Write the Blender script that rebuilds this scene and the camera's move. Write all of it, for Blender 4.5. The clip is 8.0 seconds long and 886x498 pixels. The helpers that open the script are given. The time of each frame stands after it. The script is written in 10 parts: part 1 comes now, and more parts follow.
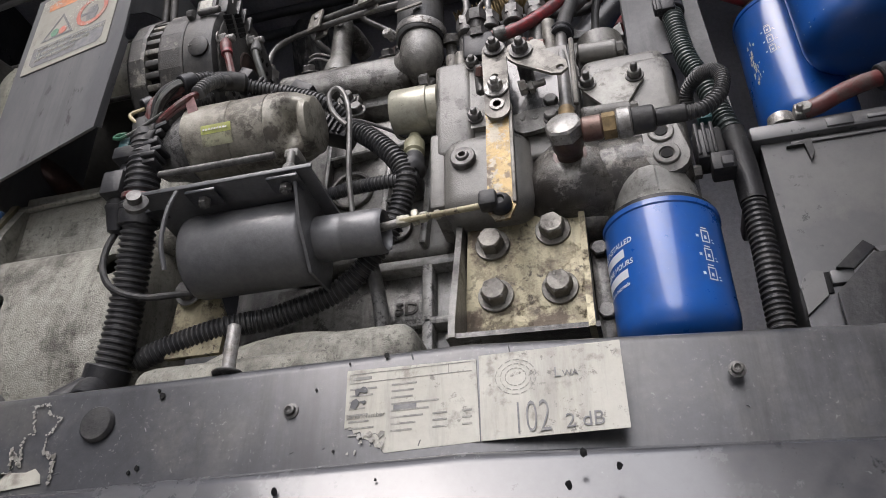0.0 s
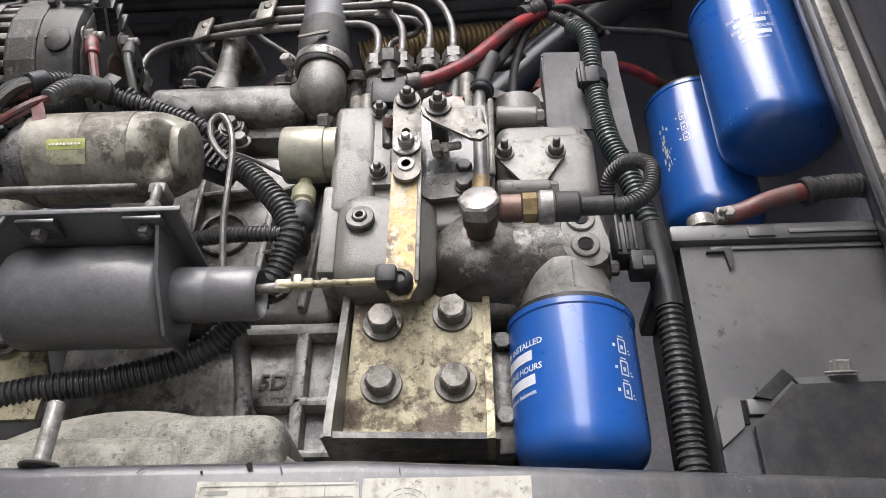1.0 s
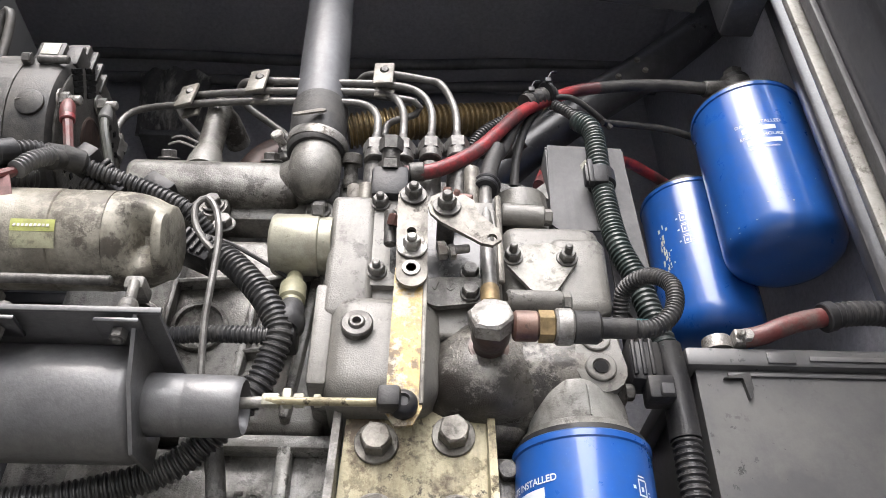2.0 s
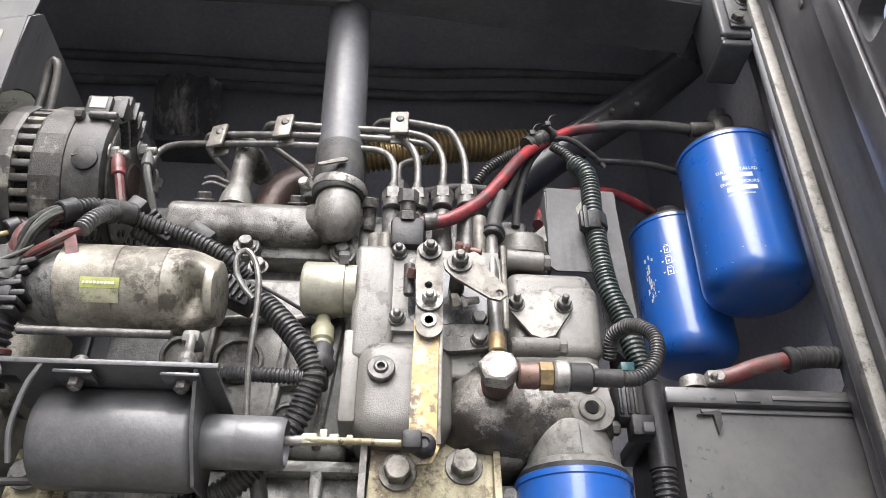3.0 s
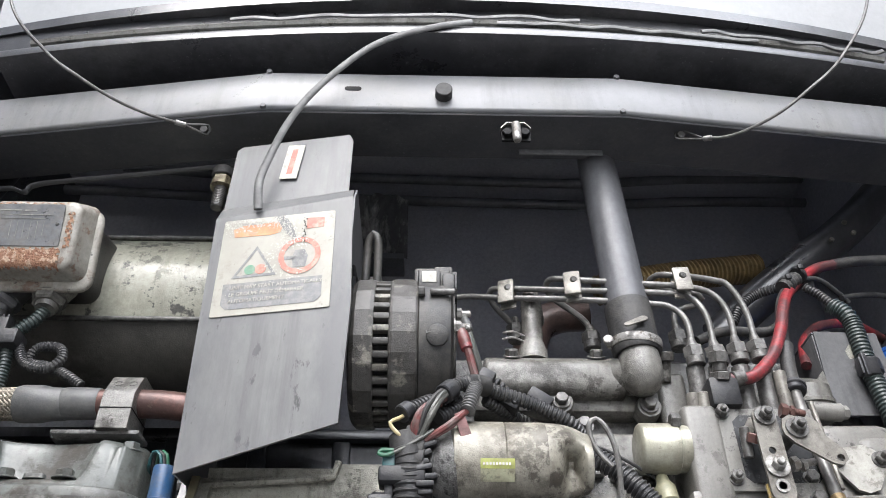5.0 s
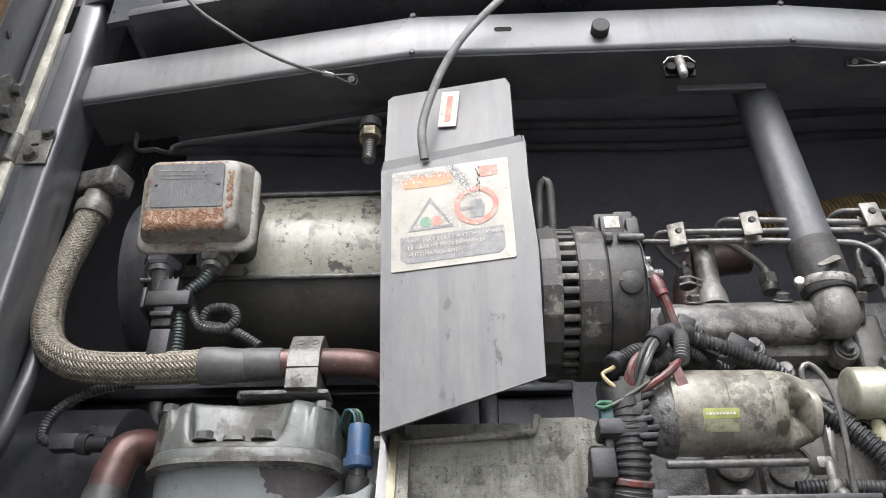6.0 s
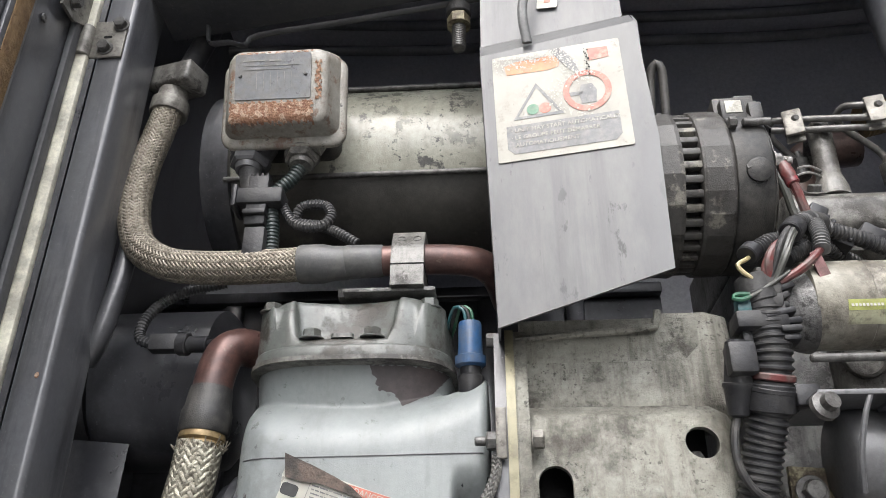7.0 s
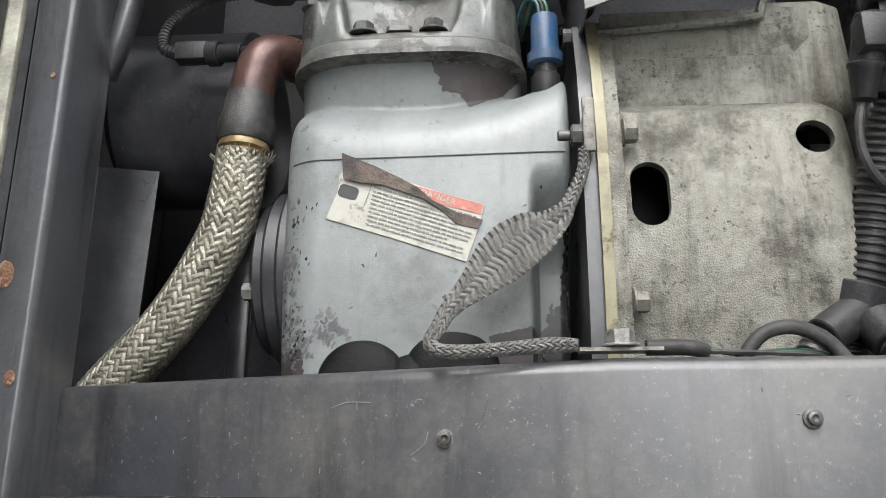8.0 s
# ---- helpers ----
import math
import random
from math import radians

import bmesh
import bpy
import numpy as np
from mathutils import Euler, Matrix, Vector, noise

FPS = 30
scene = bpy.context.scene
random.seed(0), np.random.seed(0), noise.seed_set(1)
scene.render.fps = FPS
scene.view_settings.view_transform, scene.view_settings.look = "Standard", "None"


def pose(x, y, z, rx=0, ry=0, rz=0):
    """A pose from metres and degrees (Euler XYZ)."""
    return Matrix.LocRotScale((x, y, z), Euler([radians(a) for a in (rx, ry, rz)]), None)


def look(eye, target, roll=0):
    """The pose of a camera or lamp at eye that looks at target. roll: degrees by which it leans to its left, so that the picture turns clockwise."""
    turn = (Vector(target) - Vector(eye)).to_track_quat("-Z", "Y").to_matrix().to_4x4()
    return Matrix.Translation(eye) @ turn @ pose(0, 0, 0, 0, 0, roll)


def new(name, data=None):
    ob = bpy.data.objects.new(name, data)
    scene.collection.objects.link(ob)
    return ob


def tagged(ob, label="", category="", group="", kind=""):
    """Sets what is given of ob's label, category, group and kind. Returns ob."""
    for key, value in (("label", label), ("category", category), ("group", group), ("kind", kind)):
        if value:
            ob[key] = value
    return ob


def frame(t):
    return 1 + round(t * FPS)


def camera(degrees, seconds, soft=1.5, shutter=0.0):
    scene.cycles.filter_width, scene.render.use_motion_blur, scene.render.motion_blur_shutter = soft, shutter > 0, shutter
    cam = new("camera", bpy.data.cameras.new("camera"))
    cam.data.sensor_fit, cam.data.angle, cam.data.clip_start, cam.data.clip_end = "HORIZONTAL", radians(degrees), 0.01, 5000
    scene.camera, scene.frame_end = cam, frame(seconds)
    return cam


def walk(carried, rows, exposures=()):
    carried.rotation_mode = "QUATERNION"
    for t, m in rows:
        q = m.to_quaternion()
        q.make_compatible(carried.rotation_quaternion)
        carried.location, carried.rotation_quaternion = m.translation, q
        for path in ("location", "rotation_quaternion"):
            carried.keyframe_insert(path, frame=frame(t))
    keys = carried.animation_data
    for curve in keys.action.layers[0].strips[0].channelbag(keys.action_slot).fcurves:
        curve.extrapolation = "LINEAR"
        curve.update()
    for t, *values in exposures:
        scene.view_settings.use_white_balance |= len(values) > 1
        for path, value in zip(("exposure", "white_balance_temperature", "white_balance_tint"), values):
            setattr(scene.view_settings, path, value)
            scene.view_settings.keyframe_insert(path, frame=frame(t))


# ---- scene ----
cam = camera(57.3, 8.0, soft=0.7)
# seconds, x, y, z, yaw, pitch, roll
ROWS = [
    (0, 0.0000, 0.0000, 1.5000, 14.58, 32.55, -0.39),
    (0.3, -0.0081, 0.0078, 1.5172, 13.87, 32.72, -0.12),
    (0.5, -0.0208, 0.0203, 1.5299, 12.28, 32.81, -0.03),
    (0.7, -0.0261, 0.0309, 1.5474, 8.32, 32.80, -0.21),
    (1, -0.0332, 0.0404, 1.5789, 2.71, 33.84, -0.19),
    (1.2, -0.0406, 0.0527, 1.6018, 0.13, 36.22, 0.08),
    (1.5, -0.0554, 0.0583, 1.6221, -1.03, 38.02, -0.16),
    (1.7, -0.0647, 0.0599, 1.6355, -1.29, 38.07, 0.16),
    (2.8, -0.0904, -0.0168, 1.6450, -2.98, 33.79, 0.28),
    (3, -0.0988, -0.0483, 1.6522, -3.01, 34.37, 0.53),
    (3.2, -0.1111, -0.0791, 1.6658, -3.31, 34.86, 0.62),
    (3.5, -0.1412, -0.1224, 1.6820, -3.56, 35.62, 0.79),
    (3.8, -0.1722, -0.1467, 1.6903, -3.85, 35.86, 0.69),
    (4, -0.1957, -0.1529, 1.6946, -3.94, 35.97, 0.64),
    (4.5, -0.2691, -0.1631, 1.7047, -3.38, 36.41, -0.21),
    (4.7, -0.3111, -0.1625, 1.7091, -2.36, 36.78, -0.21),
    (5, -0.3777, -0.1622, 1.7037, -1.24, 37.16, -0.02),
    (5.2, -0.4225, -0.1600, 1.7028, -0.29, 37.40, 0.12),
    (6.3, -0.5295, -0.1262, 1.7229, 2.77, 32.92, -0.17),
    (6.5, -0.5438, -0.1208, 1.7228, 3.25, 33.73, 0.06),
    (6.8, -0.5708, -0.1147, 1.7274, 3.84, 30.37, 0.05),
    (7, -0.5882, -0.0963, 1.7213, 4.16, 27.84, 0.15),
    (7.2, -0.6086, -0.0794, 1.7120, 4.24, 25.06, 0.09),
    (7.5, -0.6307, -0.0523, 1.6849, 4.20, 21.33, 0.09),
    (7.7, -0.6342, -0.0263, 1.6731, 4.47, 18.06, 0.01),
    (8, -0.6474, 0.0071, 1.6594, 4.14, 15.80, 0.02),
]
walk(cam, [(t, pose(x, y, z, 90 + pitch, 0, yaw) @ pose(0, 0, 0, 0, 0, roll)) for t, x, y, z, yaw, pitch, roll in ROWS],
     [(0.0, 0.28, 6200, 14), (0.5, 0.50, 6200, 14), (1.5, 1.05, 6350, 12), (3.0, 1.29, 6300, 12), (4.0, 1.40, 6050, 12), (5.0, 1.07, 6050, 10), (6.5, 0.93, 6200, 11), (8.0, 0.90, 6250, 8)])

# ---- daylight: overcast sky in front of the open bay ----
world = bpy.data.worlds.new("overcast_sky")
scene.world = world
world.use_nodes = True
wn = world.node_tree.nodes
sky = wn.new("ShaderNodeTexSky")
sky.sky_type, sky.sun_disc = "NISHITA", False
sky.sun_elevation, sky.sun_rotation = radians(48), radians(200)
sky.air_density, sky.dust_density, sky.ozone_density = 1.0, 6.0, 1.0
grey = wn.new("ShaderNodeHueSaturation")
grey.inputs["Saturation"].default_value = 0.6
world.node_tree.links.new(sky.outputs[0], grey.inputs["Color"])
world.node_tree.links.new(grey.outputs[0], wn["Background"].inputs[0])
wn["Background"].inputs[1].default_value = 0.15
sun_data = bpy.data.lights.new("sun", "SUN")
sun_data.energy, sun_data.angle, sun_data.color = 3.2, radians(75), (1.0, 0.985, 0.97)
sun = new("sun", sun_data)
sun.matrix_world = look((0.15, -3.0, 4.9), (-0.3, 0.5, 2.0))

# ---- materials ----
def mat(name, base, alt=None, rough=0.5, metal=0.0, scale=30.0, dirt=None, dirt_amt=0.3, dirt_scale=18.0,
        bump=0.15, grain=220.0, edge=(0.45, 0.6), coat=0.0, coat_rough=0.08, stretch=(1, 1, 1),
        speck=None, speck_amt=0.6, speck_scale=170.0, speck_edge=(0.60, 0.66), streak=None, streak_amt=0.6, streak_scale=60.0, rvar=(0.12, 0.15), spec=0.5, mottle=0.22,
        grime=None, grime_amt=0.9, grime_scale=30.0, grime_edge=(0.52, 0.57), grime_rough=0.55, pits=0.0, pit_scale=900.0):
    """Paint, plastic or metal with mottling, grime patches and fine relief, in metres."""
    m = bpy.data.materials.new(name)
    m.use_nodes = True
    nt = m.node_tree
    n, ln = nt.nodes, nt.links
    bsdf = n["Principled BSDF"]
    tc = n.new("ShaderNodeTexCoord")
    mp = n.new("ShaderNodeMapping")
    mp.inputs["Scale"].default_value = stretch
    ln.new(tc.outputs["Object"], mp.inputs["Vector"])
    info = n.new("ShaderNodeObjectInfo")
    shift = n.new("ShaderNodeVectorMath")
    shift.operation = "MULTIPLY_ADD"
    ln.new(info.outputs["Random"], shift.inputs[0])
    shift.inputs[1].default_value = (7, 5, 3)
    ln.new(mp.outputs[0], shift.inputs[2])

    def noise_tex(s, detail, rgh=0.6):
        t = n.new("ShaderNodeTexNoise")
        t.inputs["Scale"].default_value, t.inputs["Detail"].default_value, t.inputs["Roughness"].default_value = s, detail, rgh
        ln.new(shift.outputs[0], t.inputs["Vector"])
        return t.outputs["Fac"]

    def ramp(src, a, b):
        r = n.new("ShaderNodeMapRange")
        r.inputs["From Min"].default_value, r.inputs["From Max"].default_value = a, b
        ln.new(src, r.inputs["Value"])
        return r.outputs[0]

    def mix(f, a, b):
        x = n.new("ShaderNodeMix")
        x.data_type = "RGBA"
        ln.new(f, x.inputs[0])
        for sock, v in ((x.inputs[6], a), (x.inputs[7], b)):
            if isinstance(v, tuple):
                sock.default_value = (*v, 1)
            else:
                ln.new(v, sock)
        return x.outputs[2]

    alt = alt or tuple(c * 0.7 for c in base)
    big = noise_tex(scale, 6, 0.65)
    fine = noise_tex(grain, 4, 0.6)
    col = mix(ramp(big, 0.35, 0.65), base, alt)
    rsrc = big
    if dirt:
        d1 = noise_tex(dirt_scale, 9, 0.72)
        mask = ramp(d1, edge[0], edge[1])
        k = n.new("ShaderNodeMath")
        k.operation = "MULTIPLY"
        ln.new(mask, k.inputs[0])
        k.inputs[1].default_value = dirt_amt
        col = mix(k.outputs[0], col, dirt)
        rsrc = d1
    if speck:
        s1 = ramp(noise_tex(speck_scale, 5, 0.7), *speck_edge)
        wide = ramp(noise_tex(speck_scale * 0.12, 3, 0.6), 0.40, 0.60)
        k2 = n.new("ShaderNodeMath")
        k2.operation = "MULTIPLY"
        ln.new(s1, k2.inputs[0])
        ln.new(wide, k2.inputs[1])
        k3 = n.new("ShaderNodeMath")
        k3.operation = "MULTIPLY"
        ln.new(k2.outputs[0], k3.inputs[0])
        k3.inputs[1].default_value = speck_amt
        col = mix(k3.outputs[0], col, speck)
    if streak:
        sm = n.new("ShaderNodeMapping")
        sm.inputs["Scale"].default_value = (1, 1, 0.12)
        ln.new(shift.outputs[0], sm.inputs["Vector"])
        st_tex = n.new("ShaderNodeTexNoise")
        st_tex.inputs["Scale"].default_value, st_tex.inputs["Detail"].default_value, st_tex.inputs["Roughness"].default_value = streak_scale, 6, 0.7
        ln.new(sm.outputs[0], st_tex.inputs["Vector"])
        k4 = n.new("ShaderNodeMath")
        k4.operation = "MULTIPLY"
        ln.new(ramp(st_tex.outputs["Fac"], 0.50, 0.66), k4.inputs[0])
        k4.inputs[1].default_value = streak_amt
        col = mix(k4.outputs[0], col, streak)
    crust = None
    if grime:
        patch = ramp(noise_tex(grime_scale, 12, 0.74), *grime_edge)
        spread = ramp(noise_tex(grime_scale * 0.3, 4, 0.6), 0.36, 0.60)
        k5 = n.new("ShaderNodeMath")
        k5.operation = "MULTIPLY"
        ln.new(patch, k5.inputs[0])
        ln.new(spread, k5.inputs[1])
        k6 = n.new("ShaderNodeMath")
        k6.operation = "MULTIPLY"
        ln.new(k5.outputs[0], k6.inputs[0])
        k6.inputs[1].default_value = grime_amt
        crust = k6.outputs[0]
        col = mix(crust, col, grime)
    gain = n.new("ShaderNodeMapRange")
    gain.inputs["From Min"].default_value, gain.inputs["From Max"].default_value = 0.3, 0.7
    gain.inputs["To Min"].default_value, gain.inputs["To Max"].default_value = 1.0 - mottle, 1.0 + mottle
    ln.new(noise_tex(150, 7, 0.78), gain.inputs["Value"])
    mul = n.new("ShaderNodeVectorMath")
    mul.operation = "SCALE"
    ln.new(col, mul.inputs[0])
    ln.new(gain.outputs[0], mul.inputs["Scale"])
    ln.new(mul.outputs[0], bsdf.inputs["Base Color"])
    rr = n.new("ShaderNodeMapRange")
    rr.inputs["From Min"].default_value, rr.inputs["From Max"].default_value = 0.3, 0.7
    rr.inputs["To Min"].default_value, rr.inputs["To Max"].default_value = max(0.05, rough - rvar[0]), min(1.0, rough + rvar[1])
    ln.new(rsrc, rr.inputs["Value"])
    rough_out = rr.outputs[0]
    if crust:
        rm = n.new("ShaderNodeMix")
        ln.new(crust, rm.inputs[0])
        ln.new(rough_out, rm.inputs[2])
        rm.inputs[3].default_value = grime_rough
        rough_out = rm.outputs[0]
    ln.new(rough_out, bsdf.inputs["Roughness"])
    bsdf.inputs["Metallic"].default_value = metal
    bsdf.inputs["Specular IOR Level"].default_value = spec
    bsdf.inputs["Coat Weight"].default_value = coat
    bsdf.inputs["Coat Roughness"].default_value = coat_rough
    if bump:
        bp = n.new("ShaderNodeBump")
        bp.inputs["Strength"].default_value, bp.inputs["Distance"].default_value = bump, 0.002
        ln.new(fine, bp.inputs["Height"])
        relief = bp.outputs[0]
        if pits:
            b2 = n.new("ShaderNodeBump")
            b2.inputs["Strength"].default_value, b2.inputs["Distance"].default_value = pits, 0.0008
            ln.new(noise_tex(pit_scale, 3, 0.6), b2.inputs["Height"])
            ln.new(relief, b2.inputs["Normal"])
            relief = b2.outputs[0]
        if crust:
            b3 = n.new("ShaderNodeBump")
            b3.inputs["Strength"].default_value, b3.inputs["Distance"].default_value = 0.5, 0.0006
            ln.new(crust, b3.inputs["Height"])
            ln.new(relief, b3.inputs["Normal"])
            relief = b3.outputs[0]
        ln.new(relief, bsdf.inputs["Normal"])
    return m


M_FRAME = mat("black_frame_paint", (0.022, 0.0225, 0.026), (0.036, 0.0365, 0.041), 0.34, 0, 14, (0.085, 0.085, 0.088), 0.5, 9, 0.06, 300, coat=0.6, coat_rough=0.24, speck=(0.16, 0.16, 0.16), speck_amt=0.5, speck_scale=260, streak=(0.010, 0.010, 0.012), streak_amt=0.5, streak_scale=40, pits=0.12, pit_scale=1500)
M_SILL = mat("worn_sill_paint", (0.036, 0.037, 0.041), (0.060, 0.061, 0.066), 0.38, 0, 5, (0.095, 0.092, 0.084), 0.65, 6, 0.03, 260, (0.48, 0.60), coat=0.35, coat_rough=0.26, speck=(0.20, 0.20, 0.19), speck_amt=0.7, speck_scale=320, speck_edge=(0.61, 0.66), streak=(0.012, 0.012, 0.014), streak_amt=0.75, streak_scale=22, rvar=(0.12, 0.12), mottle=0.24, pits=0.12, pit_scale=1500)
# pale grey on a black lining: lens haze is put into the colour
M_BACK = mat("hazed_bay_lining", (0.352, 0.352, 0.3872), (0.4048, 0.4048, 0.44), 0.7, 0, 12, (0.46, 0.455, 0.45), 0.4, 8, 0.3, 120)
M_PANEL = mat("grey_panel", (0.085, 0.086, 0.09), (0.06, 0.06, 0.064), 0.42, 0, 9, (0.15, 0.15, 0.15), 0.4, 11, 0.08, 260, coat=0.2, coat_rough=0.3, speck=(0.02, 0.02, 0.02), speck_amt=0.7, speck_scale=120)
M_GUARD = mat("belt_guard_grey", (0.1235, 0.1247, 0.127), (0.0941, 0.0953, 0.0976), 0.48, 0.25, 6, (0.175, 0.173, 0.167), 0.5, 9, 0.03, 320, stretch=(1, 1, 0.35), speck=(0.018, 0.018, 0.018), speck_amt=0.7, speck_scale=80, streak=(0.07, 0.071, 0.073), streak_amt=0.55, streak_scale=28, rvar=(0.06, 0.06), mottle=0.06, pits=0.06, pit_scale=1500)
M_CAST = mat("grimy_cast_metal", (0.178, 0.172, 0.156), (0.130, 0.126, 0.114), 0.40, 0.05, 16, (0.030, 0.027, 0.022), 0.85, 20, 0.10, 300, (0.50, 0.62), coat=0.2, coat_rough=0.2, speck=(0.30, 0.29, 0.26), speck_amt=0.55, speck_scale=110, speck_edge=(0.63, 0.67), streak=(0.035, 0.031, 0.026), streak_amt=0.6, mottle=0.34, grime=(0.022, 0.018, 0.014), grime_amt=0.85, grime_scale=34, grime_edge=(0.52, 0.57), pits=0.6)
M_PUMP = mat("pump_cast_metal", (0.190, 0.184, 0.168), (0.145, 0.139, 0.127), 0.42, 0.05, 14, (0.045, 0.040, 0.034), 0.4, 17, 0.10, 380, (0.55, 0.67), coat=0.12, coat_rough=0.2, speck=(0.020, 0.018, 0.015), speck_amt=0.95, speck_scale=85, speck_edge=(0.61, 0.66), streak=(0.05, 0.045, 0.038), streak_amt=0.3, streak_scale=34, mottle=0.16, grime=(0.022, 0.018, 0.014), grime_amt=0.88, grime_scale=34, grime_edge=(0.565, 0.60), pits=0.5)
M_OILY = mat("oily_cast_metal", (0.20, 0.19, 0.17), (0.145, 0.137, 0.122), 0.30, 0.1, 20, (0.018, 0.015, 0.012), 0.92, 20, 0.22, 260, (0.49, 0.60), coat=0.35, coat_rough=0.18, speck=(0.33, 0.315, 0.28), speck_amt=0.7, speck_scale=95, speck_edge=(0.61, 0.66), streak=(0.03, 0.025, 0.02), streak_amt=0.5, streak_scale=40, mottle=0.34, grime=(0.014, 0.011, 0.009), grime_amt=0.95, grime_scale=30, grime_edge=(0.45, 0.51), grime_rough=0.3, pits=0.6)
M_BLOCK = mat("dark_engine_block", (0.195, 0.1924, 0.1859), (0.1235, 0.1222, 0.1196), 0.42, 0.12, 24, (0.14, 0.135, 0.125), 0.5, 34, 0.5, 240, speck=(0.015, 0.015, 0.015), speck_amt=0.85, streak=(0.015, 0.014, 0.013), streak_amt=0.6, grime=(0.014, 0.013, 0.012), grime_amt=0.9, grime_scale=44, grime_edge=(0.49, 0.55), grime_rough=0.28, pits=0.5)
M_ALU = mat("stained_aluminium", (0.3198, 0.3133, 0.2721), (0.2323, 0.2258, 0.1914), 0.42, 0.3, 14, (0.06, 0.054, 0.043), 0.7, 20, 0.6, 900, (0.46, 0.68), speck=(0.024, 0.022, 0.018), speck_amt=0.75, speck_scale=240, speck_edge=(0.55, 0.63), streak=(0.06, 0.054, 0.043), streak_amt=0.55, streak_scale=60, rvar=(0.05, 0.05), grime=(0.03, 0.026, 0.02), grime_amt=0.7, grime_scale=20, grime_edge=(0.53, 0.63), pits=0.8, pit_scale=700)
M_COMP = mat("compressor_grey_paint", (0.2465, 0.265, 0.261), (0.2, 0.2171, 0.2142), 0.42, 0, 12, (0.13, 0.132, 0.128), 0.5, 16, 0.06, 240, (0.54, 0.70), coat=0.08, coat_rough=0.3, speck=(0.06, 0.06, 0.058), speck_amt=0.8, speck_scale=90, speck_edge=(0.62, 0.65), streak=(0.14, 0.142, 0.138), streak_amt=0.35, streak_scale=40, mottle=0.08, grime=(0.13, 0.132, 0.13), grime_amt=0.45, grime_scale=16, grime_edge=(0.50, 0.66), pits=0.22, pit_scale=1500)
M_YELLOW = mat("zinc_yellow_plate", (0.36, 0.325, 0.21), (0.27, 0.24, 0.15), 0.42, 0.25, 22, (0.075, 0.052, 0.032), 0.95, 26, 0.3, 300, (0.49, 0.58), speck=(0.025, 0.018, 0.012), speck_amt=0.95, speck_scale=150, speck_edge=(0.53, 0.62), streak=(0.09, 0.07, 0.045), streak_amt=0.5, streak_scale=60, grime=(0.05, 0.034, 0.02), grime_amt=0.92, grime_scale=42, grime_edge=(0.53, 0.58))
M_ZINC = mat("zinc_plated_steel", (0.23, 0.2184, 0.1911), (0.1667, 0.1568, 0.1365), 0.44, 0.25, 40, (0.07, 0.062, 0.054), 0.55, 60, 0.15, 400, speck=(0.03, 0.026, 0.022), speck_amt=0.7, grime=(0.045, 0.037, 0.03), grime_amt=0.7, grime_scale=90, grime_edge=(0.54, 0.60))
M_BOLT = mat("worn_bolt_steel", (0.15, 0.146, 0.138), (0.088, 0.085, 0.08), 0.40, 0.3, 90, (0.035, 0.031, 0.028), 0.65, 120, 0.25, 500)
M_STEEL = mat("bright_steel", (0.36, 0.352, 0.335), (0.26, 0.252, 0.238), 0.36, 0.4, 60, (0.10, 0.09, 0.076), 0.55, 70, 0.15, 500, speck=(0.05, 0.042, 0.034), speck_amt=0.6, speck_scale=260, grime=(0.07, 0.055, 0.04), grime_amt=0.8, grime_scale=80, grime_edge=(0.51, 0.57), pits=0.3)
M_PIPE = mat("injector_pipe_steel", (0.19, 0.185, 0.175), (0.13, 0.126, 0.12), 0.36, 0.3, 50, (0.05, 0.045, 0.04), 0.5, 70, 0.08, 500)
M_BLUE = mat("blue_filter_enamel", (0.016, 0.10, 0.40), (0.013, 0.085, 0.34), 0.30, 0, 12, (0.05, 0.10, 0.22), 0.25, 26, 0.008, 300, coat=0.6, coat_rough=0.07, speck=(0.3, 0.35, 0.42), speck_amt=0.35, speck_scale=300, speck_edge=(0.66, 0.69), rvar=(0.05, 0.06), mottle=0.05)
M_WHITE = mat("white_print", (0.60, 0.63, 0.68), (0.54, 0.57, 0.62), 0.35, 0, 40, bump=0, mottle=0.06)
M_BLACKP = mat("black_plastic", (0.016, 0.016, 0.018), (0.026, 0.026, 0.028), 0.42, 0, 30, (0.07, 0.068, 0.063), 0.35, 40, 0.2, 300, spec=0.35)
M_RUBBER = mat("dusty_black_rubber", (0.024, 0.024, 0.025), (0.040, 0.039, 0.038), 0.55, 0, 30, (0.095, 0.091, 0.084), 0.45, 45, 0.25, 300, spec=0.35)
M_COND = mat("corrugated_conduit", (0.027, 0.027, 0.029), (0.042, 0.042, 0.043), 0.4, 0, 40, (0.085, 0.081, 0.074), 0.4, 60, 0.1, 400, spec=0.4)
M_CAN = mat("satin_black_can", (0.0976, 0.0976, 0.1006), (0.122, 0.122, 0.125), 0.46, 0.1, 20, (0.12, 0.12, 0.12), 0.35, 40, 0.12, 400, coat=0.4, coat_rough=0.2)
M_STARTER = mat("dirty_starter_case", (0.30, 0.285, 0.235), (0.24, 0.225, 0.185), 0.4, 0.1, 16, (0.055, 0.044, 0.034), 0.85, 22, 0.08, 320, (0.52, 0.66), speck=(0.022, 0.018, 0.014), speck_amt=0.85, speck_scale=90, speck_edge=(0.56, 0.63), streak=(0.10, 0.085, 0.062), streak_amt=0.5, streak_scale=30, mottle=0.26, grime=(0.035, 0.027, 0.02), grime_amt=0.85, grime_scale=32, grime_edge=(0.515, 0.575), pits=0.3)
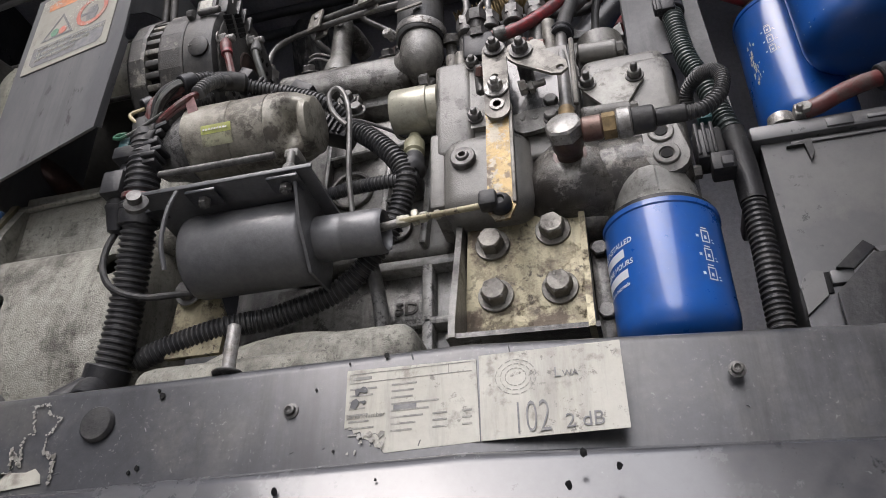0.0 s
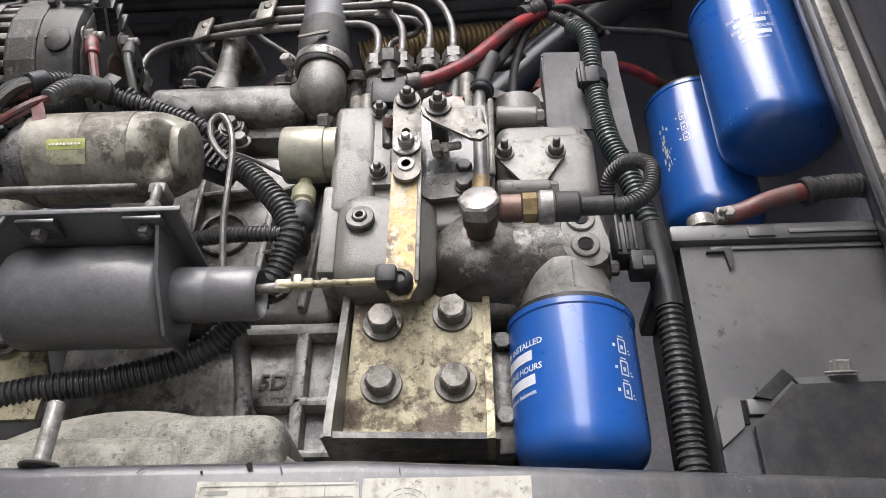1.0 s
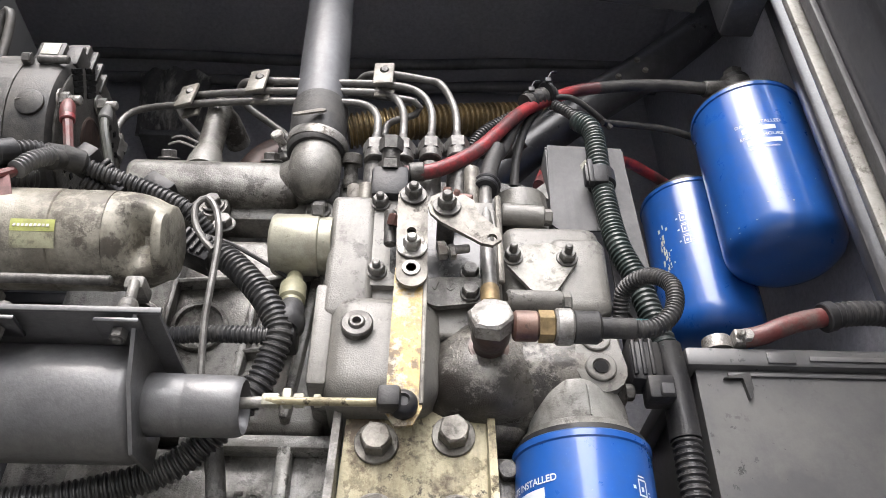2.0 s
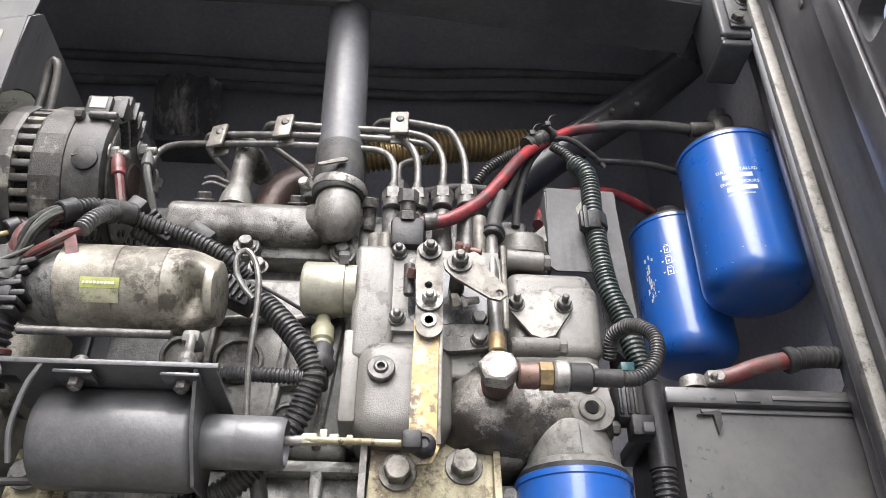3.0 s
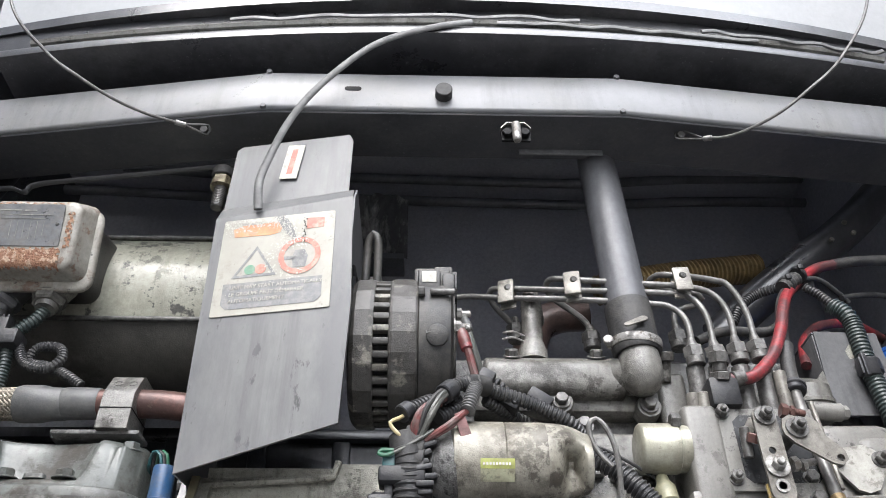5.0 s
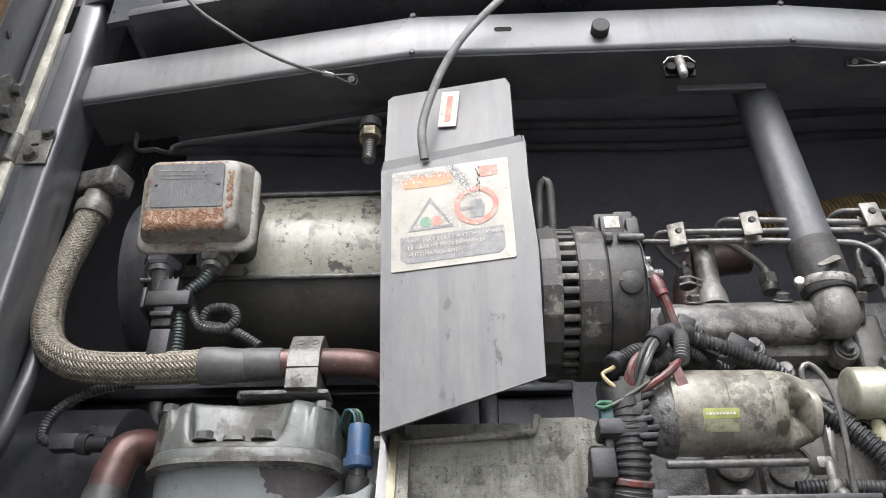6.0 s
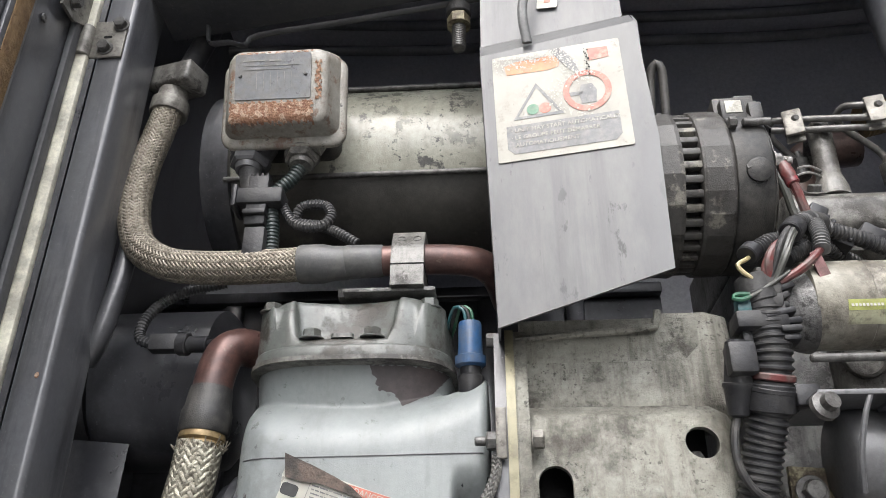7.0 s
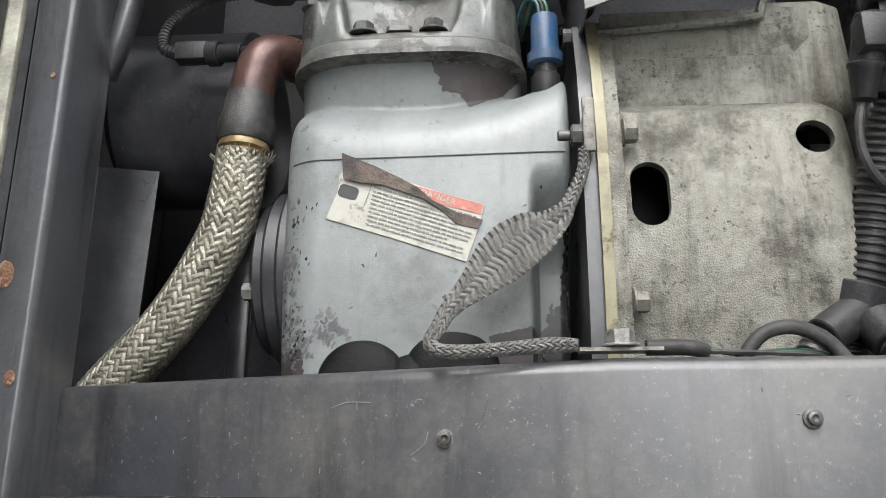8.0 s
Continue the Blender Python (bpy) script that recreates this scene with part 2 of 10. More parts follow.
M_ALT = mat("sooty_alternator_case", (0.0718, 0.0679, 0.0624), (0.0515, 0.0491, 0.0452), 0.46, 0.05, 18, (0.26, 0.245, 0.205), 0.75, 14, 0.06, 320, (0.555, 0.60), speck=(0.018, 0.018, 0.018), speck_amt=0.7, mottle=0.3, grime=(0.022, 0.018, 0.014), grime_amt=0.8, grime_scale=40, grime_edge=(0.50, 0.57), pits=0.5)
M_ALTDK = mat("alternator_dark_iron", (0.0302, 0.0302, 0.0302), (0.0216, 0.0209, 0.0202), 0.46, 0.1, 20, (0.12, 0.112, 0.098), 0.45, 30, 0.06, 320, mottle=0.25, pits=0.4)
M_COPPER = mat("tarnished_copper", (0.128, 0.066, 0.054), (0.085, 0.048, 0.042), 0.34, 0.35, 30, (0.045, 0.028, 0.026), 0.6, 34, 0.12, 400, (0.46, 0.58), speck=(0.20, 0.16, 0.12), speck_amt=0.5, speck_scale=110)
M_BRASS = mat("brass", (0.33, 0.24, 0.12), (0.24, 0.17, 0.085), 0.4, 0.5, 50, (0.09, 0.07, 0.04), 0.5, 70, 0.1, 400)
M_BRAID = mat("steel_braid", (0.34, 0.305, 0.245), (0.24, 0.215, 0.17), 0.34, 0.5, 60, (0.085, 0.07, 0.052), 0.7, 50, 0.2, 600, pits=0.6, pit_scale=1400)
M_BRAIDS = mat("bright_steel_braid", (0.572, 0.544, 0.444), (0.429, 0.4032, 0.318), 0.30, 0.6, 60, (0.085, 0.072, 0.055), 0.6, 50, 0.1, 600, grime=(0.05, 0.042, 0.032), grime_amt=0.75, grime_scale=120, grime_edge=(0.52, 0.6), pits=0.8, pit_scale=1400)
M_STRAP = mat("grey_earth_braid", (0.216, 0.2102, 0.1958), (0.144, 0.1397, 0.131), 0.45, 0.35, 60, (0.075, 0.072, 0.066), 0.5, 60, 0.4, 700, pits=0.6, pit_scale=1500)
M_RED = mat("red_rubber_hose", (0.30, 0.035, 0.04), (0.20, 0.03, 0.034), 0.36, 0, 30, (0.045, 0.034, 0.034), 0.75, 30, 0.1, 400, (0.45, 0.56))
M_REDP = mat("faded_red_plastic", (0.15, 0.038, 0.036), (0.10, 0.034, 0.032), 0.42, 0, 50, (0.12, 0.10, 0.09), 0.75, 60, 0.15, 400, (0.45, 0.58))
M_PINK = mat("pink_cloth_tag", (0.26, 0.135, 0.13), (0.19, 0.105, 0.10), 0.7, 0, 60, (0.12, 0.085, 0.08), 0.5, 60, 0.2, 500)
M_YWIRE = mat("pale_yellow_wire", (0.42, 0.35, 0.19), None, 0.4, 0, 50, bump=0)
M_GWIRE = mat("green_wire", (0.03, 0.14, 0.075), None, 0.4, 0, 50, (0.08, 0.08, 0.07), 0.5, 60, 0)
M_TEAL = mat("teal_plastic", (0.03, 0.12, 0.13), None, 0.45, 0, 50, (0.11, 0.11, 0.10), 0.6, 60, 0.1)
M_SENSOR = mat("blue_sensor_plastic", (0.025, 0.085, 0.20), (0.02, 0.065, 0.15), 0.4, 0, 50, (0.1, 0.1, 0.1), 0.45, 60, 0.1)
M_CREAM = mat("cream_seal", (0.7098, 0.6822, 0.553), (0.5746, 0.5491, 0.4454), 0.5, 0, 20, (0.16, 0.15, 0.13), 0.5, 20, 0.1, streak=(0.14, 0.135, 0.12), streak_amt=0.2)
M_RUSTY = mat("rusty_flaking_paint", (0.30, 0.288, 0.255), (0.22, 0.205, 0.175), 0.45, 0.05, 30, (0.15, 0.085, 0.055), 0.85, 34, 0.22, 300, (0.55, 0.62), speck=(0.03, 0.025, 0.02), speck_amt=0.9, speck_scale=130, streak=(0.12, 0.085, 0.065), streak_amt=0.5)
M_RUST = mat("thick_orange_rust", (0.28, 0.155, 0.09), (0.19, 0.085, 0.05), 0.8, 0, 120, (0.40, 0.30, 0.22), 0.85, 150, 0.8, 420, (0.50, 0.57), speck=(0.06, 0.035, 0.025), speck_amt=0.8, speck_scale=220)
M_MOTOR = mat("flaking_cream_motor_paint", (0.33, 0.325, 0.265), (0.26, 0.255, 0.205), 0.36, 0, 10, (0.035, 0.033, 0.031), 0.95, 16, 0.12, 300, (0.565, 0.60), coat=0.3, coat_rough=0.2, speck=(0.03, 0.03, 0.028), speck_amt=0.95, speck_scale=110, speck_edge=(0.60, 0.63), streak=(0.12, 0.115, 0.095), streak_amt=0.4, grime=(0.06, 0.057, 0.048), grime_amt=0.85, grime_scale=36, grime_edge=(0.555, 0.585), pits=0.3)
# darker copy of the motor paint, with the belly's shade in its colour
M_MOTORSHADE = mat("shaded_motor_belly", (0.085, 0.08, 0.07), (0.05, 0.047, 0.042), 0.42, 0, 14, (0.2, 0.19, 0.15), 0.5, 18, 0.15, 300, (0.58, 0.66), grime=(0.03, 0.028, 0.024), grime_amt=0.8, grime_scale=24, grime_edge=(0.50, 0.58), pits=0.4)
M_PAPER = mat("worn_label_paper", (0.44, 0.43, 0.375), (0.37, 0.355, 0.30), 0.38, 0, 14, (0.14, 0.125, 0.10), 0.7, 50, 0.05, 300, (0.54, 0.66), speck=(0.06, 0.055, 0.045), speck_amt=0.8, speck_scale=130, streak=(0.2, 0.19, 0.165), streak_amt=0.5, mottle=0.06)
M_LABEL = mat("peeling_warning_label", (0.33, 0.318, 0.272), (0.27, 0.258, 0.217), 0.4, 0, 20, (0.17, 0.16, 0.14), 0.6, 60, 0.05, 300, (0.56, 0.66), speck=(0.10, 0.09, 0.08), speck_amt=0.6, mottle=0.06)
M_INK = mat("grey_ink", (0.16, 0.16, 0.165), None, 0.5, 0, 60, (0.4, 0.39, 0.35), 0.35, 90, 0)
M_INKBLK = mat("black_ink", (0.03, 0.03, 0.03), None, 0.5, 0, 60, bump=0)
M_INKRED = mat("faded_red_ink", (0.50, 0.16, 0.115), None, 0.5, 0, 60, (0.44, 0.36, 0.29), 0.6, 70, 0, 300, (0.48, 0.62))
M_ORANGE = mat("faded_orange_ink", (0.60, 0.25, 0.11), None, 0.5, 0, 60, (0.44, 0.36, 0.29), 0.6, 70, 0, 300, (0.50, 0.62))
M_INKGRN = mat("green_ink", (0.10, 0.26, 0.16), None, 0.5, 0, 60, (0.3, 0.3, 0.25), 0.4, 90, 0)
M_LIME = mat("lime_sticker", (0.44, 0.47, 0.14), None, 0.5, 0, 60, (0.3, 0.28, 0.15), 0.5, 90, 0)
M_BLOTCH = mat("white_paint_remains", (0.36, 0.352, 0.32), (0.29, 0.28, 0.25), 0.5, 0, 30, (0.09, 0.082, 0.07), 0.7, 60, 0.1, 300, (0.52, 0.6), speck=(0.05, 0.042, 0.034), speck_amt=0.85, speck_scale=150)
M_HOOD = mat("pale_hood_lining", (0.44, 0.447, 0.455), (0.38, 0.387, 0.395), 0.5, 0, 6, (0.33, 0.33, 0.33), 0.3, 10, 0.03, mottle=0.06)
M_STRIP = mat("grey_rubber_strip", (0.135, 0.136, 0.132), (0.10, 0.10, 0.098), 0.5, 0, 20, (0.06, 0.06, 0.058), 0.5, 40, 0.1, mottle=0.1)
M_PLATE = mat("dull_rating_plate", (0.19, 0.195, 0.20), (0.14, 0.144, 0.15), 0.4, 0.3, 40, (0.17, 0.155, 0.135), 0.5, 70, 0.1, 300, speck=(0.02, 0.02, 0.02), speck_amt=0.8)
M_BARE = mat("brown_primer", (0.062, 0.052, 0.052), (0.048, 0.039, 0.039), 0.5, 0, 30, (0.11, 0.09, 0.085), 0.4, 40, 0.2)
# near black: mastic and black parts, also the shade inside holes and gaps
M_TARSHADE = mat("black_mastic_and_shade", (0.004, 0.004, 0.0045), (0.008, 0.008, 0.008), 0.5, 0, 40, (0.016, 0.016, 0.016), 0.35, 50, 0.3, 260, spec=0.12)
M_GOLD = mat("bronze_bellows", (0.324, 0.235, 0.1054), (0.2268, 0.162, 0.081), 0.38, 0.5, 40, (0.05, 0.04, 0.03), 0.5, 50, 0.1, 400)
M_OCHRE = mat("ochre_worn_lever", (0.40, 0.29, 0.11), (0.31, 0.20, 0.06), 0.42, 0.15, 50, (0.33, 0.30, 0.235), 0.9, 60, 0.25, 300, (0.49, 0.53), speck=(0.07, 0.045, 0.022), speck_amt=0.95, speck_scale=110, speck_edge=(0.50, 0.58))
M_GREENC = mat("green_black_conduit", (0.028, 0.036, 0.035), (0.04, 0.056, 0.052), 0.38, 0, 40, (0.1, 0.11, 0.105), 0.4, 60, 0.1, 400)
M_CONC = mat("yard_concrete", (0.52, 0.515, 0.50), (0.44, 0.435, 0.425), 0.8, 0, 1.5, (0.12, 0.12, 0.115), 0.5, 2.0, 0.3, 40)
M_HEAD = mat("grimy_head_paint", (0.1174, 0.1255, 0.116), (0.0839, 0.0899, 0.0819), 0.36, 0.05, 14, (0.045, 0.038, 0.030), 0.85, 18, 0.07, 300, (0.53, 0.66), coat=0.15, coat_rough=0.18, speck=(0.03, 0.026, 0.021), speck_amt=0.9, speck_scale=100, speck_edge=(0.58, 0.64), streak=(0.07, 0.066, 0.056), streak_amt=0.4, mottle=0.24, grime=(0.03, 0.024, 0.018), grime_amt=0.85, grime_scale=30, grime_edge=(0.50, 0.57), pits=0.3)
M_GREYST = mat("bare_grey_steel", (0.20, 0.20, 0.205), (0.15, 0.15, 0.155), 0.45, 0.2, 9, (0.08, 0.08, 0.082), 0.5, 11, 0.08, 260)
# tones of the two added walls; the dark one takes light off the right
M_ADDWALL_DK = mat("dark_added_wall", (0.11, 0.112, 0.118), (0.085, 0.086, 0.09), 0.6, 0, 2, (0.15, 0.15, 0.15), 0.4, 3, 0.05, 60)
M_ADDWALL = mat("grey_added_wall", (0.34, 0.345, 0.36), (0.28, 0.285, 0.30), 0.6, 0, 2, (0.20, 0.20, 0.20), 0.4, 3, 0.05, 60)
# black oil, also used for the shade behind the pump levers
M_OILSHADE = mat("black_oil_film_and_shade", (0.018, 0.018, 0.019), (0.05, 0.052, 0.054), 0.22, 0, 40, (0.10, 0.105, 0.105), 0.7, 50, 0.1, 300, (0.56, 0.66), coat=0.5)
M_FLAP = mat("grimy_label_back", (0.12, 0.085, 0.065), (0.07, 0.055, 0.045), 0.6, 0, 60, (0.03, 0.027, 0.024), 0.8, 60, 0.4, 300, (0.46, 0.6))
M_LOWER = mat("glossy_lower_panel", (0.040, 0.041, 0.046), (0.058, 0.059, 0.064), 0.22, 0, 9, (0.09, 0.09, 0.09), 0.3, 12, 0.03, 260, coat=0.55, coat_rough=0.09, speck=(0.012, 0.012, 0.013), speck_amt=0.8, speck_scale=60, speck_edge=(0.62, 0.66), mottle=0.06)
M_FAINT = mat("faint_print", (0.20, 0.197, 0.18), None, 0.5, 0, 60, (0.42, 0.41, 0.36), 0.6, 120, 0)
M_BROWN = mat("dark_bronze", (0.075, 0.05, 0.042), (0.045, 0.033, 0.03), 0.36, 0.3, 40, (0.13, 0.085, 0.07), 0.5, 50, 0.2, 300)
M_COPBR = mat("worn_copper_body", (0.16, 0.085, 0.065), (0.11, 0.06, 0.05), 0.38, 0.35, 30, (0.20, 0.17, 0.14), 0.4, 50, 0.12, 400, speck=(0.03, 0.025, 0.022), speck_amt=0.7)
M_CREAMY = mat("yellowed_boot", (0.264, 0.2541, 0.165), (0.2112, 0.2046, 0.132), 0.4, 0, 50, (0.14, 0.13, 0.09), 0.4, 60, 0.1)
M_BOX = mat("matt_grey_cover", (0.09, 0.09, 0.093), (0.072, 0.072, 0.075), 0.6, 0, 10, (0.085, 0.085, 0.086), 0.4, 20, 0.1, 300, streak=(0.03, 0.03, 0.031), streak_amt=0.5)
M_SOLE = mat("yellowed_zinc_can", (0.40, 0.39, 0.315), (0.32, 0.31, 0.245), 0.36, 0.3, 20, (0.14, 0.13, 0.10), 0.5, 30, 0.1, 400, speck=(0.05, 0.045, 0.035), speck_amt=0.7)
M_OCRUST = mat("golden_brown_rust", (0.23, 0.145, 0.06), (0.15, 0.085, 0.04), 0.8, 0, 50, (0.32, 0.22, 0.12), 0.5, 90, 0.8, 260, speck=(0.04, 0.025, 0.018), speck_amt=0.8)
M_STICK = mat("yellowed_sticker", (0.36, 0.36, 0.24), (0.29, 0.28, 0.19), 0.45, 0, 40, (0.10, 0.09, 0.07), 0.7, 90, 0.1, 300, (0.50, 0.6))
M_POST = mat("matt_black_post_paint", (0.0702, 0.0716, 0.0783), (0.0972, 0.0985, 0.1053), 0.40, 0, 10, (0.095, 0.095, 0.096), 0.5, 8, 0.04, 300, coat=0.55, coat_rough=0.18, speck=(0.17, 0.17, 0.165), speck_amt=0.6, speck_scale=260, streak=(0.014, 0.014, 0.016), streak_amt=0.6, streak_scale=34, mottle=0.15, pits=0.22, pit_scale=1500)
M_BEAM = mat("dusty_beam_paint", (0.1782, 0.1795, 0.1874), (0.132, 0.1333, 0.1399), 0.46, 0, 7, (0.215, 0.212, 0.202), 0.6, 7, 0.03, 300, coat=0.25, coat_rough=0.3, speck=(0.02, 0.02, 0.022), speck_amt=0.45, speck_scale=120, streak=(0.08, 0.08, 0.083), streak_amt=0.4, streak_scale=22, mottle=0.06, pits=0.22, pit_scale=1500)
M_NECK = mat("pale_cast_neck", (0.30, 0.295, 0.275), (0.24, 0.235, 0.217), 0.46, 0.2, 14, (0.09, 0.08, 0.068), 0.6, 24, 0.12, 500, (0.52, 0.66), speck=(0.05, 0.044, 0.036), speck_amt=0.7, speck_scale=150, streak=(0.14, 0.13, 0.115), streak_amt=0.4, grime=(0.05, 0.04, 0.03), grime_amt=0.8, grime_scale=40, grime_edge=(0.54, 0.60), pits=0.5)
M_HOSE = mat("pale_worn_pipe", (0.11, 0.112, 0.12), (0.08, 0.082, 0.088), 0.46, 0.1, 12, (0.14, 0.14, 0.146), 0.4, 16, 0.08, 300, streak=(0.05, 0.05, 0.053), streak_amt=0.5, streak_scale=30)
M_WIREG = mat("grey_green_wire", (0.085, 0.088, 0.078), (0.06, 0.062, 0.056), 0.4, 0, 50, (0.13, 0.125, 0.11), 0.5, 60, 0.05)
M_STRIPC = mat("worn_grey_conduit", (0.10, 0.10, 0.098), (0.07, 0.07, 0.07), 0.45, 0, 40, (0.16, 0.155, 0.14), 0.4, 60, 0.1, 400)
M_WEB = mat("oily_cast_web", (0.2875, 0.2812, 0.2625), (0.2, 0.195, 0.1825), 0.32, 0.05, 18, (0.035, 0.031, 0.026), 0.75, 22, 0.2, 260, (0.50, 0.64), coat=0.4, coat_rough=0.16, speck=(0.30, 0.295, 0.28), speck_amt=0.6, speck_scale=120, speck_edge=(0.62, 0.66), streak=(0.03, 0.027, 0.022), streak_amt=0.5, mottle=0.34, grime=(0.016, 0.014, 0.012), grime_amt=0.9, grime_scale=40, grime_edge=(0.50, 0.55), grime_rough=0.28, pits=0.6)
M_REAR = mat("streaked_rear_housing", (0.10, 0.10, 0.10), (0.07, 0.07, 0.07), 0.6, 0, 30, (0.16, 0.155, 0.15), 0.4, 40, 0.2, 200, streak=(0.62, 0.60, 0.55), streak_amt=0.75, streak_scale=34)
M_CHAN = mat("dull_black_channel", (0.045, 0.046, 0.051), (0.062, 0.063, 0.068), 0.46, 0, 14, (0.10, 0.10, 0.102), 0.5, 9, 0.05, 300, coat=0.1, coat_rough=0.3, speck=(0.16, 0.16, 0.16), speck_amt=0.5, speck_scale=260, spec=0.4)
M_GASKET = mat("yellow_zinc_edge", (0.2387, 0.2195, 0.1407), (0.1923, 0.1756, 0.1087), 0.4, 0.2, 20, (0.11, 0.09, 0.06), 0.5, 40, 0.1, 400, (0.56, 0.68), mottle=0.1, grime=(0.06, 0.05, 0.035), grime_amt=0.7, grime_scale=60, grime_edge=(0.52, 0.60))
M_BATT = mat("dusty_battery_plastic", (0.085, 0.085, 0.088), (0.065, 0.065, 0.068), 0.42, 0, 8, (0.12, 0.118, 0.112), 0.5, 12, 0.05, 300, coat=0.15, coat_rough=0.3, speck=(0.012, 0.012, 0.013), speck_amt=0.9, speck_scale=110, speck_edge=(0.62, 0.65), mottle=0.08)
M_FLAKE = mat("white_paper_flakes", (0.50, 0.49, 0.44), (0.40, 0.39, 0.34), 0.5, 0, 300, bump=0)

# ---- modelling tools ----
BASE = {}


def thing(name, label, category, at, group="", kind=""):
    """An Empty at the thing's base, with its tags."""
    ob = tagged(new(name), label, category, group, kind)
    ob.empty_display_size = 0.01
    ob.location = at
    BASE[ob] = Vector(at)
    return ob


def part(name, b, material, parent=None, label="", sharp=38):
    """Links a bmesh, built in world metres, as one mesh object under its thing or part."""
    at = BASE.get(parent, Vector((0, 0, 0)))
    bmesh.ops.translate(b, verts=b.verts, vec=-at)
    bmesh.ops.recalc_face_normals(b, faces=b.faces)
    for f in b.faces:
        f.smooth = True
    me = bpy.data.meshes.new(name)
    b.to_mesh(me)
    b.free()
    me.set_sharp_from_angle(angle=radians(sharp))
    me.materials.append(material)
    ob = new(name, me)
    if parent:
        ob.parent = parent
    BASE[ob] = at
    if label:
        tagged(ob, label)
    return ob


def solo(name, b, material, label, category, group="", kind="", sharp=38):
    """A thing that is one mesh."""
    cs = [v.co for v in b.verts]
    at = Vector((sum(c.x for c in cs) / len(cs), sum(c.y for c in cs) / len(cs), min(c.z for c in cs)))
    bmesh.ops.translate(b, verts=b.verts, vec=-at)
    ob = part(name, b, material, None, sharp=sharp)
    ob.location = at
    BASE[ob] = at
    return tagged(ob, label, category, group, kind)


def B():
    return bmesh.new()


def merge(b, t):
    me = bpy.data.meshes.new("tmp")
    t.to_mesh(me)
    t.free()
    b.from_mesh(me)
    bpy.data.meshes.remove(me)
    return b


def box(b, x0, x1, y0, y1, z0, z1, bev=0.002, seg=2, m=None):
    t = bmesh.new()
    bmesh.ops.create_cube(t, size=1, matrix=Matrix.LocRotScale(((x0 + x1) / 2, (y0 + y1) / 2, (z0 + z1) / 2), None, (x1 - x0, y1 - y0, z1 - z0)))
    if bev:
        bmesh.ops.bevel(t, geom=t.edges[:], offset=bev, segments=seg, profile=0.5, affect="EDGES")
    if m is not None:
        bmesh.ops.transform(t, matrix=m, verts=t.verts)
    return merge(b, t)


def about(x, y, z, rx=0, ry=0, rz=0):
    """A turn about a point."""
    return pose(x, y, z, rx, ry, rz) @ Matrix.Translation((-x, -y, -z))


def frame_of(axis):
    a = Vector(axis).normalized()
    up = Vector((0, 0, 1)) if abs(a.z) < 0.9 else Vector((0, 1, 0))
    u = a.cross(up).normalized()
    return a, u, u.cross(a)


def lathe(b, p, axis, prof, n=28, twist=0.0, squash=(1, 1)):
    """Turned shape: prof is a row of (distance along the axis, radius)."""
    a, u, w = frame_of(axis)
    p = Vector(p)
    rings = []
    for s, r in prof:
        if r <= 1e-6:
            rings.append([b.verts.new(p + a * s)])
        else:
            rings.append([b.verts.new(p + a * s + u * (r * squash[0] * math.cos(2 * math.pi * (k + twist) / n)) + w * (r * squash[1] * math.sin(2 * math.pi * (k + twist) / n))) for k in range(n)])
    for q, r in zip(rings, rings[1:]):
        if len(q) == 1 and len(r) == 1:
            continue
        for k in range(n):
            j = (k + 1) % n
            if len(q) == 1:
                b.faces.new((q[0], r[j], r[k]))
            elif len(r) == 1:
                b.faces.new((q[k], q[j], r[0]))
            else:
                b.faces.new((q[k], q[j], r[j], r[k]))
    for ring in (rings[0], rings[-1]):
        if len(ring) > 1:
            b.faces.new(ring)
    return b


def cyl(b, p0, p1, r, r1=None, n=24, bev=0.001):
    p0, p1 = Vector(p0), Vector(p1)
    h = (p1 - p0).length
    r1 = r if r1 is None else r1
    bev = min(bev, h * 0.4, r * 0.4, r1 * 0.4)
    return lathe(b, p0, p1 - p0, [(0, r - bev), (bev, r), (h - bev, r1), (h, r1 - bev)], n)


def spline(pts, step=0.004):
    """A smooth row of points through pts."""
    ps = [Vector(p) for p in pts]
    if len(ps) == 2:
        ps = [ps[0], (ps[0] + ps[1]) / 2, ps[1]]
    ext = [ps[0] * 2 - ps[1], *ps, ps[-1] * 2 - ps[-2]]
    out = []
    for i in range(1, len(ext) - 2):
        p0, p1, p2, p3 = ext[i - 1:i + 3]
        k = max(2, int((p2 - p1).length / step))
        for j in range(k):
            t = j / k
            out.append(0.5 * ((2 * p1) + (p2 - p0) * t + (2 * p0 - 5 * p1 + 4 * p2 - p3) * t * t + (3 * p1 - p0 - 3 * p2 + p3) * t ** 3))
    out.append(ps[-1])
    return out


def frames_along(path):
    """Parallel frames along a path: (point, tangent, u, w, length so far)."""
    out, s, u = [], 0.0, None
    for i, p in enumerate(path):
        a = (path[min(i + 1, len(path) - 1)] - path[max(i - 1, 0)]).normalized()
        if u is None:
            u = frame_of(a)[1]
        u = (u - a * u.dot(a)).normalized()
        if i:
            s += (p - path[i - 1]).length
        out.append((p, a, u, a.cross(u), s))
    return out


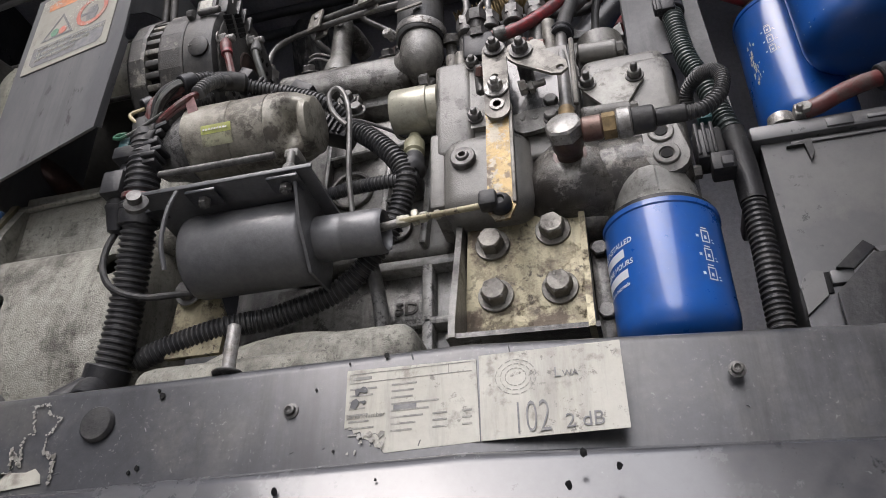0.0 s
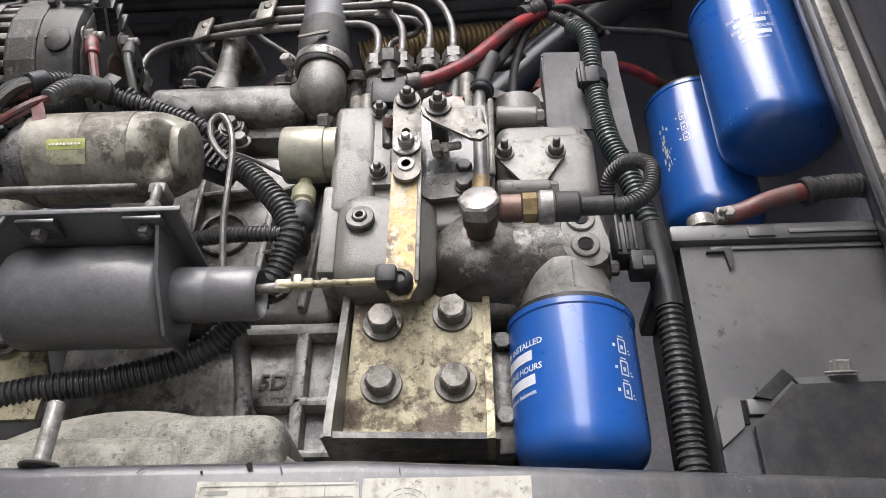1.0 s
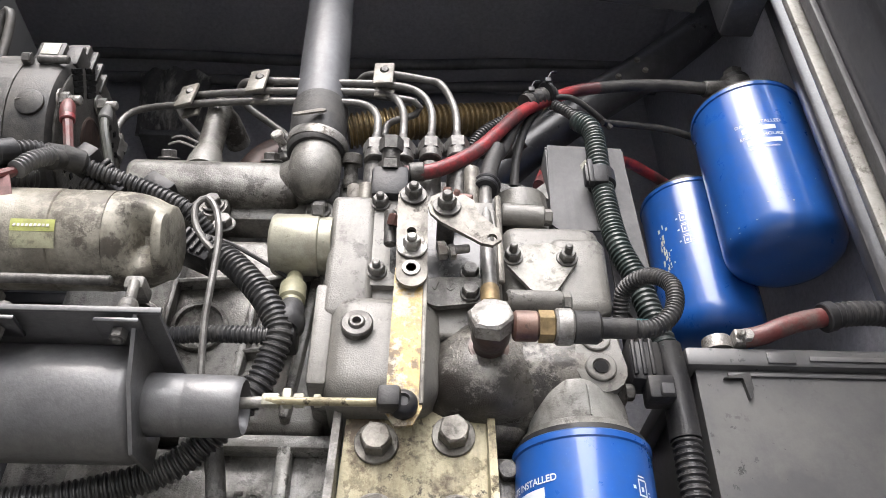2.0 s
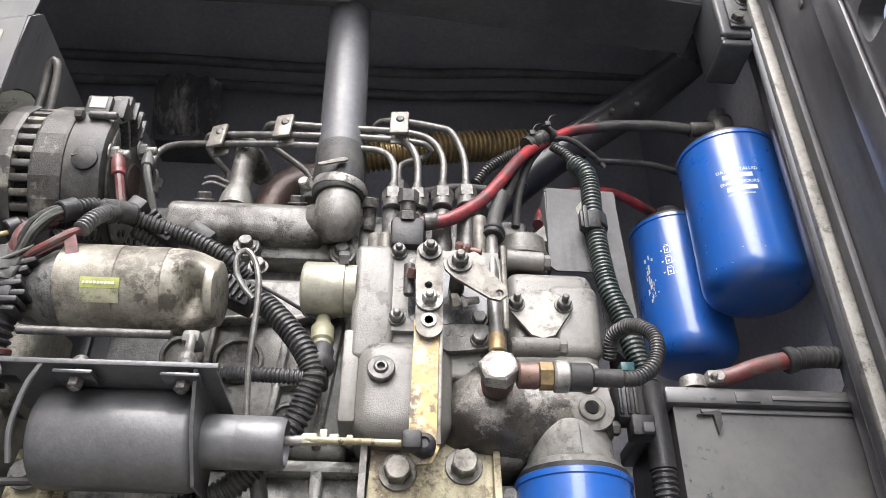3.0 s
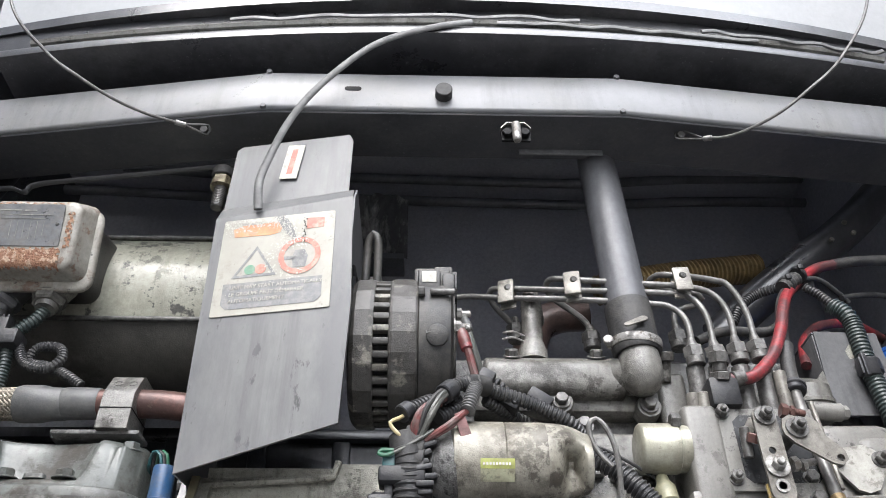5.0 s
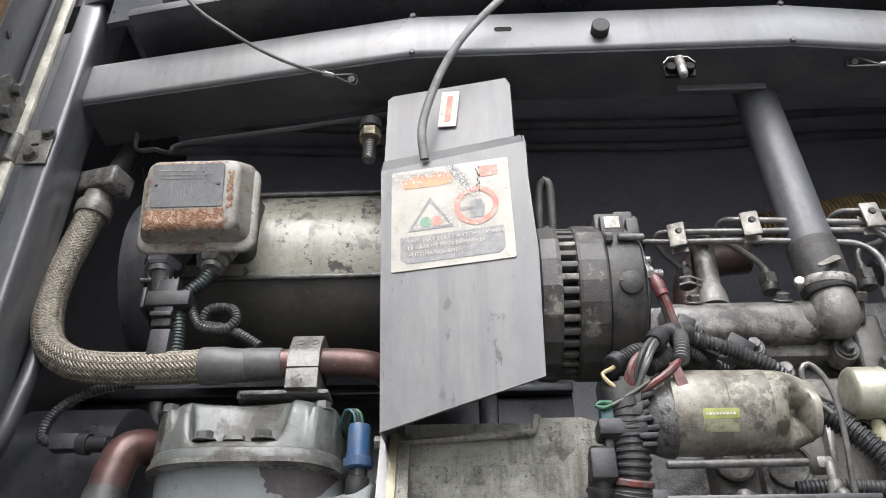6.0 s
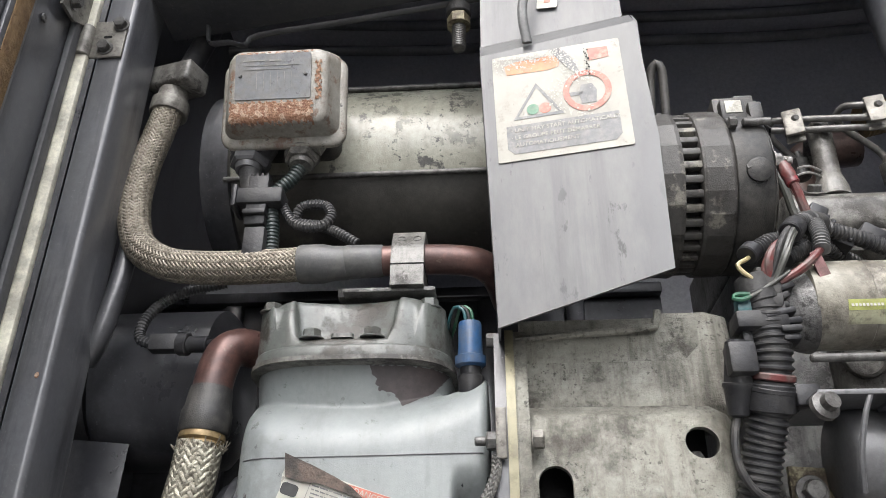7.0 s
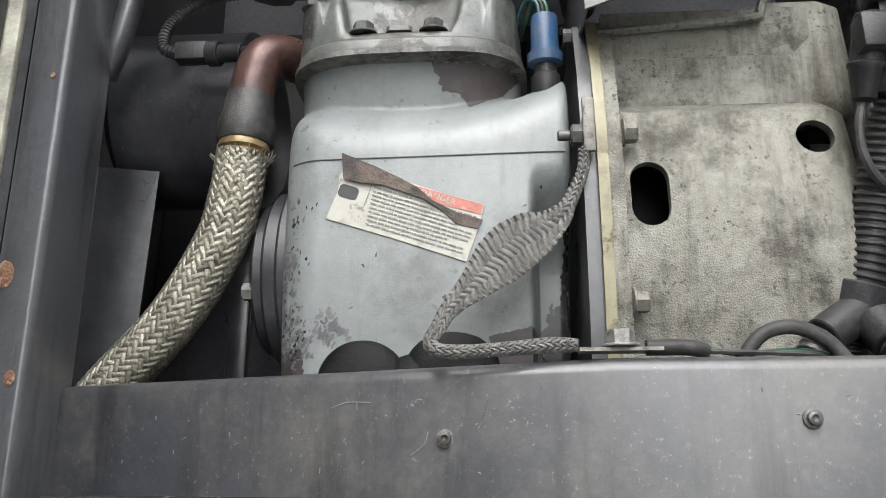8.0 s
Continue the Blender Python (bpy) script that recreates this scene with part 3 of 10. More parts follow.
def tube(b, pts, r, n=10, step=0.004, pitch=0.0, depth=0.0, flat=1.0):
    """A hose or wire through pts; pitch and depth make it corrugated."""
    path = spline(pts, pitch / 4 if pitch else step)
    fr = frames_along(path)
    rings = []
    for i, (p, a, u, w, s) in enumerate(fr):
        rr = r
        if pitch:
            rr = r - (depth if (i % 4) >= 2 else 0.0)
        rings.append([b.verts.new(p + u * (rr * math.cos(2 * math.pi * k / n)) + w * (rr * flat * math.sin(2 * math.pi * k / n))) for k in range(n)])
    for q, t in zip(rings, rings[1:]):
        for k in range(n):
            j = (k + 1) % n
            b.faces.new((q[k], q[j], t[j], t[k]))
    b.faces.new(rings[0])
    b.faces.new(rings[-1])
    return b


def hexagon(b, p, axis, af, h, washer=0.0, wh=0.0015, crown=True, twist=0.0):
    """A hexagon head or nut on p, with a chamfered crown and, if given, a washer under it."""
    a = Vector(axis).normalized()
    p = Vector(p)
    if washer:
        cyl(b, p, p + a * wh, washer, n=24, bev=0.0004)
        p = p + a * wh
    R = af / math.sqrt(3)
    t = bmesh.new()
    lathe(t, p, a, [(0, R), (h - R * 0.12, R), (h, R * 0.86)], 6, twist)
    if crown:
        lathe(t, p + a * (h * 0.5), a, [(0, R * 0.5), (h * 0.5 - 0.0001, R * 0.83), (h * 0.5 + 0.0002, R * 0.80)], 20)
    return merge(b, t)


def plate(b, outline, holes, thick, m, bev=0.0):
    """A flat plate from a 2D outline and round holes (x, y, r), thickness down its own -z, placed by m."""
    t = bmesh.new()
    loops = [[Vector((x, y, 0)) for x, y in outline]]
    for hole in holes:
        if len(hole) > 3:
            loops.append([Vector((x, y, 0)) for x, y in hole])
            continue
        x, y, r = hole
        loops.append([Vector((x + r * math.cos(k * math.pi / 8), y + r * math.sin(k * math.pi / 8), 0)) for k in range(16)])
    edges = []
    for lp in loops:
        vs = [t.verts.new(v) for v in lp]
        edges += [t.edges.new((vs[i], vs[(i + 1) % len(vs)])) for i in range(len(vs))]
    bmesh.ops.triangle_fill(t, edges=edges, use_beauty=True, use_dissolve=False)
    ext = bmesh.ops.extrude_face_region(t, geom=t.faces[:])
    bmesh.ops.translate(t, verts=[g for g in ext["geom"] if isinstance(g, bmesh.types.BMVert)], vec=(0, 0, -thick))
    bmesh.ops.recalc_face_normals(t, faces=t.faces)
    bmesh.ops.transform(t, matrix=m, verts=t.verts)
    return merge(b, t)


def cut(b, cutters):
    """The bmesh b with the closed shapes of cutters cut out of it."""
    def temp(q):
        me = bpy.data.meshes.new("tmp")
        bmesh.ops.recalc_face_normals(q, faces=q.faces)
        q.to_mesh(me)
        q.free()
        return new("tmp", me)
    ob = temp(b)
    tools = [temp(c) for c in cutters]
    for c in tools:
        md = ob.modifiers.new("cut", "BOOLEAN")
        md.operation, md.solver, md.object = "DIFFERENCE", "EXACT", c
    bpy.context.view_layer.update()
    me = bpy.data.meshes.new_from_object(ob.evaluated_get(bpy.context.evaluated_depsgraph_get()))
    out = bmesh.new()
    out.from_mesh(me)
    for o in (ob, *tools):
        bpy.data.objects.remove(o)
    return out


def facing(x, y, z, rx=0, rz=0, roll=0):
    """The pose of a plate whose face looks along -y: its x goes right, its y up. rx tips its face upwards."""
    return pose(x, y, z, 90 + rx, 0, rz) @ pose(0, 0, 0, 0, 0, roll)


def rounded(w, h, r, k=4):
    """A rounded rectangle's outline about 0, 0."""
    out = []
    for cx, cy, a0 in ((w / 2 - r, h / 2 - r, 0), (-w / 2 + r, h / 2 - r, 90), (-w / 2 + r, -h / 2 + r, 180), (w / 2 - r, -h / 2 + r, 270)):
        for i in range(k + 1):
            a = radians(a0 + 90 * i / k)
            out.append((cx + r * math.cos(a), cy + r * math.sin(a)))
    return out


def capsule(x0, y0, r0, x1, y1, r1, k=8):
    """The outline round two circles."""
    d = math.atan2(y1 - y0, x1 - x0)
    out = []
    for i in range(k + 1):
        a = d + math.pi / 2 + math.pi * i / k
        out.append((x0 + r0 * math.cos(a), y0 + r0 * math.sin(a)))
    for i in range(k + 1):
        a = d - math.pi / 2 + math.pi * i / k
        out.append((x1 + r1 * math.cos(a), y1 + r1 * math.sin(a)))
    return out


def letters(name, body, size, m, material, parent, label="", bold=0.0, thick=0.0002):
    """Raised or printed letters as a mesh, in the built-in font, placed by m."""
    cu = bpy.data.curves.new(name, "FONT")
    cu.body, cu.size, cu.extrude, cu.offset, cu.resolution_u = body, size, thick, bold, 3
    tmp = new(name, cu)
    dg = bpy.context.evaluated_depsgraph_get()
    me = bpy.data.meshes.new_from_object(tmp.evaluated_get(dg))
    bpy.data.objects.remove(tmp)
    me.transform(Matrix.Translation(-BASE.get(parent, Vector())) @ m)
    me.materials.clear()
    me.materials.append(material)
    ob = new(name, me)
    ob.parent = parent
    BASE[ob] = BASE.get(parent, Vector())
    if label:
        tagged(ob, label)
    return ob


def bars(b, m, rows, line=0.7):
    """Unreadable print: plain bars. rows: (x, y, width, height) in the plate's own metres."""
    for x, y, w, h in rows:
        plate(b, [(x, y), (x + w, y), (x + w, y + h), (x, y + h)], [], 0.0002, m)
    return b


def blotches(n, x0, x1, z0, z1, size, y, material, name, par, turn=0):
    for k in range(n):
        u, v, r = random.uniform(x0, x1), random.uniform(z0, z1), size * random.uniform(0.3, 1.3)
        m = 9
        b = B()
        plate(b, [(u + r * random.uniform(0.4, 1.5) * math.cos(2 * math.pi * i / m), v + r * random.uniform(0.4, 1.7) * math.sin(2 * math.pi * i / m)) for i in range(m)], [], 0.0003, pose(0, y - 0.00006 * k, 0, 90))
        part(name, b, material, par)

def ease(v, a, b):
    """A smooth step from 0 at a to 1 at b."""
    v = min(max((v - a) / (b - a), 0.0), 1.0)
    return v * v * (3 - 2 * v)


# ---- the bay: lining, posts, sill, top beam, doors ----
b = B()
box(b, -40, 40, -40, 40, -0.1, 0.0, 0)
solo("ground", b, M_CONC, "grey concrete yard below the machine", "ground", kind="structure")


def panel(name, x0, x1, y0, y1, z0, z1, material, label, category, bev=0.002):
    b = B()
    box(b, x0, x1, y0, y1, z0, z1, bev)
    return solo(name, b, material, label, category, kind="structure")


# unseen walls, added to block and bounce side light; the right one darker
panel("yard_wall_left", -1.80, -1.70, -7.0, 0.9, 0.0, 4.2, M_ADDWALL, "unseen grey wall added to shape the light from the side", "wall", 0)
panel("yard_wall_right", 1.25, 1.35, -7.0, 0.9, 0.0, 4.0, M_ADDWALL_DK, "unseen grey wall added to shape the light from the side", "wall", 0)
panel("wall_back", -1.06, 0.40, 1.0, 1.03, 0.0, 2.75, M_BACK, "lining at the back of the bay, haze in its pale grey", "wall", 0)
panel("wall_left", -1.06, -1.03, 0.58, 1.0, 0.0, 2.75, M_FRAME, "dark side lining of the machine bay", "wall", 0)
panel("wall_right", 0.302, 0.33, 0.545, 1.0, 0.0, 2.75, M_BACK, "side panel of the bay, haze in its pale grey", "wall", 0)
panel("ceiling", -1.06, 0.40, 0.52, 1.0, 2.70, 2.73, M_BACK, "roof panel over the machine bay, haze in its pale grey", "ceiling", 0)
panel("floor", -1.03, 0.302, 0.44, 1.0, 1.55, 1.58, M_FRAME, "dark floor pan under the engine", "floor", 0)
panel("wall_front", -1.06, 0.40, 0.59, 0.62, 0.0, 1.55, M_FRAME, "black painted lower front panel", "wall", 0)

bulk = thing("bulkhead", "black ribbed bulkhead panel low behind the compressor", "panel", (-0.70, 0.86, 1.58), kind="structure")
part("sheet", box(B(), -1.03, -0.38, 0.86, 0.868, 1.58, 2.16, 0.002), M_FRAME, bulk)
for x in (-0.93, -0.82, -0.71, -0.60, -0.49):
    part("rib", box(B(), x - 0.012, x + 0.012, 0.85, 0.8615, 1.58, 2.15, 0.004), M_FRAME, bulk)
part("top_fold", box(B(), -1.03, -0.38, 0.845, 0.87, 2.15, 2.165, 0.003), M_FRAME, bulk)

# sill: a folded sheet with a rounded top edge, and the lower panel in front of it
SX, SY = (-0.962, -0.585, -0.10, 0.30), (0.572, 0.452, 0.450, 0.512)


def kinked(xs, ys, sect):
    """A folded strip along x with kinks in plan; sect is a row of (dy, z)."""
    b = B()
    rows = [[b.verts.new((x, y + dy, z)) for dy, z in sect] for x, y in zip(xs, ys)]
    for q, r in zip(rows, rows[1:]):
        for k in range(len(sect)):
            b.faces.new((q[k], q[(k + 1) % len(sect)], r[(k + 1) % len(sect)], r[k]))
    b.faces.new(rows[0])
    b.faces.new(rows[-1])
    return b


sill = thing("sill", "dark grey painted steel sill, scuffed and water stained", "sill", (-0.33, 0.45, 1.60), kind="structure")
part("sill_face", kinked(SX, SY, [(-0.008, 1.60), (-0.008, 1.714), (-0.0065, 1.719), (-0.002, 1.722), (0.010, 1.722), (0.010, 1.60)]), M_SILL, sill, sharp=60)
part("lower_panel", kinked(SX, SY, [(-0.045, 1.54), (-0.024, 1.640), (-0.021, 1.646), (-0.016, 1.6485), (-0.009, 1.6485), (-0.009, 1.54)]), M_LOWER, sill, "lower grey panel with a rolled edge", sharp=60)
for x, y, z in ((-0.214, 0.443, 1.688), (-0.680, 0.474, 1.681), (-0.489, 0.443, 1.689), (0.055, 0.461, 1.692)):
    b = B()
    lathe(b, (x, y, z), (0, -1, 0), [(0, 0.0052), (0.0012, 0.0052), (0.0016, 0.0036), (0.0045, 0.0034), (0.005, 0.002), (0.004, 0.0016), (0.003, 0)], 12)
    part("rivet", b, M_BOLT, sill)
b = B()
lathe(b, (-0.353, 0.442, 1.693), (0, -1, 0), [(0, 0.0125), (0.002, 0.0122), (0.0035, 0.011), (0.0045, 0)], 28)
part("grommet", b, M_RUBBER, sill, "black rubber grommet")
b = B()
cyl(b, (-0.268, 0.452, 1.722), (-0.268, 0.452, 1.760), 0.0048, n=16)
part("locating_pin", b, M_STEEL, sill, "bright steel pin")
b = B()
cyl(b, (-0.268, 0.452, 1.7225), (-0.268, 0.452, 1.7245), 0.011, n=20)
part("washer", b, M_BOLT, sill)

# left post
post = thing("post_left", "black painted square steel post with scratches and rust spots", "post", (-0.98, 0.55, 0.0), kind="structure")
b = B()
box(b, -0.989, -0.957, 0.516, 0.580, 0.0, 2.60, 0.006, 4)
part("tube", b, M_POST, post)
for z, r in ((1.792, 0.007), (1.722, 0.004), (1.94, 0.002)):
    b = B()
    lathe(b, (-0.981 if r > 0.005 else -0.967, 0.5155, z), (0, -1, 0), [(0, r), (0.0006, r * 0.8), (0.0007, 0)], 9, squash=(1, 1.4))
    part("rust_spot", b, M_RUST, post, "orange rust spot")

# right bracket that ends the beam, and the right post behind it
brk = thing("post_right", "black folded steel bracket welded to the beam end", "bracket", (0.235, 0.53, 2.3), kind="structure")
b = B()
box(b, 0.216, 0.224, 0.503, 0.56, 2.305, 2.437, 0.003)
box(b, 0.216, 0.250, 0.499, 0.508, 2.309, 2.437, 0.0045, 5)
box(b, 0.217, 0.250, 0.504, 0.56, 2.2995, 2.309, 0.003, 4)
part("channel", b, M_CHAN, brk)
b = B()
box(b, 0.262, 0.302, 0.53, 0.545, 0.0, 2.56, 0.004)
part("post", b, M_FRAME, brk)
b = B()
tube(b, [(0.215, 0.506, 2.436), (0.2145, 0.508, 2.41), (0.2148, 0.51, 2.385)], 0.003, 8, 0.003, 0.004, 0.0008)
part("weld", b, M_BOLT, brk, "lumpy weld bead")

# top beam: a square tube, kinked twice in plan
KX, KY = (-0.957, -0.568, -0.158, 0.217), (0.534, 0.476, 0.476, 0.518)
beam = thing("top_beam", "black square steel tube beam with two welded kinks, dusty on its face", "beam", (-0.36, 0.5, 2.39), kind="structure")
b = B()
sec = []
for x, y in zip(KX, KY):
    ring = []
    for oy, oz in ((0.005, -0.002), (0.0025, -0.0013), (0.0007, 0.0006), (0, 0.003), (0, 0.052), (0.002, 0.058), (0.008, 0.060), (0.075, 0.060), (0.075, -0.002)):
        ring.append(b.verts.new((x, y + oy, 2.388 + oz)))
    sec.append(ring)
for q, r in zip(sec, sec[1:]):
    for k in range(len(q)):
        b.faces.new((q[k], q[(k + 1) % len(q)], r[(k + 1) % len(q)], r[k]))
b.faces.new(sec[0])
b.faces.new(sec[-1])
part("square_tube", b, M_BEAM, beam, sharp=50)
# strip below the tube, black to put the underside's shade into colour
b = B()
sec = [[b.verts.new((x, y + oy, 2.388 + oz)) for oy, oz in ((0.0055, -0.0045), (0.0045, -0.0030), (0.0055, -0.0015), (0.0755, -0.0015), (0.0755, -0.0045))] for x, y in zip(KX, KY)]
for q, r in zip(sec, sec[1:]):
    for k in range(5):
        b.faces.new((q[k], q[(k + 1) % 5], r[(k + 1) % 5], r[k]))
b.faces.new(sec[0])
b.faces.new(sec[-1])
part("underside", b, M_CHAN, beam, "black strip with the shade under the beam in its colour")
b = B()
for x in (-0.568, -0.158):
    for z in (2.389, 2.447):
        lathe(b, (x, 0.478, z), (0, -1, 0), [(-0.003, 0.002), (0, 0.004), (0.003, 0.003), (0.0035, 0)], 10)
part("weld_spots", b, M_BOX, beam, "weld spots at the kinks")
random.seed(5)
b = B()
for k in range(26):
    f = k / 25
    x, z = -0.570 - 0.034 * f + random.uniform(-0.002, 0.002), 2.445 - 0.036 * f + random.uniform(-0.002, 0.002)
    lathe(b, (x, 0.4762 + 0.149 * max(0.0, -0.568 - x) - 0.0002, z), (0, -1, 0), [(0, random.uniform(0.0006, 0.0018)), (0.0005, 0)], 6)
part("weld_scar", b, M_GREYST, beam, "rough ground weld")
b = B()
cyl(b, (-0.363, 0.478, 2.409), (-0.363, 0.463, 2.407), 0.0098, n=28)
part("rubber_stop", b, M_RUBBER, beam, "black rubber stop")
# flat marks for slots; the black one has the hole's shade in its colour
for x, y, z in ((-0.468, 0.4755, 2.419), (-0.415, 0.515, 2.387), (-0.475, 0.515, 2.387)):
    b = B()
    up = z > 2.4
    plate(b, capsule(-0.0065, 0, 0.0033, 0.0065, 0, 0.0033), [], 0.0006, facing(x, y, z) if up else pose(x, y, z, 180))
    part("slot", b, M_TARSHADE if up else M_GREYST, beam, "slot in the tube")
# striker under the beam
b = B()
plate(b, [(-0.016, -0.014), (0.016, -0.014), (0.017, 0.002), (0.010, 0.011), (-0.010, 0.011), (-0.017, 0.002)], [], 0.003, facing(-0.281, 0.489, 2.366))
part("striker_plate", b, M_TARSHADE, beam)
# bright strip: light along the plate's top edge, put into its colour
b = B()
plate(b, [(-0.0175, 0.002), (-0.0105, 0.0115), (0.0105, 0.0115), (0.0175, 0.002), (0.0165, 0.0015), (0.0098, 0.0100), (-0.0098, 0.0100), (-0.0165, 0.0015)], [], 0.006, facing(-0.281, 0.485, 2.366))
part("striker_rim", b, M_STEEL, beam, "bright strip with the light on the striker plate's top edge in its colour")
b = B()
for x in (-0.291, -0.271):
    hexagon(b, (x, 0.488, 2.361), (0, -1, 0), 0.010, 0.005)
part("striker_nuts", b, M_TARSHADE, beam)
b = B()
lathe(b, (-0.281, 0.4835, 2.372), (0, -0.12, -1), [(0, 0.0052), (0.026, 0.0050), (0.029, 0.0042), (0.030, 0.003), (0.030, 0)], 18)
part("striker_pin", b, M_STEEL, beam, "bright striker pin")
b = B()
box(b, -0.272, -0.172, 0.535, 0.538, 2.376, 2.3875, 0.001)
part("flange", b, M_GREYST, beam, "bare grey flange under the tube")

# upper lip, seals and the raised hood
lip = thing("upper_lip", "black bowed front lip with a perished foam seal", "trim", (-0.33, 0.47, 2.49), kind="structure")


def bow(x, y0=0.440, k=0.16):
    return y0 + k * (x + 0.35) ** 2


def bowed(x0, x1, y0, k, sect, n=28):
    """A strip along x, bowed in plan, with the section sect of (dy, z)."""
    b = B()
    rows = []
    for i in range(n + 1):
        x = x0 + (x1 - x0) * i / n
        rows.append([b.verts.new((x, bow(x, y0, k) + dy, z)) for dy, z in sect])
    for q, r in zip(rows, rows[1:]):
        for j in range(len(sect)):
            b.faces.new((q[j], q[(j + 1) % len(sect)], r[(j + 1) % len(sect)], r[j]))
    b.faces.new(rows[0])
    b.faces.new(rows[-1])
    return b


part("lip_edge", bowed(-0.905, 0.212, 0.440, 0.16, [(0, 2.478), (-0.001, 2.486), (0.003, 2.494), (0.012, 2.494), (0.012, 2.488), (0.10, 2.484), (0.10, 2.476)]), M_FRAME, lip)
part("lip_web", bowed(-0.94, 0.30, 0.452, 0.16, [(0, 2.488), (0, 2.56), (0.008, 2.56), (0.008, 2.488)]), M_FRAME, lip)
part("foam_seal", bowed(-0.87, 0.19, 0.446, 0.16, [(0, 2.504), (-0.003, 2.508), (0.0, 2.511), (0.006, 2.511), (0.006, 2.504)]), M_NECK, lip, "dusty pale foam seal")
part("seal_backing", bowed(-0.80, 0.10, 0.4485, 0.16, [(0, 2.4955), (-0.002, 2.499), (0.003, 2.5025), (0.005, 2.4955)]), M_GUARD, lip, "torn grey seal backing")
for x0, x1, z0, wob, mt in ((-0.62, -0.20, 2.5125, 0.0018, M_STRIP), (-0.30, 0.02, 2.5015, 0.0012, M_STRIP), (-0.05, 0.19, 2.5105, 0.0022, M_STRIP)):
    n = 14
    b = B()
    tube(b, [(x0 + (x1 - x0) * k / n, bow(x0 + (x1 - x0) * k / n, 0.4425) - 0.001 * math.sin(2.3 * k), z0 + wob * math.sin(1.7 * k + x0 * 9) + (0.010 if x1 > 0.1 and k == n else 0)) for k in range(n + 1)], 0.0019, 7, 0.006, flat=1.7)
    part("torn_strip", b, mt, lip, "loose torn strip of the seal")
hood = thing("hood", "raised hood with a pale grey lining", "hood", (-0.33, 0.47, 2.56), kind="structure")
part("hood_lining", bowed(-0.935, 0.40, 0.470, 0.20, [(-0.03, 2.545), (-0.16, 3.10), (-0.15, 3.10), (-0.02, 2.545)]), M_HOOD, hood)
part("hood_edge", bowed(-1.03, 0.41, 0.470, 0.20, [(-0.034, 2.535), (-0.034, 2.552), (0.0, 2.552), (0.0, 2.535)]), M_FRAME, hood, "black hood edge")

# lanyards from the beam to the hood
for pts in ([(-0.086, 0.508, 2.381), (-0.063, 0.500, 2.370), (-0.036, 0.480, 2.357), (0.002, 0.455, 2.362), (0.037, 0.435, 2.382), (0.077, 0.415, 2.416), (0.116, 0.390, 2.485), (0.13, 0.37, 2.60)],
            [(-0.636, 0.502, 2.372), (-0.654, 0.490, 2.369), (-0.692, 0.470, 2.366), (-0.724, 0.450, 2.368), (-0.757, 0.430, 2.379), (-0.791, 0.410, 2.397), (-0.830, 0.380, 2.443), (-0.86, 0.36, 2.58)]):
    ln = thing("hood_lanyard", "thin grey wire lanyard with a crimped eye bolted to the beam", "cable", pts[0], group="hood lanyards")
    b = B()
    tube(b, pts[1:], 0.0018, 8)
    part("wire", b, M_PIPE, ln)
    b = B()
    cyl(b, pts[1], Vector(pts[1]).lerp(Vector(pts[2]), 0.3), 0.0032, n=12)
    part("crimp", b, M_STEEL, ln, "bright crimped sleeve")
    b = B()
    p0, p1 = Vector(pts[0]) + Vector((0, -0.004, -0.001)), Vector(pts[1])
    along = (p1 - p0).normalized()
    across = along.cross(Vector((0, -1, -0.3))).normalized()
    ring = [p1 + along * 0.002] + [p0 - along * 0.0068 * math.cos(radians(a)) + across * 0.0062 * math.sin(radians(a)) for a in (-75, -40, 0, 40, 75)] + [p1 + along * 0.002]
    tube(b, ring, 0.0017, 7, 0.0025)
    hexagon(b, pts[0], (0, -1, -0.3), 0.0085, 0.006)
    part("eye", b, M_ALTDK, ln, "dark bolted eye")


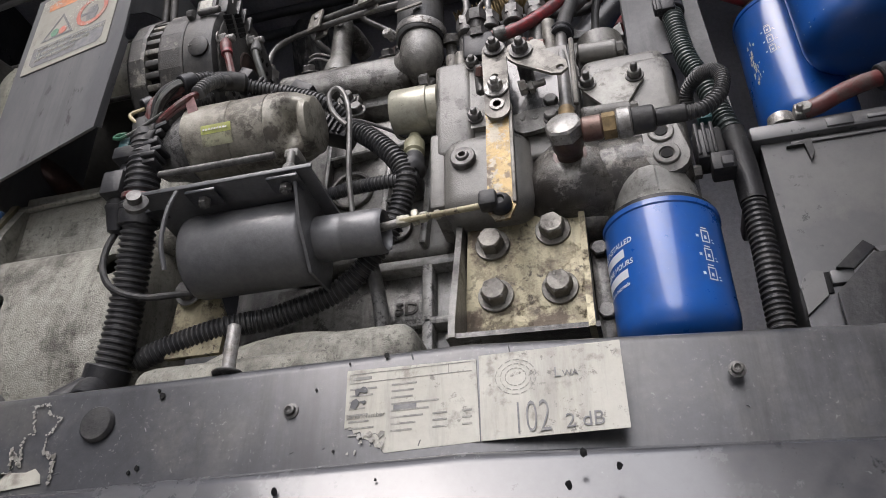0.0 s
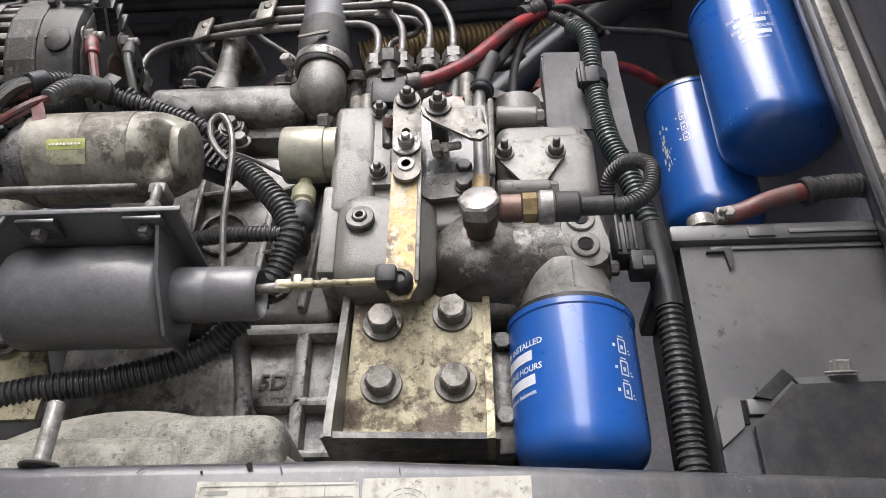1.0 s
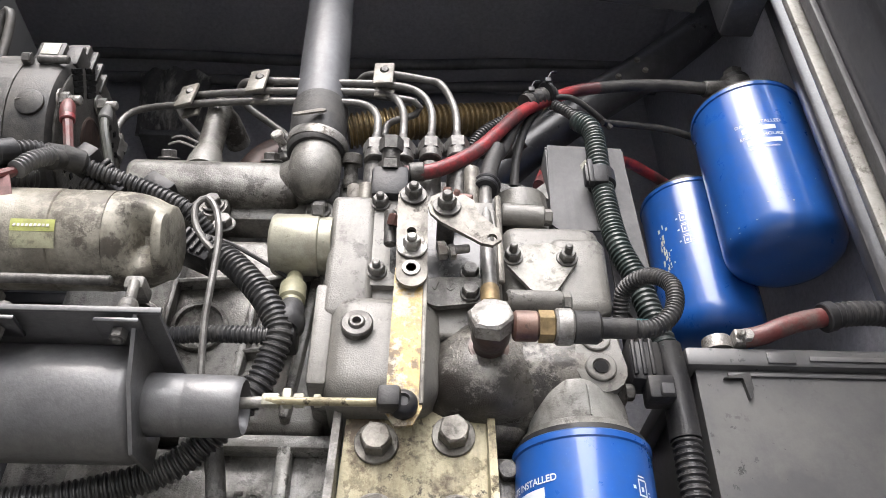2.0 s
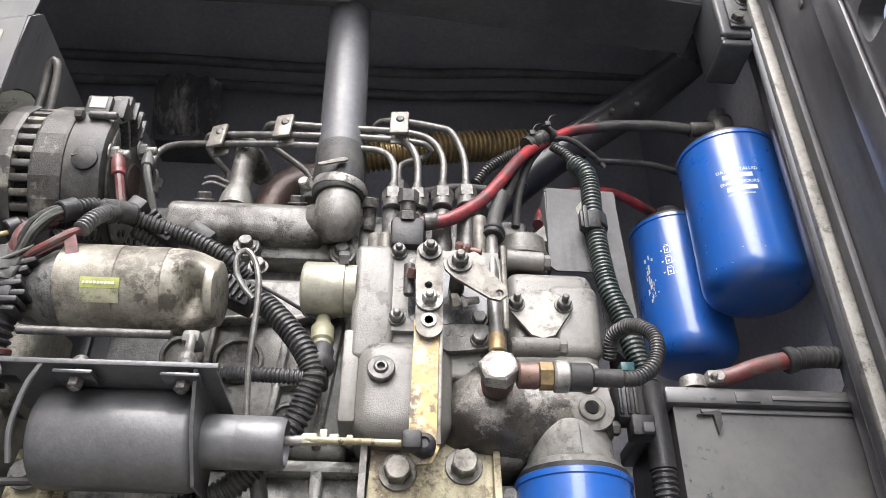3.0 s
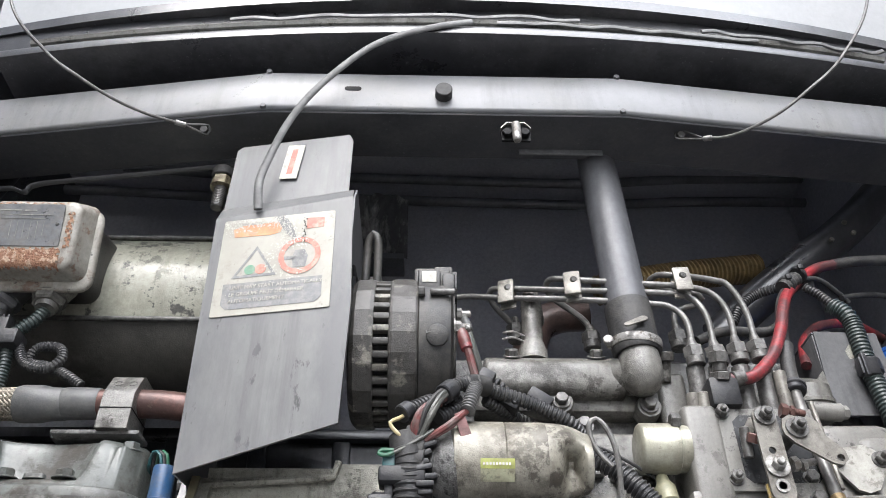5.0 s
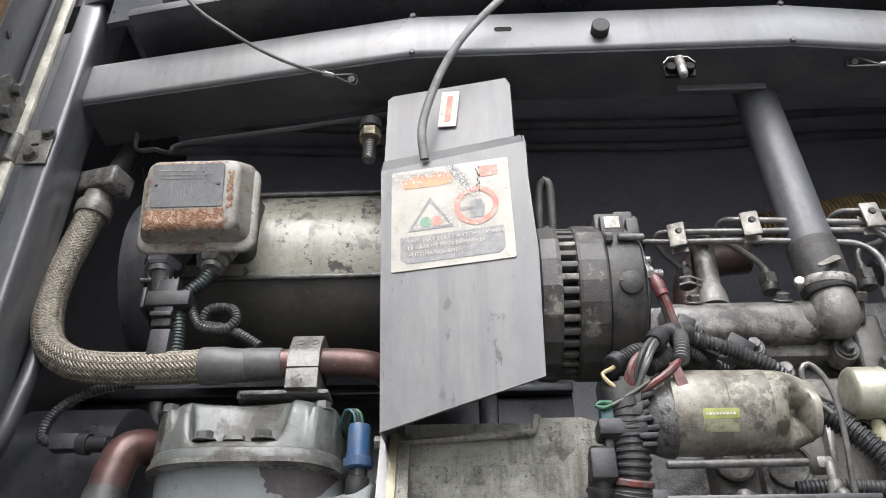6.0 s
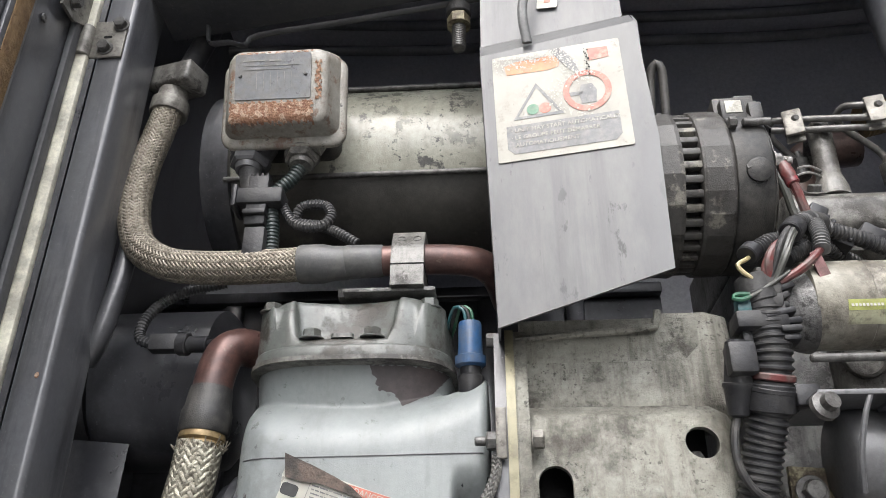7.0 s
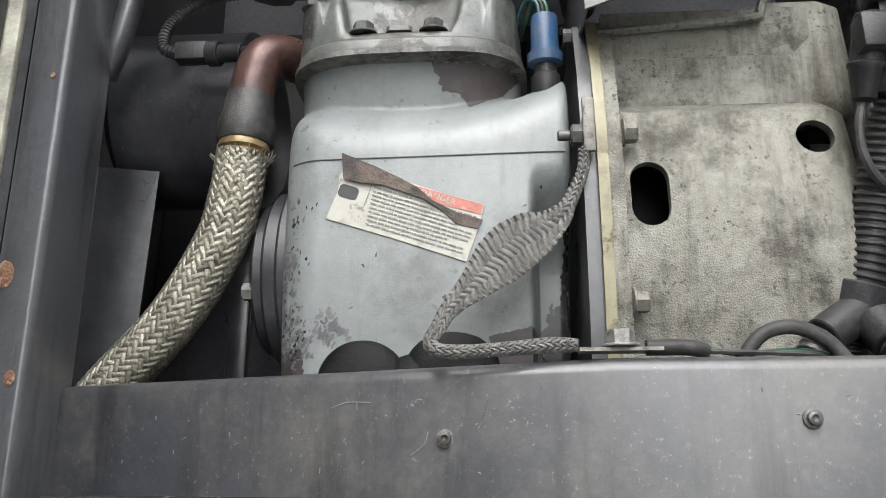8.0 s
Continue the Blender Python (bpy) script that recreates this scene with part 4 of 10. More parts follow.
# louvred doors, swung open on both sides
def door(side, hx, hy, turn):
    d = thing("door_right" if side > 0 else "door_left", "open black louvred side door with a pale edge seal" if side > 0 else "open black louvred side door with rust along its slots",
              "door", (hx, hy, 1.6), kind="structure")
    m = pose(hx, hy, 0, 0, 0, turn)
    v = -side

    def put(b):
        bmesh.ops.transform(b, matrix=m, verts=b.verts)
        return b

    def slab(b, u0, u1, v0, v1, z0, z1, bev=0.002):
        """In the leaf's axes: u away from the hinge, v out of its inner face."""
        y0, y1 = sorted((v * v0, v * v1))
        return box(b, u0, u1, y0, y1, z0, z1, bev)
    z0, z1 = 1.60, 2.56
    slots = []
    for k in range(12):
        zc = 2.515 - 0.072 * k
        slots.append([(0.295 + x, zc + y) for x, y in rounded(0.33, 0.040, 0.012)])
    b = B()
    plate(b, [(0.0, z0), (0.50, z0), (0.50, z1), (0.0, z1)], slots, 0.020, pose(0, 0 if side > 0 else 0.020, 0, 90) @ Matrix.Translation((0, 0, 0)))
    if side < 0:
        bmesh.ops.translate(b, verts=b.verts, vec=(0, -0.040, 0))
    part("leaf", put(b), M_POST, d, sharp=25)
    for k in range(12):
        zc = 2.515 - 0.072 * k
        b = B()
        slab(b, 0.115, 0.475, -0.034, -0.0265, zc - 0.032, zc + 0.014, 0.003)
        slab(b, 0.13, 0.46, -0.027, -0.004, zc - 0.021, zc - 0.017, 0.0015)
        part("louvre_blade", put(b), M_FRAME, d)
    b = B()
    slab(b, 0.005, 0.020, 0.0005, 0.007, z0, z1)
    part("edge_fold", put(b), M_BOX, d, "folded grey edge")
    b = B()
    slab(b, -0.005, 0.004, 0.0035, 0.0165, z0, z1)
    part("edge_seal", put(b), M_CREAM if side < 0 else M_NECK, d, "cream rubber edge seal")
    if side < 0:
        b = B()
        slab(b, 0.094, 0.118, 0.0052, 0.0062, 1.9, 2.55, 0.0003)
        part("rust_streak", put(b), M_OCRUST, d, "brown rust along the slots")
    b = B()
    slab(b, 0.088, 0.124, 0.0004, 0.005, z0, z1, 0.002)
    part("stiffener", put(b), M_POST, d, "pressed stiffening rib")
    for z in (2.47, 2.40, 2.265):
        b = B()
        c = m @ Vector((0.066, 0.001 * v, z))
        lathe(b, c, m.to_3x3() @ Vector((0, v, 0)), [(0, 0.0045), (0.0015, 0.004), (0.0016, 0.002), (0.001, 0)], 12)
        part("rivet", b, M_BOLT, d)
    return d, m


door_r, m_r = door(1, 0.264, 0.490, -96)
door_l, m_l = door(-1, -1.010, 0.510, -84)

# ---- the diesel engine: castings ----
engine = thing("engine", "grimy grey four-cylinder diesel engine with ribbed block and intake manifold", "engine", (-0.12, 0.65, 1.58))
b = B()
box(b, -0.36, 0.075, 0.60, 0.92, 1.60, 2.075, 0.010, 3)
part("block", b, M_BLOCK, engine)
# ribbed web low on the block
b = B()
box(b, -0.31, -0.11, 0.588, 0.61, 1.70, 1.868, 0.003)
part("web", b, M_WEB, engine, "oily cast web")
for x0, x1, z0, z1 in ((-0.235, -0.11, 1.863, 1.873), (-0.168, -0.158, 1.74, 1.866), (-0.195, -0.11, 1.806, 1.814), (-0.20, -0.192, 1.73, 1.80), (-0.205, -0.11, 1.768, 1.775)):
    b = B()
    box(b, x0, x1, 0.572, 0.592, z0, z1, 0.003, 2)
    part("rib", b, M_WEB, engine)
letters("cast_mark", "5D", 0.017, facing(-0.196, 0.5878, 1.826, 0, 0), M_CAST, engine, "raised cast characters", 0.0004, 0.0012)
# upper side of the block behind the hoses
b = B()
box(b, -0.30, -0.14, 0.572, 0.61, 1.875, 2.04, 0.008, 3)
part("side_cover", b, M_CAST, engine, "grimy cast side of the block")
for x, z, r in ((-0.236, 1.955, 0.021), (-0.19, 1.905, 0.014), (-0.283, 1.958, 0.018)):
    b = B()
    lathe(b, (x, 0.572, z), (0, -1, 0), [(0, r), (0.004, r), (0.005, r - 0.001), (0.005, r - 0.0035), (0.0015, r - 0.0045), (0.0006, r * 0.4), (0.0006, 0)], 32)
    part("core_plug", b, M_CAST, engine)
for x0, z0, x1, z1, w in ((-0.205, 1.88, -0.196, 1.99, 0.007), (-0.165, 1.88, -0.150, 2.03, 0.007), (-0.262, 1.885, -0.258, 2.03, 0.006), (-0.205, 1.99, -0.15, 2.005, 0.006), (-0.26, 1.99, -0.21, 1.995, 0.005), (-0.205, 1.93, -0.165, 1.936, 0.005)):
    b = B()
    ang = math.degrees(math.atan2(x1 - x0, z1 - z0))
    ln_ = math.hypot(x1 - x0, z1 - z0)
    box(b, x0 - w / 2, x0 + w / 2, 0.561, 0.578, z0, z0 + ln_, 0.0025, 2, about(x0, 0.57, z0, 0, ang))
    part("web_rib", b, M_WEB, engine)
# head
b = B()
box(b, -0.36, 0.02, 0.60, 0.80, 2.07, 2.135, 0.006, 3)
part("cylinder_head", b, M_BLOCK, engine)
b = B()
box(b, -0.33, -0.14, 0.575, 0.61, 2.062, 2.086, 0.003, 2)
part("manifold_flange", b, M_CAST, engine)
b = plate(B(), [(0.562, 2.074), (0.555, 2.082), (0.5535, 2.102), (0.558, 2.110), (0.572, 2.121), (0.600, 2.126), (0.615, 2.118), (0.615, 2.074)], [], 0.142, pose(-0.178, 0, 0, 90, 0, 90))
bmesh.ops.bevel(b, geom=[e for e in b.edges if len(e.link_faces) == 2 and e.calc_face_angle(0) > 0.2], offset=0.0045, segments=3, profile=0.5, affect="EDGES")
part("intake_manifold", b, M_CAST, engine, "oily grey cast manifold", sharp=60)
for x, z in ((-0.245, 2.068), (-0.158, 2.064)):
    b = B()
    lathe(b, (x, 0.585, z), (0, -1, 0), [(0, 0.013), (0.018, 0.0125), (0.020, 0.0115), (0.020, 0)], 24)
    part("bolt_lug", b, M_CAST, engine)
for x, y, z, d in ((-0.2915, 0.5665, 2.1185, (0, -0.62, 0.78)), (-0.2045, 0.5665, 2.1185, (0, -0.62, 0.78)), (-0.245, 0.565, 2.068, (0, -1, 0.2)), (-0.158, 0.565, 2.064, (0, -1, 0.2)), (-0.228, 0.55, 2.035, (0, -1, 0.2))):
    b = B()
    hexagon(b, (x, y, z), d, 0.0115, 0.0065, 0.0092)
    part("manifold_bolt", b, M_BOLT, engine)
# intake elbow
b = B()
lathe(b, (-0.1645, 0.553, 2.070), (0, 0.0, 1), [(0, 0.003), (0.002, 0.0105), (0.007, 0.0165), (0.015, 0.0205), (0.024, 0.0220), (0.034, 0.0218), (0.044, 0.0205), (0.056, 0.0200), (0.066, 0.0200)], 36)
cyl(b, (-0.1645, 0.556, 2.094), (-0.188, 0.576, 2.100), 0.0205, n=32)
part("intake_elbow", b, M_CAST, engine, "rounded grey cast elbow")
b = B()
lathe(b, (-0.136, 0.562, 2.112), (0.0, -0.5, 1), [(-0.02, 0.006), (0, 0.006), (0.001, 0.0095), (0.009, 0.0095), (0.010, 0.0085), (0.0095, 0.005), (0.004, 0.004), (0.004, 0)], 20)
part("plug", b, M_CAST, engine)
b = B()
box(b, -0.145, -0.115, 0.57, 0.60, 2.04, 2.105, 0.006, 3)
part("head_corner", b, M_CAST, engine)
# breather nipple
b = B()
lathe(b, (-0.267, 0.585, 2.122), (0.03, 0, 1), [(0, 0.0165), (0.012, 0.0155), (0.022, 0.0125), (0.024, 0.0115), (0.060, 0.0112), (0.078, 0.0115), (0.086, 0.009), (0.088, 0)], 24)
tube(b, [(-0.2655, 0.585, 2.19), (-0.262, 0.60, 2.203), (-0.255, 0.63, 2.20)], 0.0112, 14)
part("breather_stub", b, M_CAST, engine)
b = B()
tube(b, [(-0.275, 0.578, 2.15), (-0.288, 0.572, 2.152), (-0.298, 0.575, 2.152)], 0.0012, 6)
tube(b, [(-0.275, 0.578, 2.143), (-0.289, 0.572, 2.145), (-0.299, 0.575, 2.144)], 0.0012, 6)
part("spring_clip", b, M_STEEL, engine, "bright wire hose clip")
# brown return pipe behind
b = B()
tube(b, [(-0.255, 0.69, 2.12), (-0.256, 0.69, 2.18), (-0.246, 0.69, 2.225), (-0.22, 0.69, 2.245), (-0.18, 0.69, 2.25)], 0.021, 16)
part("return_pipe", b, M_BROWN, engine, "dark brown bent pipe")

# ---- vertical hose and pipe with its clamp ----
riser = thing("air_pipe", "dark rubber intake hose with a pale worn pipe and steel clamp", "pipe", (-0.166, 0.556, 2.136))
b = B()
lathe(b, (-0.1652, 0.5525, 2.113), (-0.03, 0.045, 1), [(0, 0.0228), (0.003, 0.0244), (0.018, 0.0240), (0.055, 0.0246), (0.060, 0.0242), (0.061, 0.022), (0.0, 0.020)], 40)
part("hose_end", b, M_RUBBER, riser, "black rubber hose end")
b = B()
lathe(b, (-0.1655, 0.553, 2.126), (-0.03, 0.045, 1), [(0.03, 0.0226), (0.10, 0.0226), (0.30, 0.0226), (0.46, 0.0226)], 40)
part("pipe", b, M_HOSE, riser)
b = B()
lathe(b, (-0.1652, 0.5532, 2.1205), (0.10, -0.1, 1), [(0, 0.0238), (0.0, 0.0256), (0.0022, 0.0262), (0.0068, 0.0262), (0.009, 0.0256), (0.009, 0.0238)], 44)
part("hose_clamp", b, M_STEEL, riser, "bright worm-drive hose clamp")
b = B()
plate(b, capsule(-0.012, -0.0015, 0.0026, 0.011, 0.0, 0.0040), [], 0.0016, facing(-0.1705, 0.5232, 2.1370, -25, 0, 27))
part("clamp_tail", b, M_ZINC, riser, "curled loose end of the clamp band")
b = B()
lathe(b, (-0.1945, 0.544, 2.122), (-0.35, -1, 0.1), [(-0.004, 0.0036), (0.003, 0.0036), (0.004, 0.0052), (0.008, 0.0052), (0.009, 0.0042), (0.009, 0)], 14)
part("clamp_screw", b, M_STEEL, riser)

# ---- injector pipes ----
FIT = (-0.114, -0.092, -0.069, -0.047)
runs = [
    [(-0.114, 0.535, 2.110), (-0.1145, 0.535, 2.143), (-0.126, 0.54, 2.164), (-0.154, 0.545, 2.172), (-0.231, 0.56, 2.186), (-0.290, 0.576, 2.197), (-0.340, 0.598, 2.213), (-0.358, 0.603, 2.208), (-0.363, 0.603, 2.19), (-0.357, 0.60, 2.165)],
    [(-0.092, 0.535, 2.110), (-0.0935, 0.535, 2.153), (-0.108, 0.54, 2.178), (-0.149, 0.545, 2.186), (-0.223, 0.555, 2.194), (-0.290, 0.578, 2.211), (-0.308, 0.588, 2.215), (-0.305, 0.60, 2.205), (-0.28, 0.61, 2.18)],
    [(-0.069, 0.537, 2.115), (-0.069, 0.537, 2.156), (-0.082, 0.537, 2.180), (-0.110, 0.538, 2.189), (-0.161, 0.545, 2.197), (-0.223, 0.555, 2.208), (-0.245, 0.568, 2.216), (-0.243, 0.585, 2.208), (-0.205, 0.60, 2.185), (-0.199, 0.60, 2.165)],
    [(-0.047, 0.540, 2.120), (-0.0485, 0.540, 2.160), (-0.060, 0.540, 2.192), (-0.075, 0.540, 2.199), (-0.110, 0.538, 2.203), (-0.132, 0.55, 2.211), (-0.134, 0.565, 2.207), (-0.085, 0.565, 2.198), (-0.083, 0.575, 2.192), (-0.108, 0.58, 2.183), (-0.1105, 0.58, 2.155)],
]
for pts in runs:
    pp = thing("injector_pipe", "thin bent steel injector pipe with hexagon unions on the engine", "pipe", pts[0], group="injector pipes")
    b = B()
    tube(b, pts, 0.0034, 10)
    part("pipe", b, M_PIPE, pp)
    for end, nxt in ((pts[0], pts[1]), (pts[-1], pts[-2])):
        d = (Vector(nxt) - Vector(end)).normalized() if end is pts[0] else Vector((0, 0, 1))
        b = B()
        e = Vector(end)
        hexagon(b, e - d * 0.009, d, 0.0180, 0.012, crown=False)
        lathe(b, e - d * 0.018, d, [(0, 0.008), (0.001, 0.0092), (0.009, 0.0092), (0.0095, 0.0075)], 18)
        lathe(b, e + d * 0.001, d, [(0, 0.0065), (0.004, 0.006), (0.008, 0.0045), (0.012, 0.0036)], 14)
        part("union_nut", b, M_BOLT, pp)
for (x, y, z), rz in (((-0.291, 0.577, 2.206), 20), ((-0.223, 0.553, 2.201), 14), ((-0.111, 0.536, 2.196), 4)):
    c = thing("pipe_clip", "square steel clip with a cross-head screw holding two pipes", "clip", (x, y, z), group="pipe clips")
    b = B()
    box(b, x - 0.009, x + 0.009, y - 0.0085, y - 0.0045, z - 0.0205, z + 0.0115, 0.0018, 2, about(x, y, z, -8, 0, -rz))
    part("front_plate", b, M_ZINC, c)
    b = B()
    box(b, x - 0.009, x + 0.009, y + 0.0045, y + 0.0075, z - 0.0205, z + 0.0115, 0.0018, 2, about(x, y, z, -8, 0, -rz))
    part("back_plate", b, M_ZINC, c)
    b = B()
    lathe(b, (x, y - 0.008, z), (0.1, -1, -0.15), [(0, 0.0042), (0.0015, 0.004), (0.0028, 0.0028), (0.003, 0)], 14)
    part("screw", b, M_BOLT, c)

# ---- injection pump ----
pump = thing("injection_pump", "grey cast injection pump with levers and oily lower housing", "pump", (-0.05, 0.55, 1.87))
b = B()
box(b, -0.142, -0.108, 0.519, 0.60, 1.935, 2.044, 0.006, 3)
box(b, -0.112, -0.016, 0.527, 0.60, 1.925, 2.040, 0.004, 3)
part("pump_housing", b, M_PUMP, pump)
b = B()
box(b, -0.1465, -0.133, 0.520, 0.60, 1.884, 1.962, 0.003, 2)
box(b, -0.137, -0.060, 0.514, 0.60, 1.872, 1.955, 0.018, 6)
part("lower_housing", b, M_PUMP, pump)
b = B()
lathe(b, (-0.1155, 0.5125, 1.9235), (0, -1, 0.1), [(-0.02, 0.0095), (0.003, 0.0108), (0.004, 0.0098), (0.004, 0.0058), (0.005, 0.0055), (0.006, 0.0045), (0.006, 0.003), (0.001, 0.0028), (0.001, 0)], 24)
part("drain_plug", b, M_BOLT, pump)
# oily rounded casting that runs into the filter housing
b = B()
lathe(b, (-0.030, 0.560, 1.858), (0.05, 0, 1), [(0.012, 0.010), (0.014, 0.030), (0.020, 0.041), (0.030, 0.0465), (0.042, 0.048), (0.060, 0.045), (0.076, 0.037), (0.087, 0.024), (0.091, 0)], 48)
part("round_casting", b, M_OILY, pump, "oil-caked rounded casting")
b = B()
box(b, -0.02, 0.064, 0.529, 0.60, 1.880, 1.940, 0.006, 4)
box(b, -0.075, 0.0, 0.545, 0.60, 1.862, 1.93, 0.012, 4)
lathe(b, (-0.035, 0.556, 1.905), (1, 0, 0.0), [(0, 0.02), (0.004, 0.034), (0.02, 0.037), (0.07, 0.037), (0.083, 0.034), (0.088, 0.024), (0.089, 0)], 40)
part("filter_housing", b, M_OILY, pump, "oil-stained filter housing")
b = B()
plate(b, capsule(0.046, 1.899, 0.0165, 0.043, 1.926, 0.014), [], 0.03, pose(0, 0.5195, 0, 90))
part("lug", b, M_PUMP, pump, "flat grey drilled lug")
for x, z in ((0.045, 1.900), (0.0435, 1.9225)):
    b = B()
    lathe(b, (x, 0.5192, z), (0, -1, 0), [(-0.002, 0.0105), (0.0014, 0.0102), (0.002, 0.0095), (0.002, 0.0060), (0.001, 0.0054), (0.0003, 0.005), (0.0003, 0)], 24)
    part("boss", b, M_PUMP, pump, "drilled boss")
    # flat disc, black for the shade inside the drilled hole
    part("bore", lathe(B(), (x, 0.5180, z), (0, -1, 0), [(0, 0.0048), (0.0004, 0.0046), (0.0004, 0)], 18), M_TARSHADE, pump, "dark disc with the bore's shade in its colour")
b = B()
hexagon(b, (0.062, 0.54, 1.893), (1, 0, 0), 0.010, 0.008)
part("side_bolt", b, M_BOLT, pump)
b = B()
box(b, -0.014, 0.062, 0.536, 0.60, 1.925, 2.035, 0.012, 4)
box(b, 0.02, 0.064, 0.531, 0.60, 1.95, 2.02, 0.010, 4)
part("gear_case", b, M_PUMP, pump)
b = B()
cyl(b, (-0.016, 0.514, 1.947), (0.024, 0.520, 1.951), 0.0078, bev=0.002)
hexagon(b, (0.024, 0.520, 1.951), (1, 0, 0), 0.0115, 0.006)
part("lower_boss_rod", b, M_PUMP, pump)
b = B()
cyl(b, (-0.012, 0.548, 2.052), (0.022, 0.548, 2.050), 0.009)
hexagon(b, (0.022, 0.548, 2.050), (1, 0, 0), 0.012, 0.006)
part("upper_boss_rod", b, M_PUMP, pump)
b = B()
cyl(b, (0.024, 0.57, 2.038), (0.064, 0.572, 2.040), 0.0075)
part("stub_tube", b, M_PUMP, pump)
# oil filler cap
cap = part("filler_cap", lathe(B(), (0.008, 0.578, 2.055), (0, -0.15, 1), [(0, 0.0225), (0.014, 0.0225), (0.015, 0.0245), (0.019, 0.0245), (0.020, 0.0228), (0.034, 0.0215), (0.035, 0.0)], 32), M_CAST, pump, "ribbed grey filler cap")
b = B()
plate(b, [(-0.024, 0), (0.024, 0), (0.023, 0.020), (0.013, 0.009), (-0.008, 0.008), (-0.023, 0.014)], [], 0.006, facing(0.008, 0.566, 2.089, -6, 10))
part("wing", b, M_CAST, cap)
# triangle cover with flaking paint
b = B()
plate(b, [(-0.023, 0.012), (-0.013, 0.021), (0.006, 0.024), (0.013, 0.021), (0.024, 0.014), (0.026, 0.007), (0.010, -0.018), (0.0, -0.021), (-0.009, -0.018), (-0.026, 0.004)], [], 0.004, facing(0.013, 0.527, 1.984))
part("flange_cover", b, M_BLOTCH, pump, "pale triangular cover with flaking paint")
for x in (-0.008, 0.032):
    b = B()
    hexagon(b, (x, 0.5275, 1.994), (0, -1, 0.1), 0.0105, 0.006, 0.008)
    cyl(b, (x, 0.524, 1.994), (x, 0.5135, 1.996), 0.003, n=12)
    part("stud_nut", b, M_BOLT, pump)
# control cover, levers
b = B()
plate(b, [(-0.113, 1.962), (-0.020, 1.962), (-0.017, 1.972), (-0.022, 2.040), (-0.113, 2.040)], [], 0.006, pose(0, 0.521, 0, 90))
part("control_cover", b, M_PUMP, pump, sharp=30)
b = B()
plate(b, capsule(-0.062, 1.955, 0.012, -0.038, 1.957, 0.011), [], 0.005, pose(0, 0.5165, 0, 90))
part("inspection_cover", b, M_CAST, pump)
b = B()
for p0, p1 in (((-0.066, 1.9585), (-0.062, 1.9625)), ((-0.056, 1.958), (-0.051, 1.958))):
    tube(b, [(p0[0], 0.5163, p0[1]), ((p0[0] + p1[0]) / 2, 0.5163, p0[1] - 0.002), (p1[0], 0.5163, p1[1])], 0.0006, 5, 0.002)
part("cast_mark", b, M_CAST, pump, "small raised cast marks")
# flat plate on the cover: the recess's shade is in its black
part("lever_recess", plate(B(), [(-0.0965, 1.9745), (-0.0905, 1.969), (-0.033, 1.969), (-0.027, 1.9755), (-0.029, 2.026), (-0.036, 2.033), (-0.091, 2.033), (-0.0975, 2.027)], [], 0.0012, pose(0, 0.5202, 0, 90)), M_OILSHADE, pump, "black oily plate with the shade behind the levers in its colour")
lever = part("stop_lever", plate(B(), capsule(-0.0805, 1.950, 0.0105, -0.0812, 2.0165, 0.0105), [(-0.0815, 1.9855, 0.0032), (-0.0805, 1.954, 0.0035)], 0.003, pose(0, 0.4885, 0, 90)), M_ZINC, pump, "flat zinc-plated lever")
b = B()
plate(b, [(-0.0915, 1.958), (-0.0705, 1.958), (-0.0715, 1.856), (-0.0765, 1.845), (-0.0875, 1.844), (-0.0935, 1.853)], [(-0.0825, 1.856, 0.004)], 0.0028, pose(0, 0.494, 0, 90))
arm = part("throttle_arm", b, M_OCHRE, pump, "ochre arm with worn paint")
b = B()
box(b, -0.0725, -0.0695, 0.492, 0.499, 1.858, 1.957, 0.0008, 2, about(-0.071, 0.495, 1.957, 0, 0.6))
part("rim", b, M_ZINC, arm, "bright bare edge")
for z, r, y in ((2.0175, 0.0095, 0.4885), (1.9715, 0.0105, 0.4885)):
    b = B()
    hexagon(b, (-0.0808, y, z), (0, -1, 0.12), 0.0105, 0.007, r)
    cyl(b, (-0.0808, y - 0.006, z), (-0.0808, y - 0.0125, z + 0.0007), 0.0034, n=14)
    part("lever_nut", b, M_BOLT if z > 2 else M_STEEL, pump)
b = B()
cyl(b, (-0.0808, 0.53, 2.0175), (-0.0808, 0.488, 2.0175), 0.0065)
cyl(b, (-0.0575, 0.53, 2.004), (-0.0575, 0.482, 2.004), 0.0065)
part("lever_shafts", b, M_BOLT, pump)
b = B()
lathe(b, (-0.0808, 0.4882, 1.954), (0, -1, 0), [(0, 0.0062), (0.001, 0.006), (0.001, 0.0035), (0.0, 0.0034)], 20)
part("eyelet", b, M_STEEL, pump)
b = B()
plate(b, [(-0.0705, 2.004), (-0.0685, 2.0125), (-0.062, 2.0165), (-0.05, 2.0135), (-0.046, 2.0155), (-0.0385, 2.010), (-0.036, 1.9995), (-0.0215, 1.984), (-0.0205, 1.976), (-0.0265, 1.971), (-0.034, 1.9725), (-0.062, 1.9905), (-0.069, 1.998)], [(-0.0268, 1.9775, 0.0032)], 0.003, pose(0, 0.4835, 0, 90))
part("speed_lever", b, M_ZINC, pump, "flat triangular zinc lever")
b = B()
hexagon(b, (-0.0575, 0.4835, 2.004), (0, -1, 0.12), 0.0115, 0.007, 0.010)
cyl(b, (-0.0575, 0.478, 2.004), (-0.0575, 0.4695, 2.005), 0.0036, n=14)
part("lever_nut", b, M_BOLT, pump)
b = B()
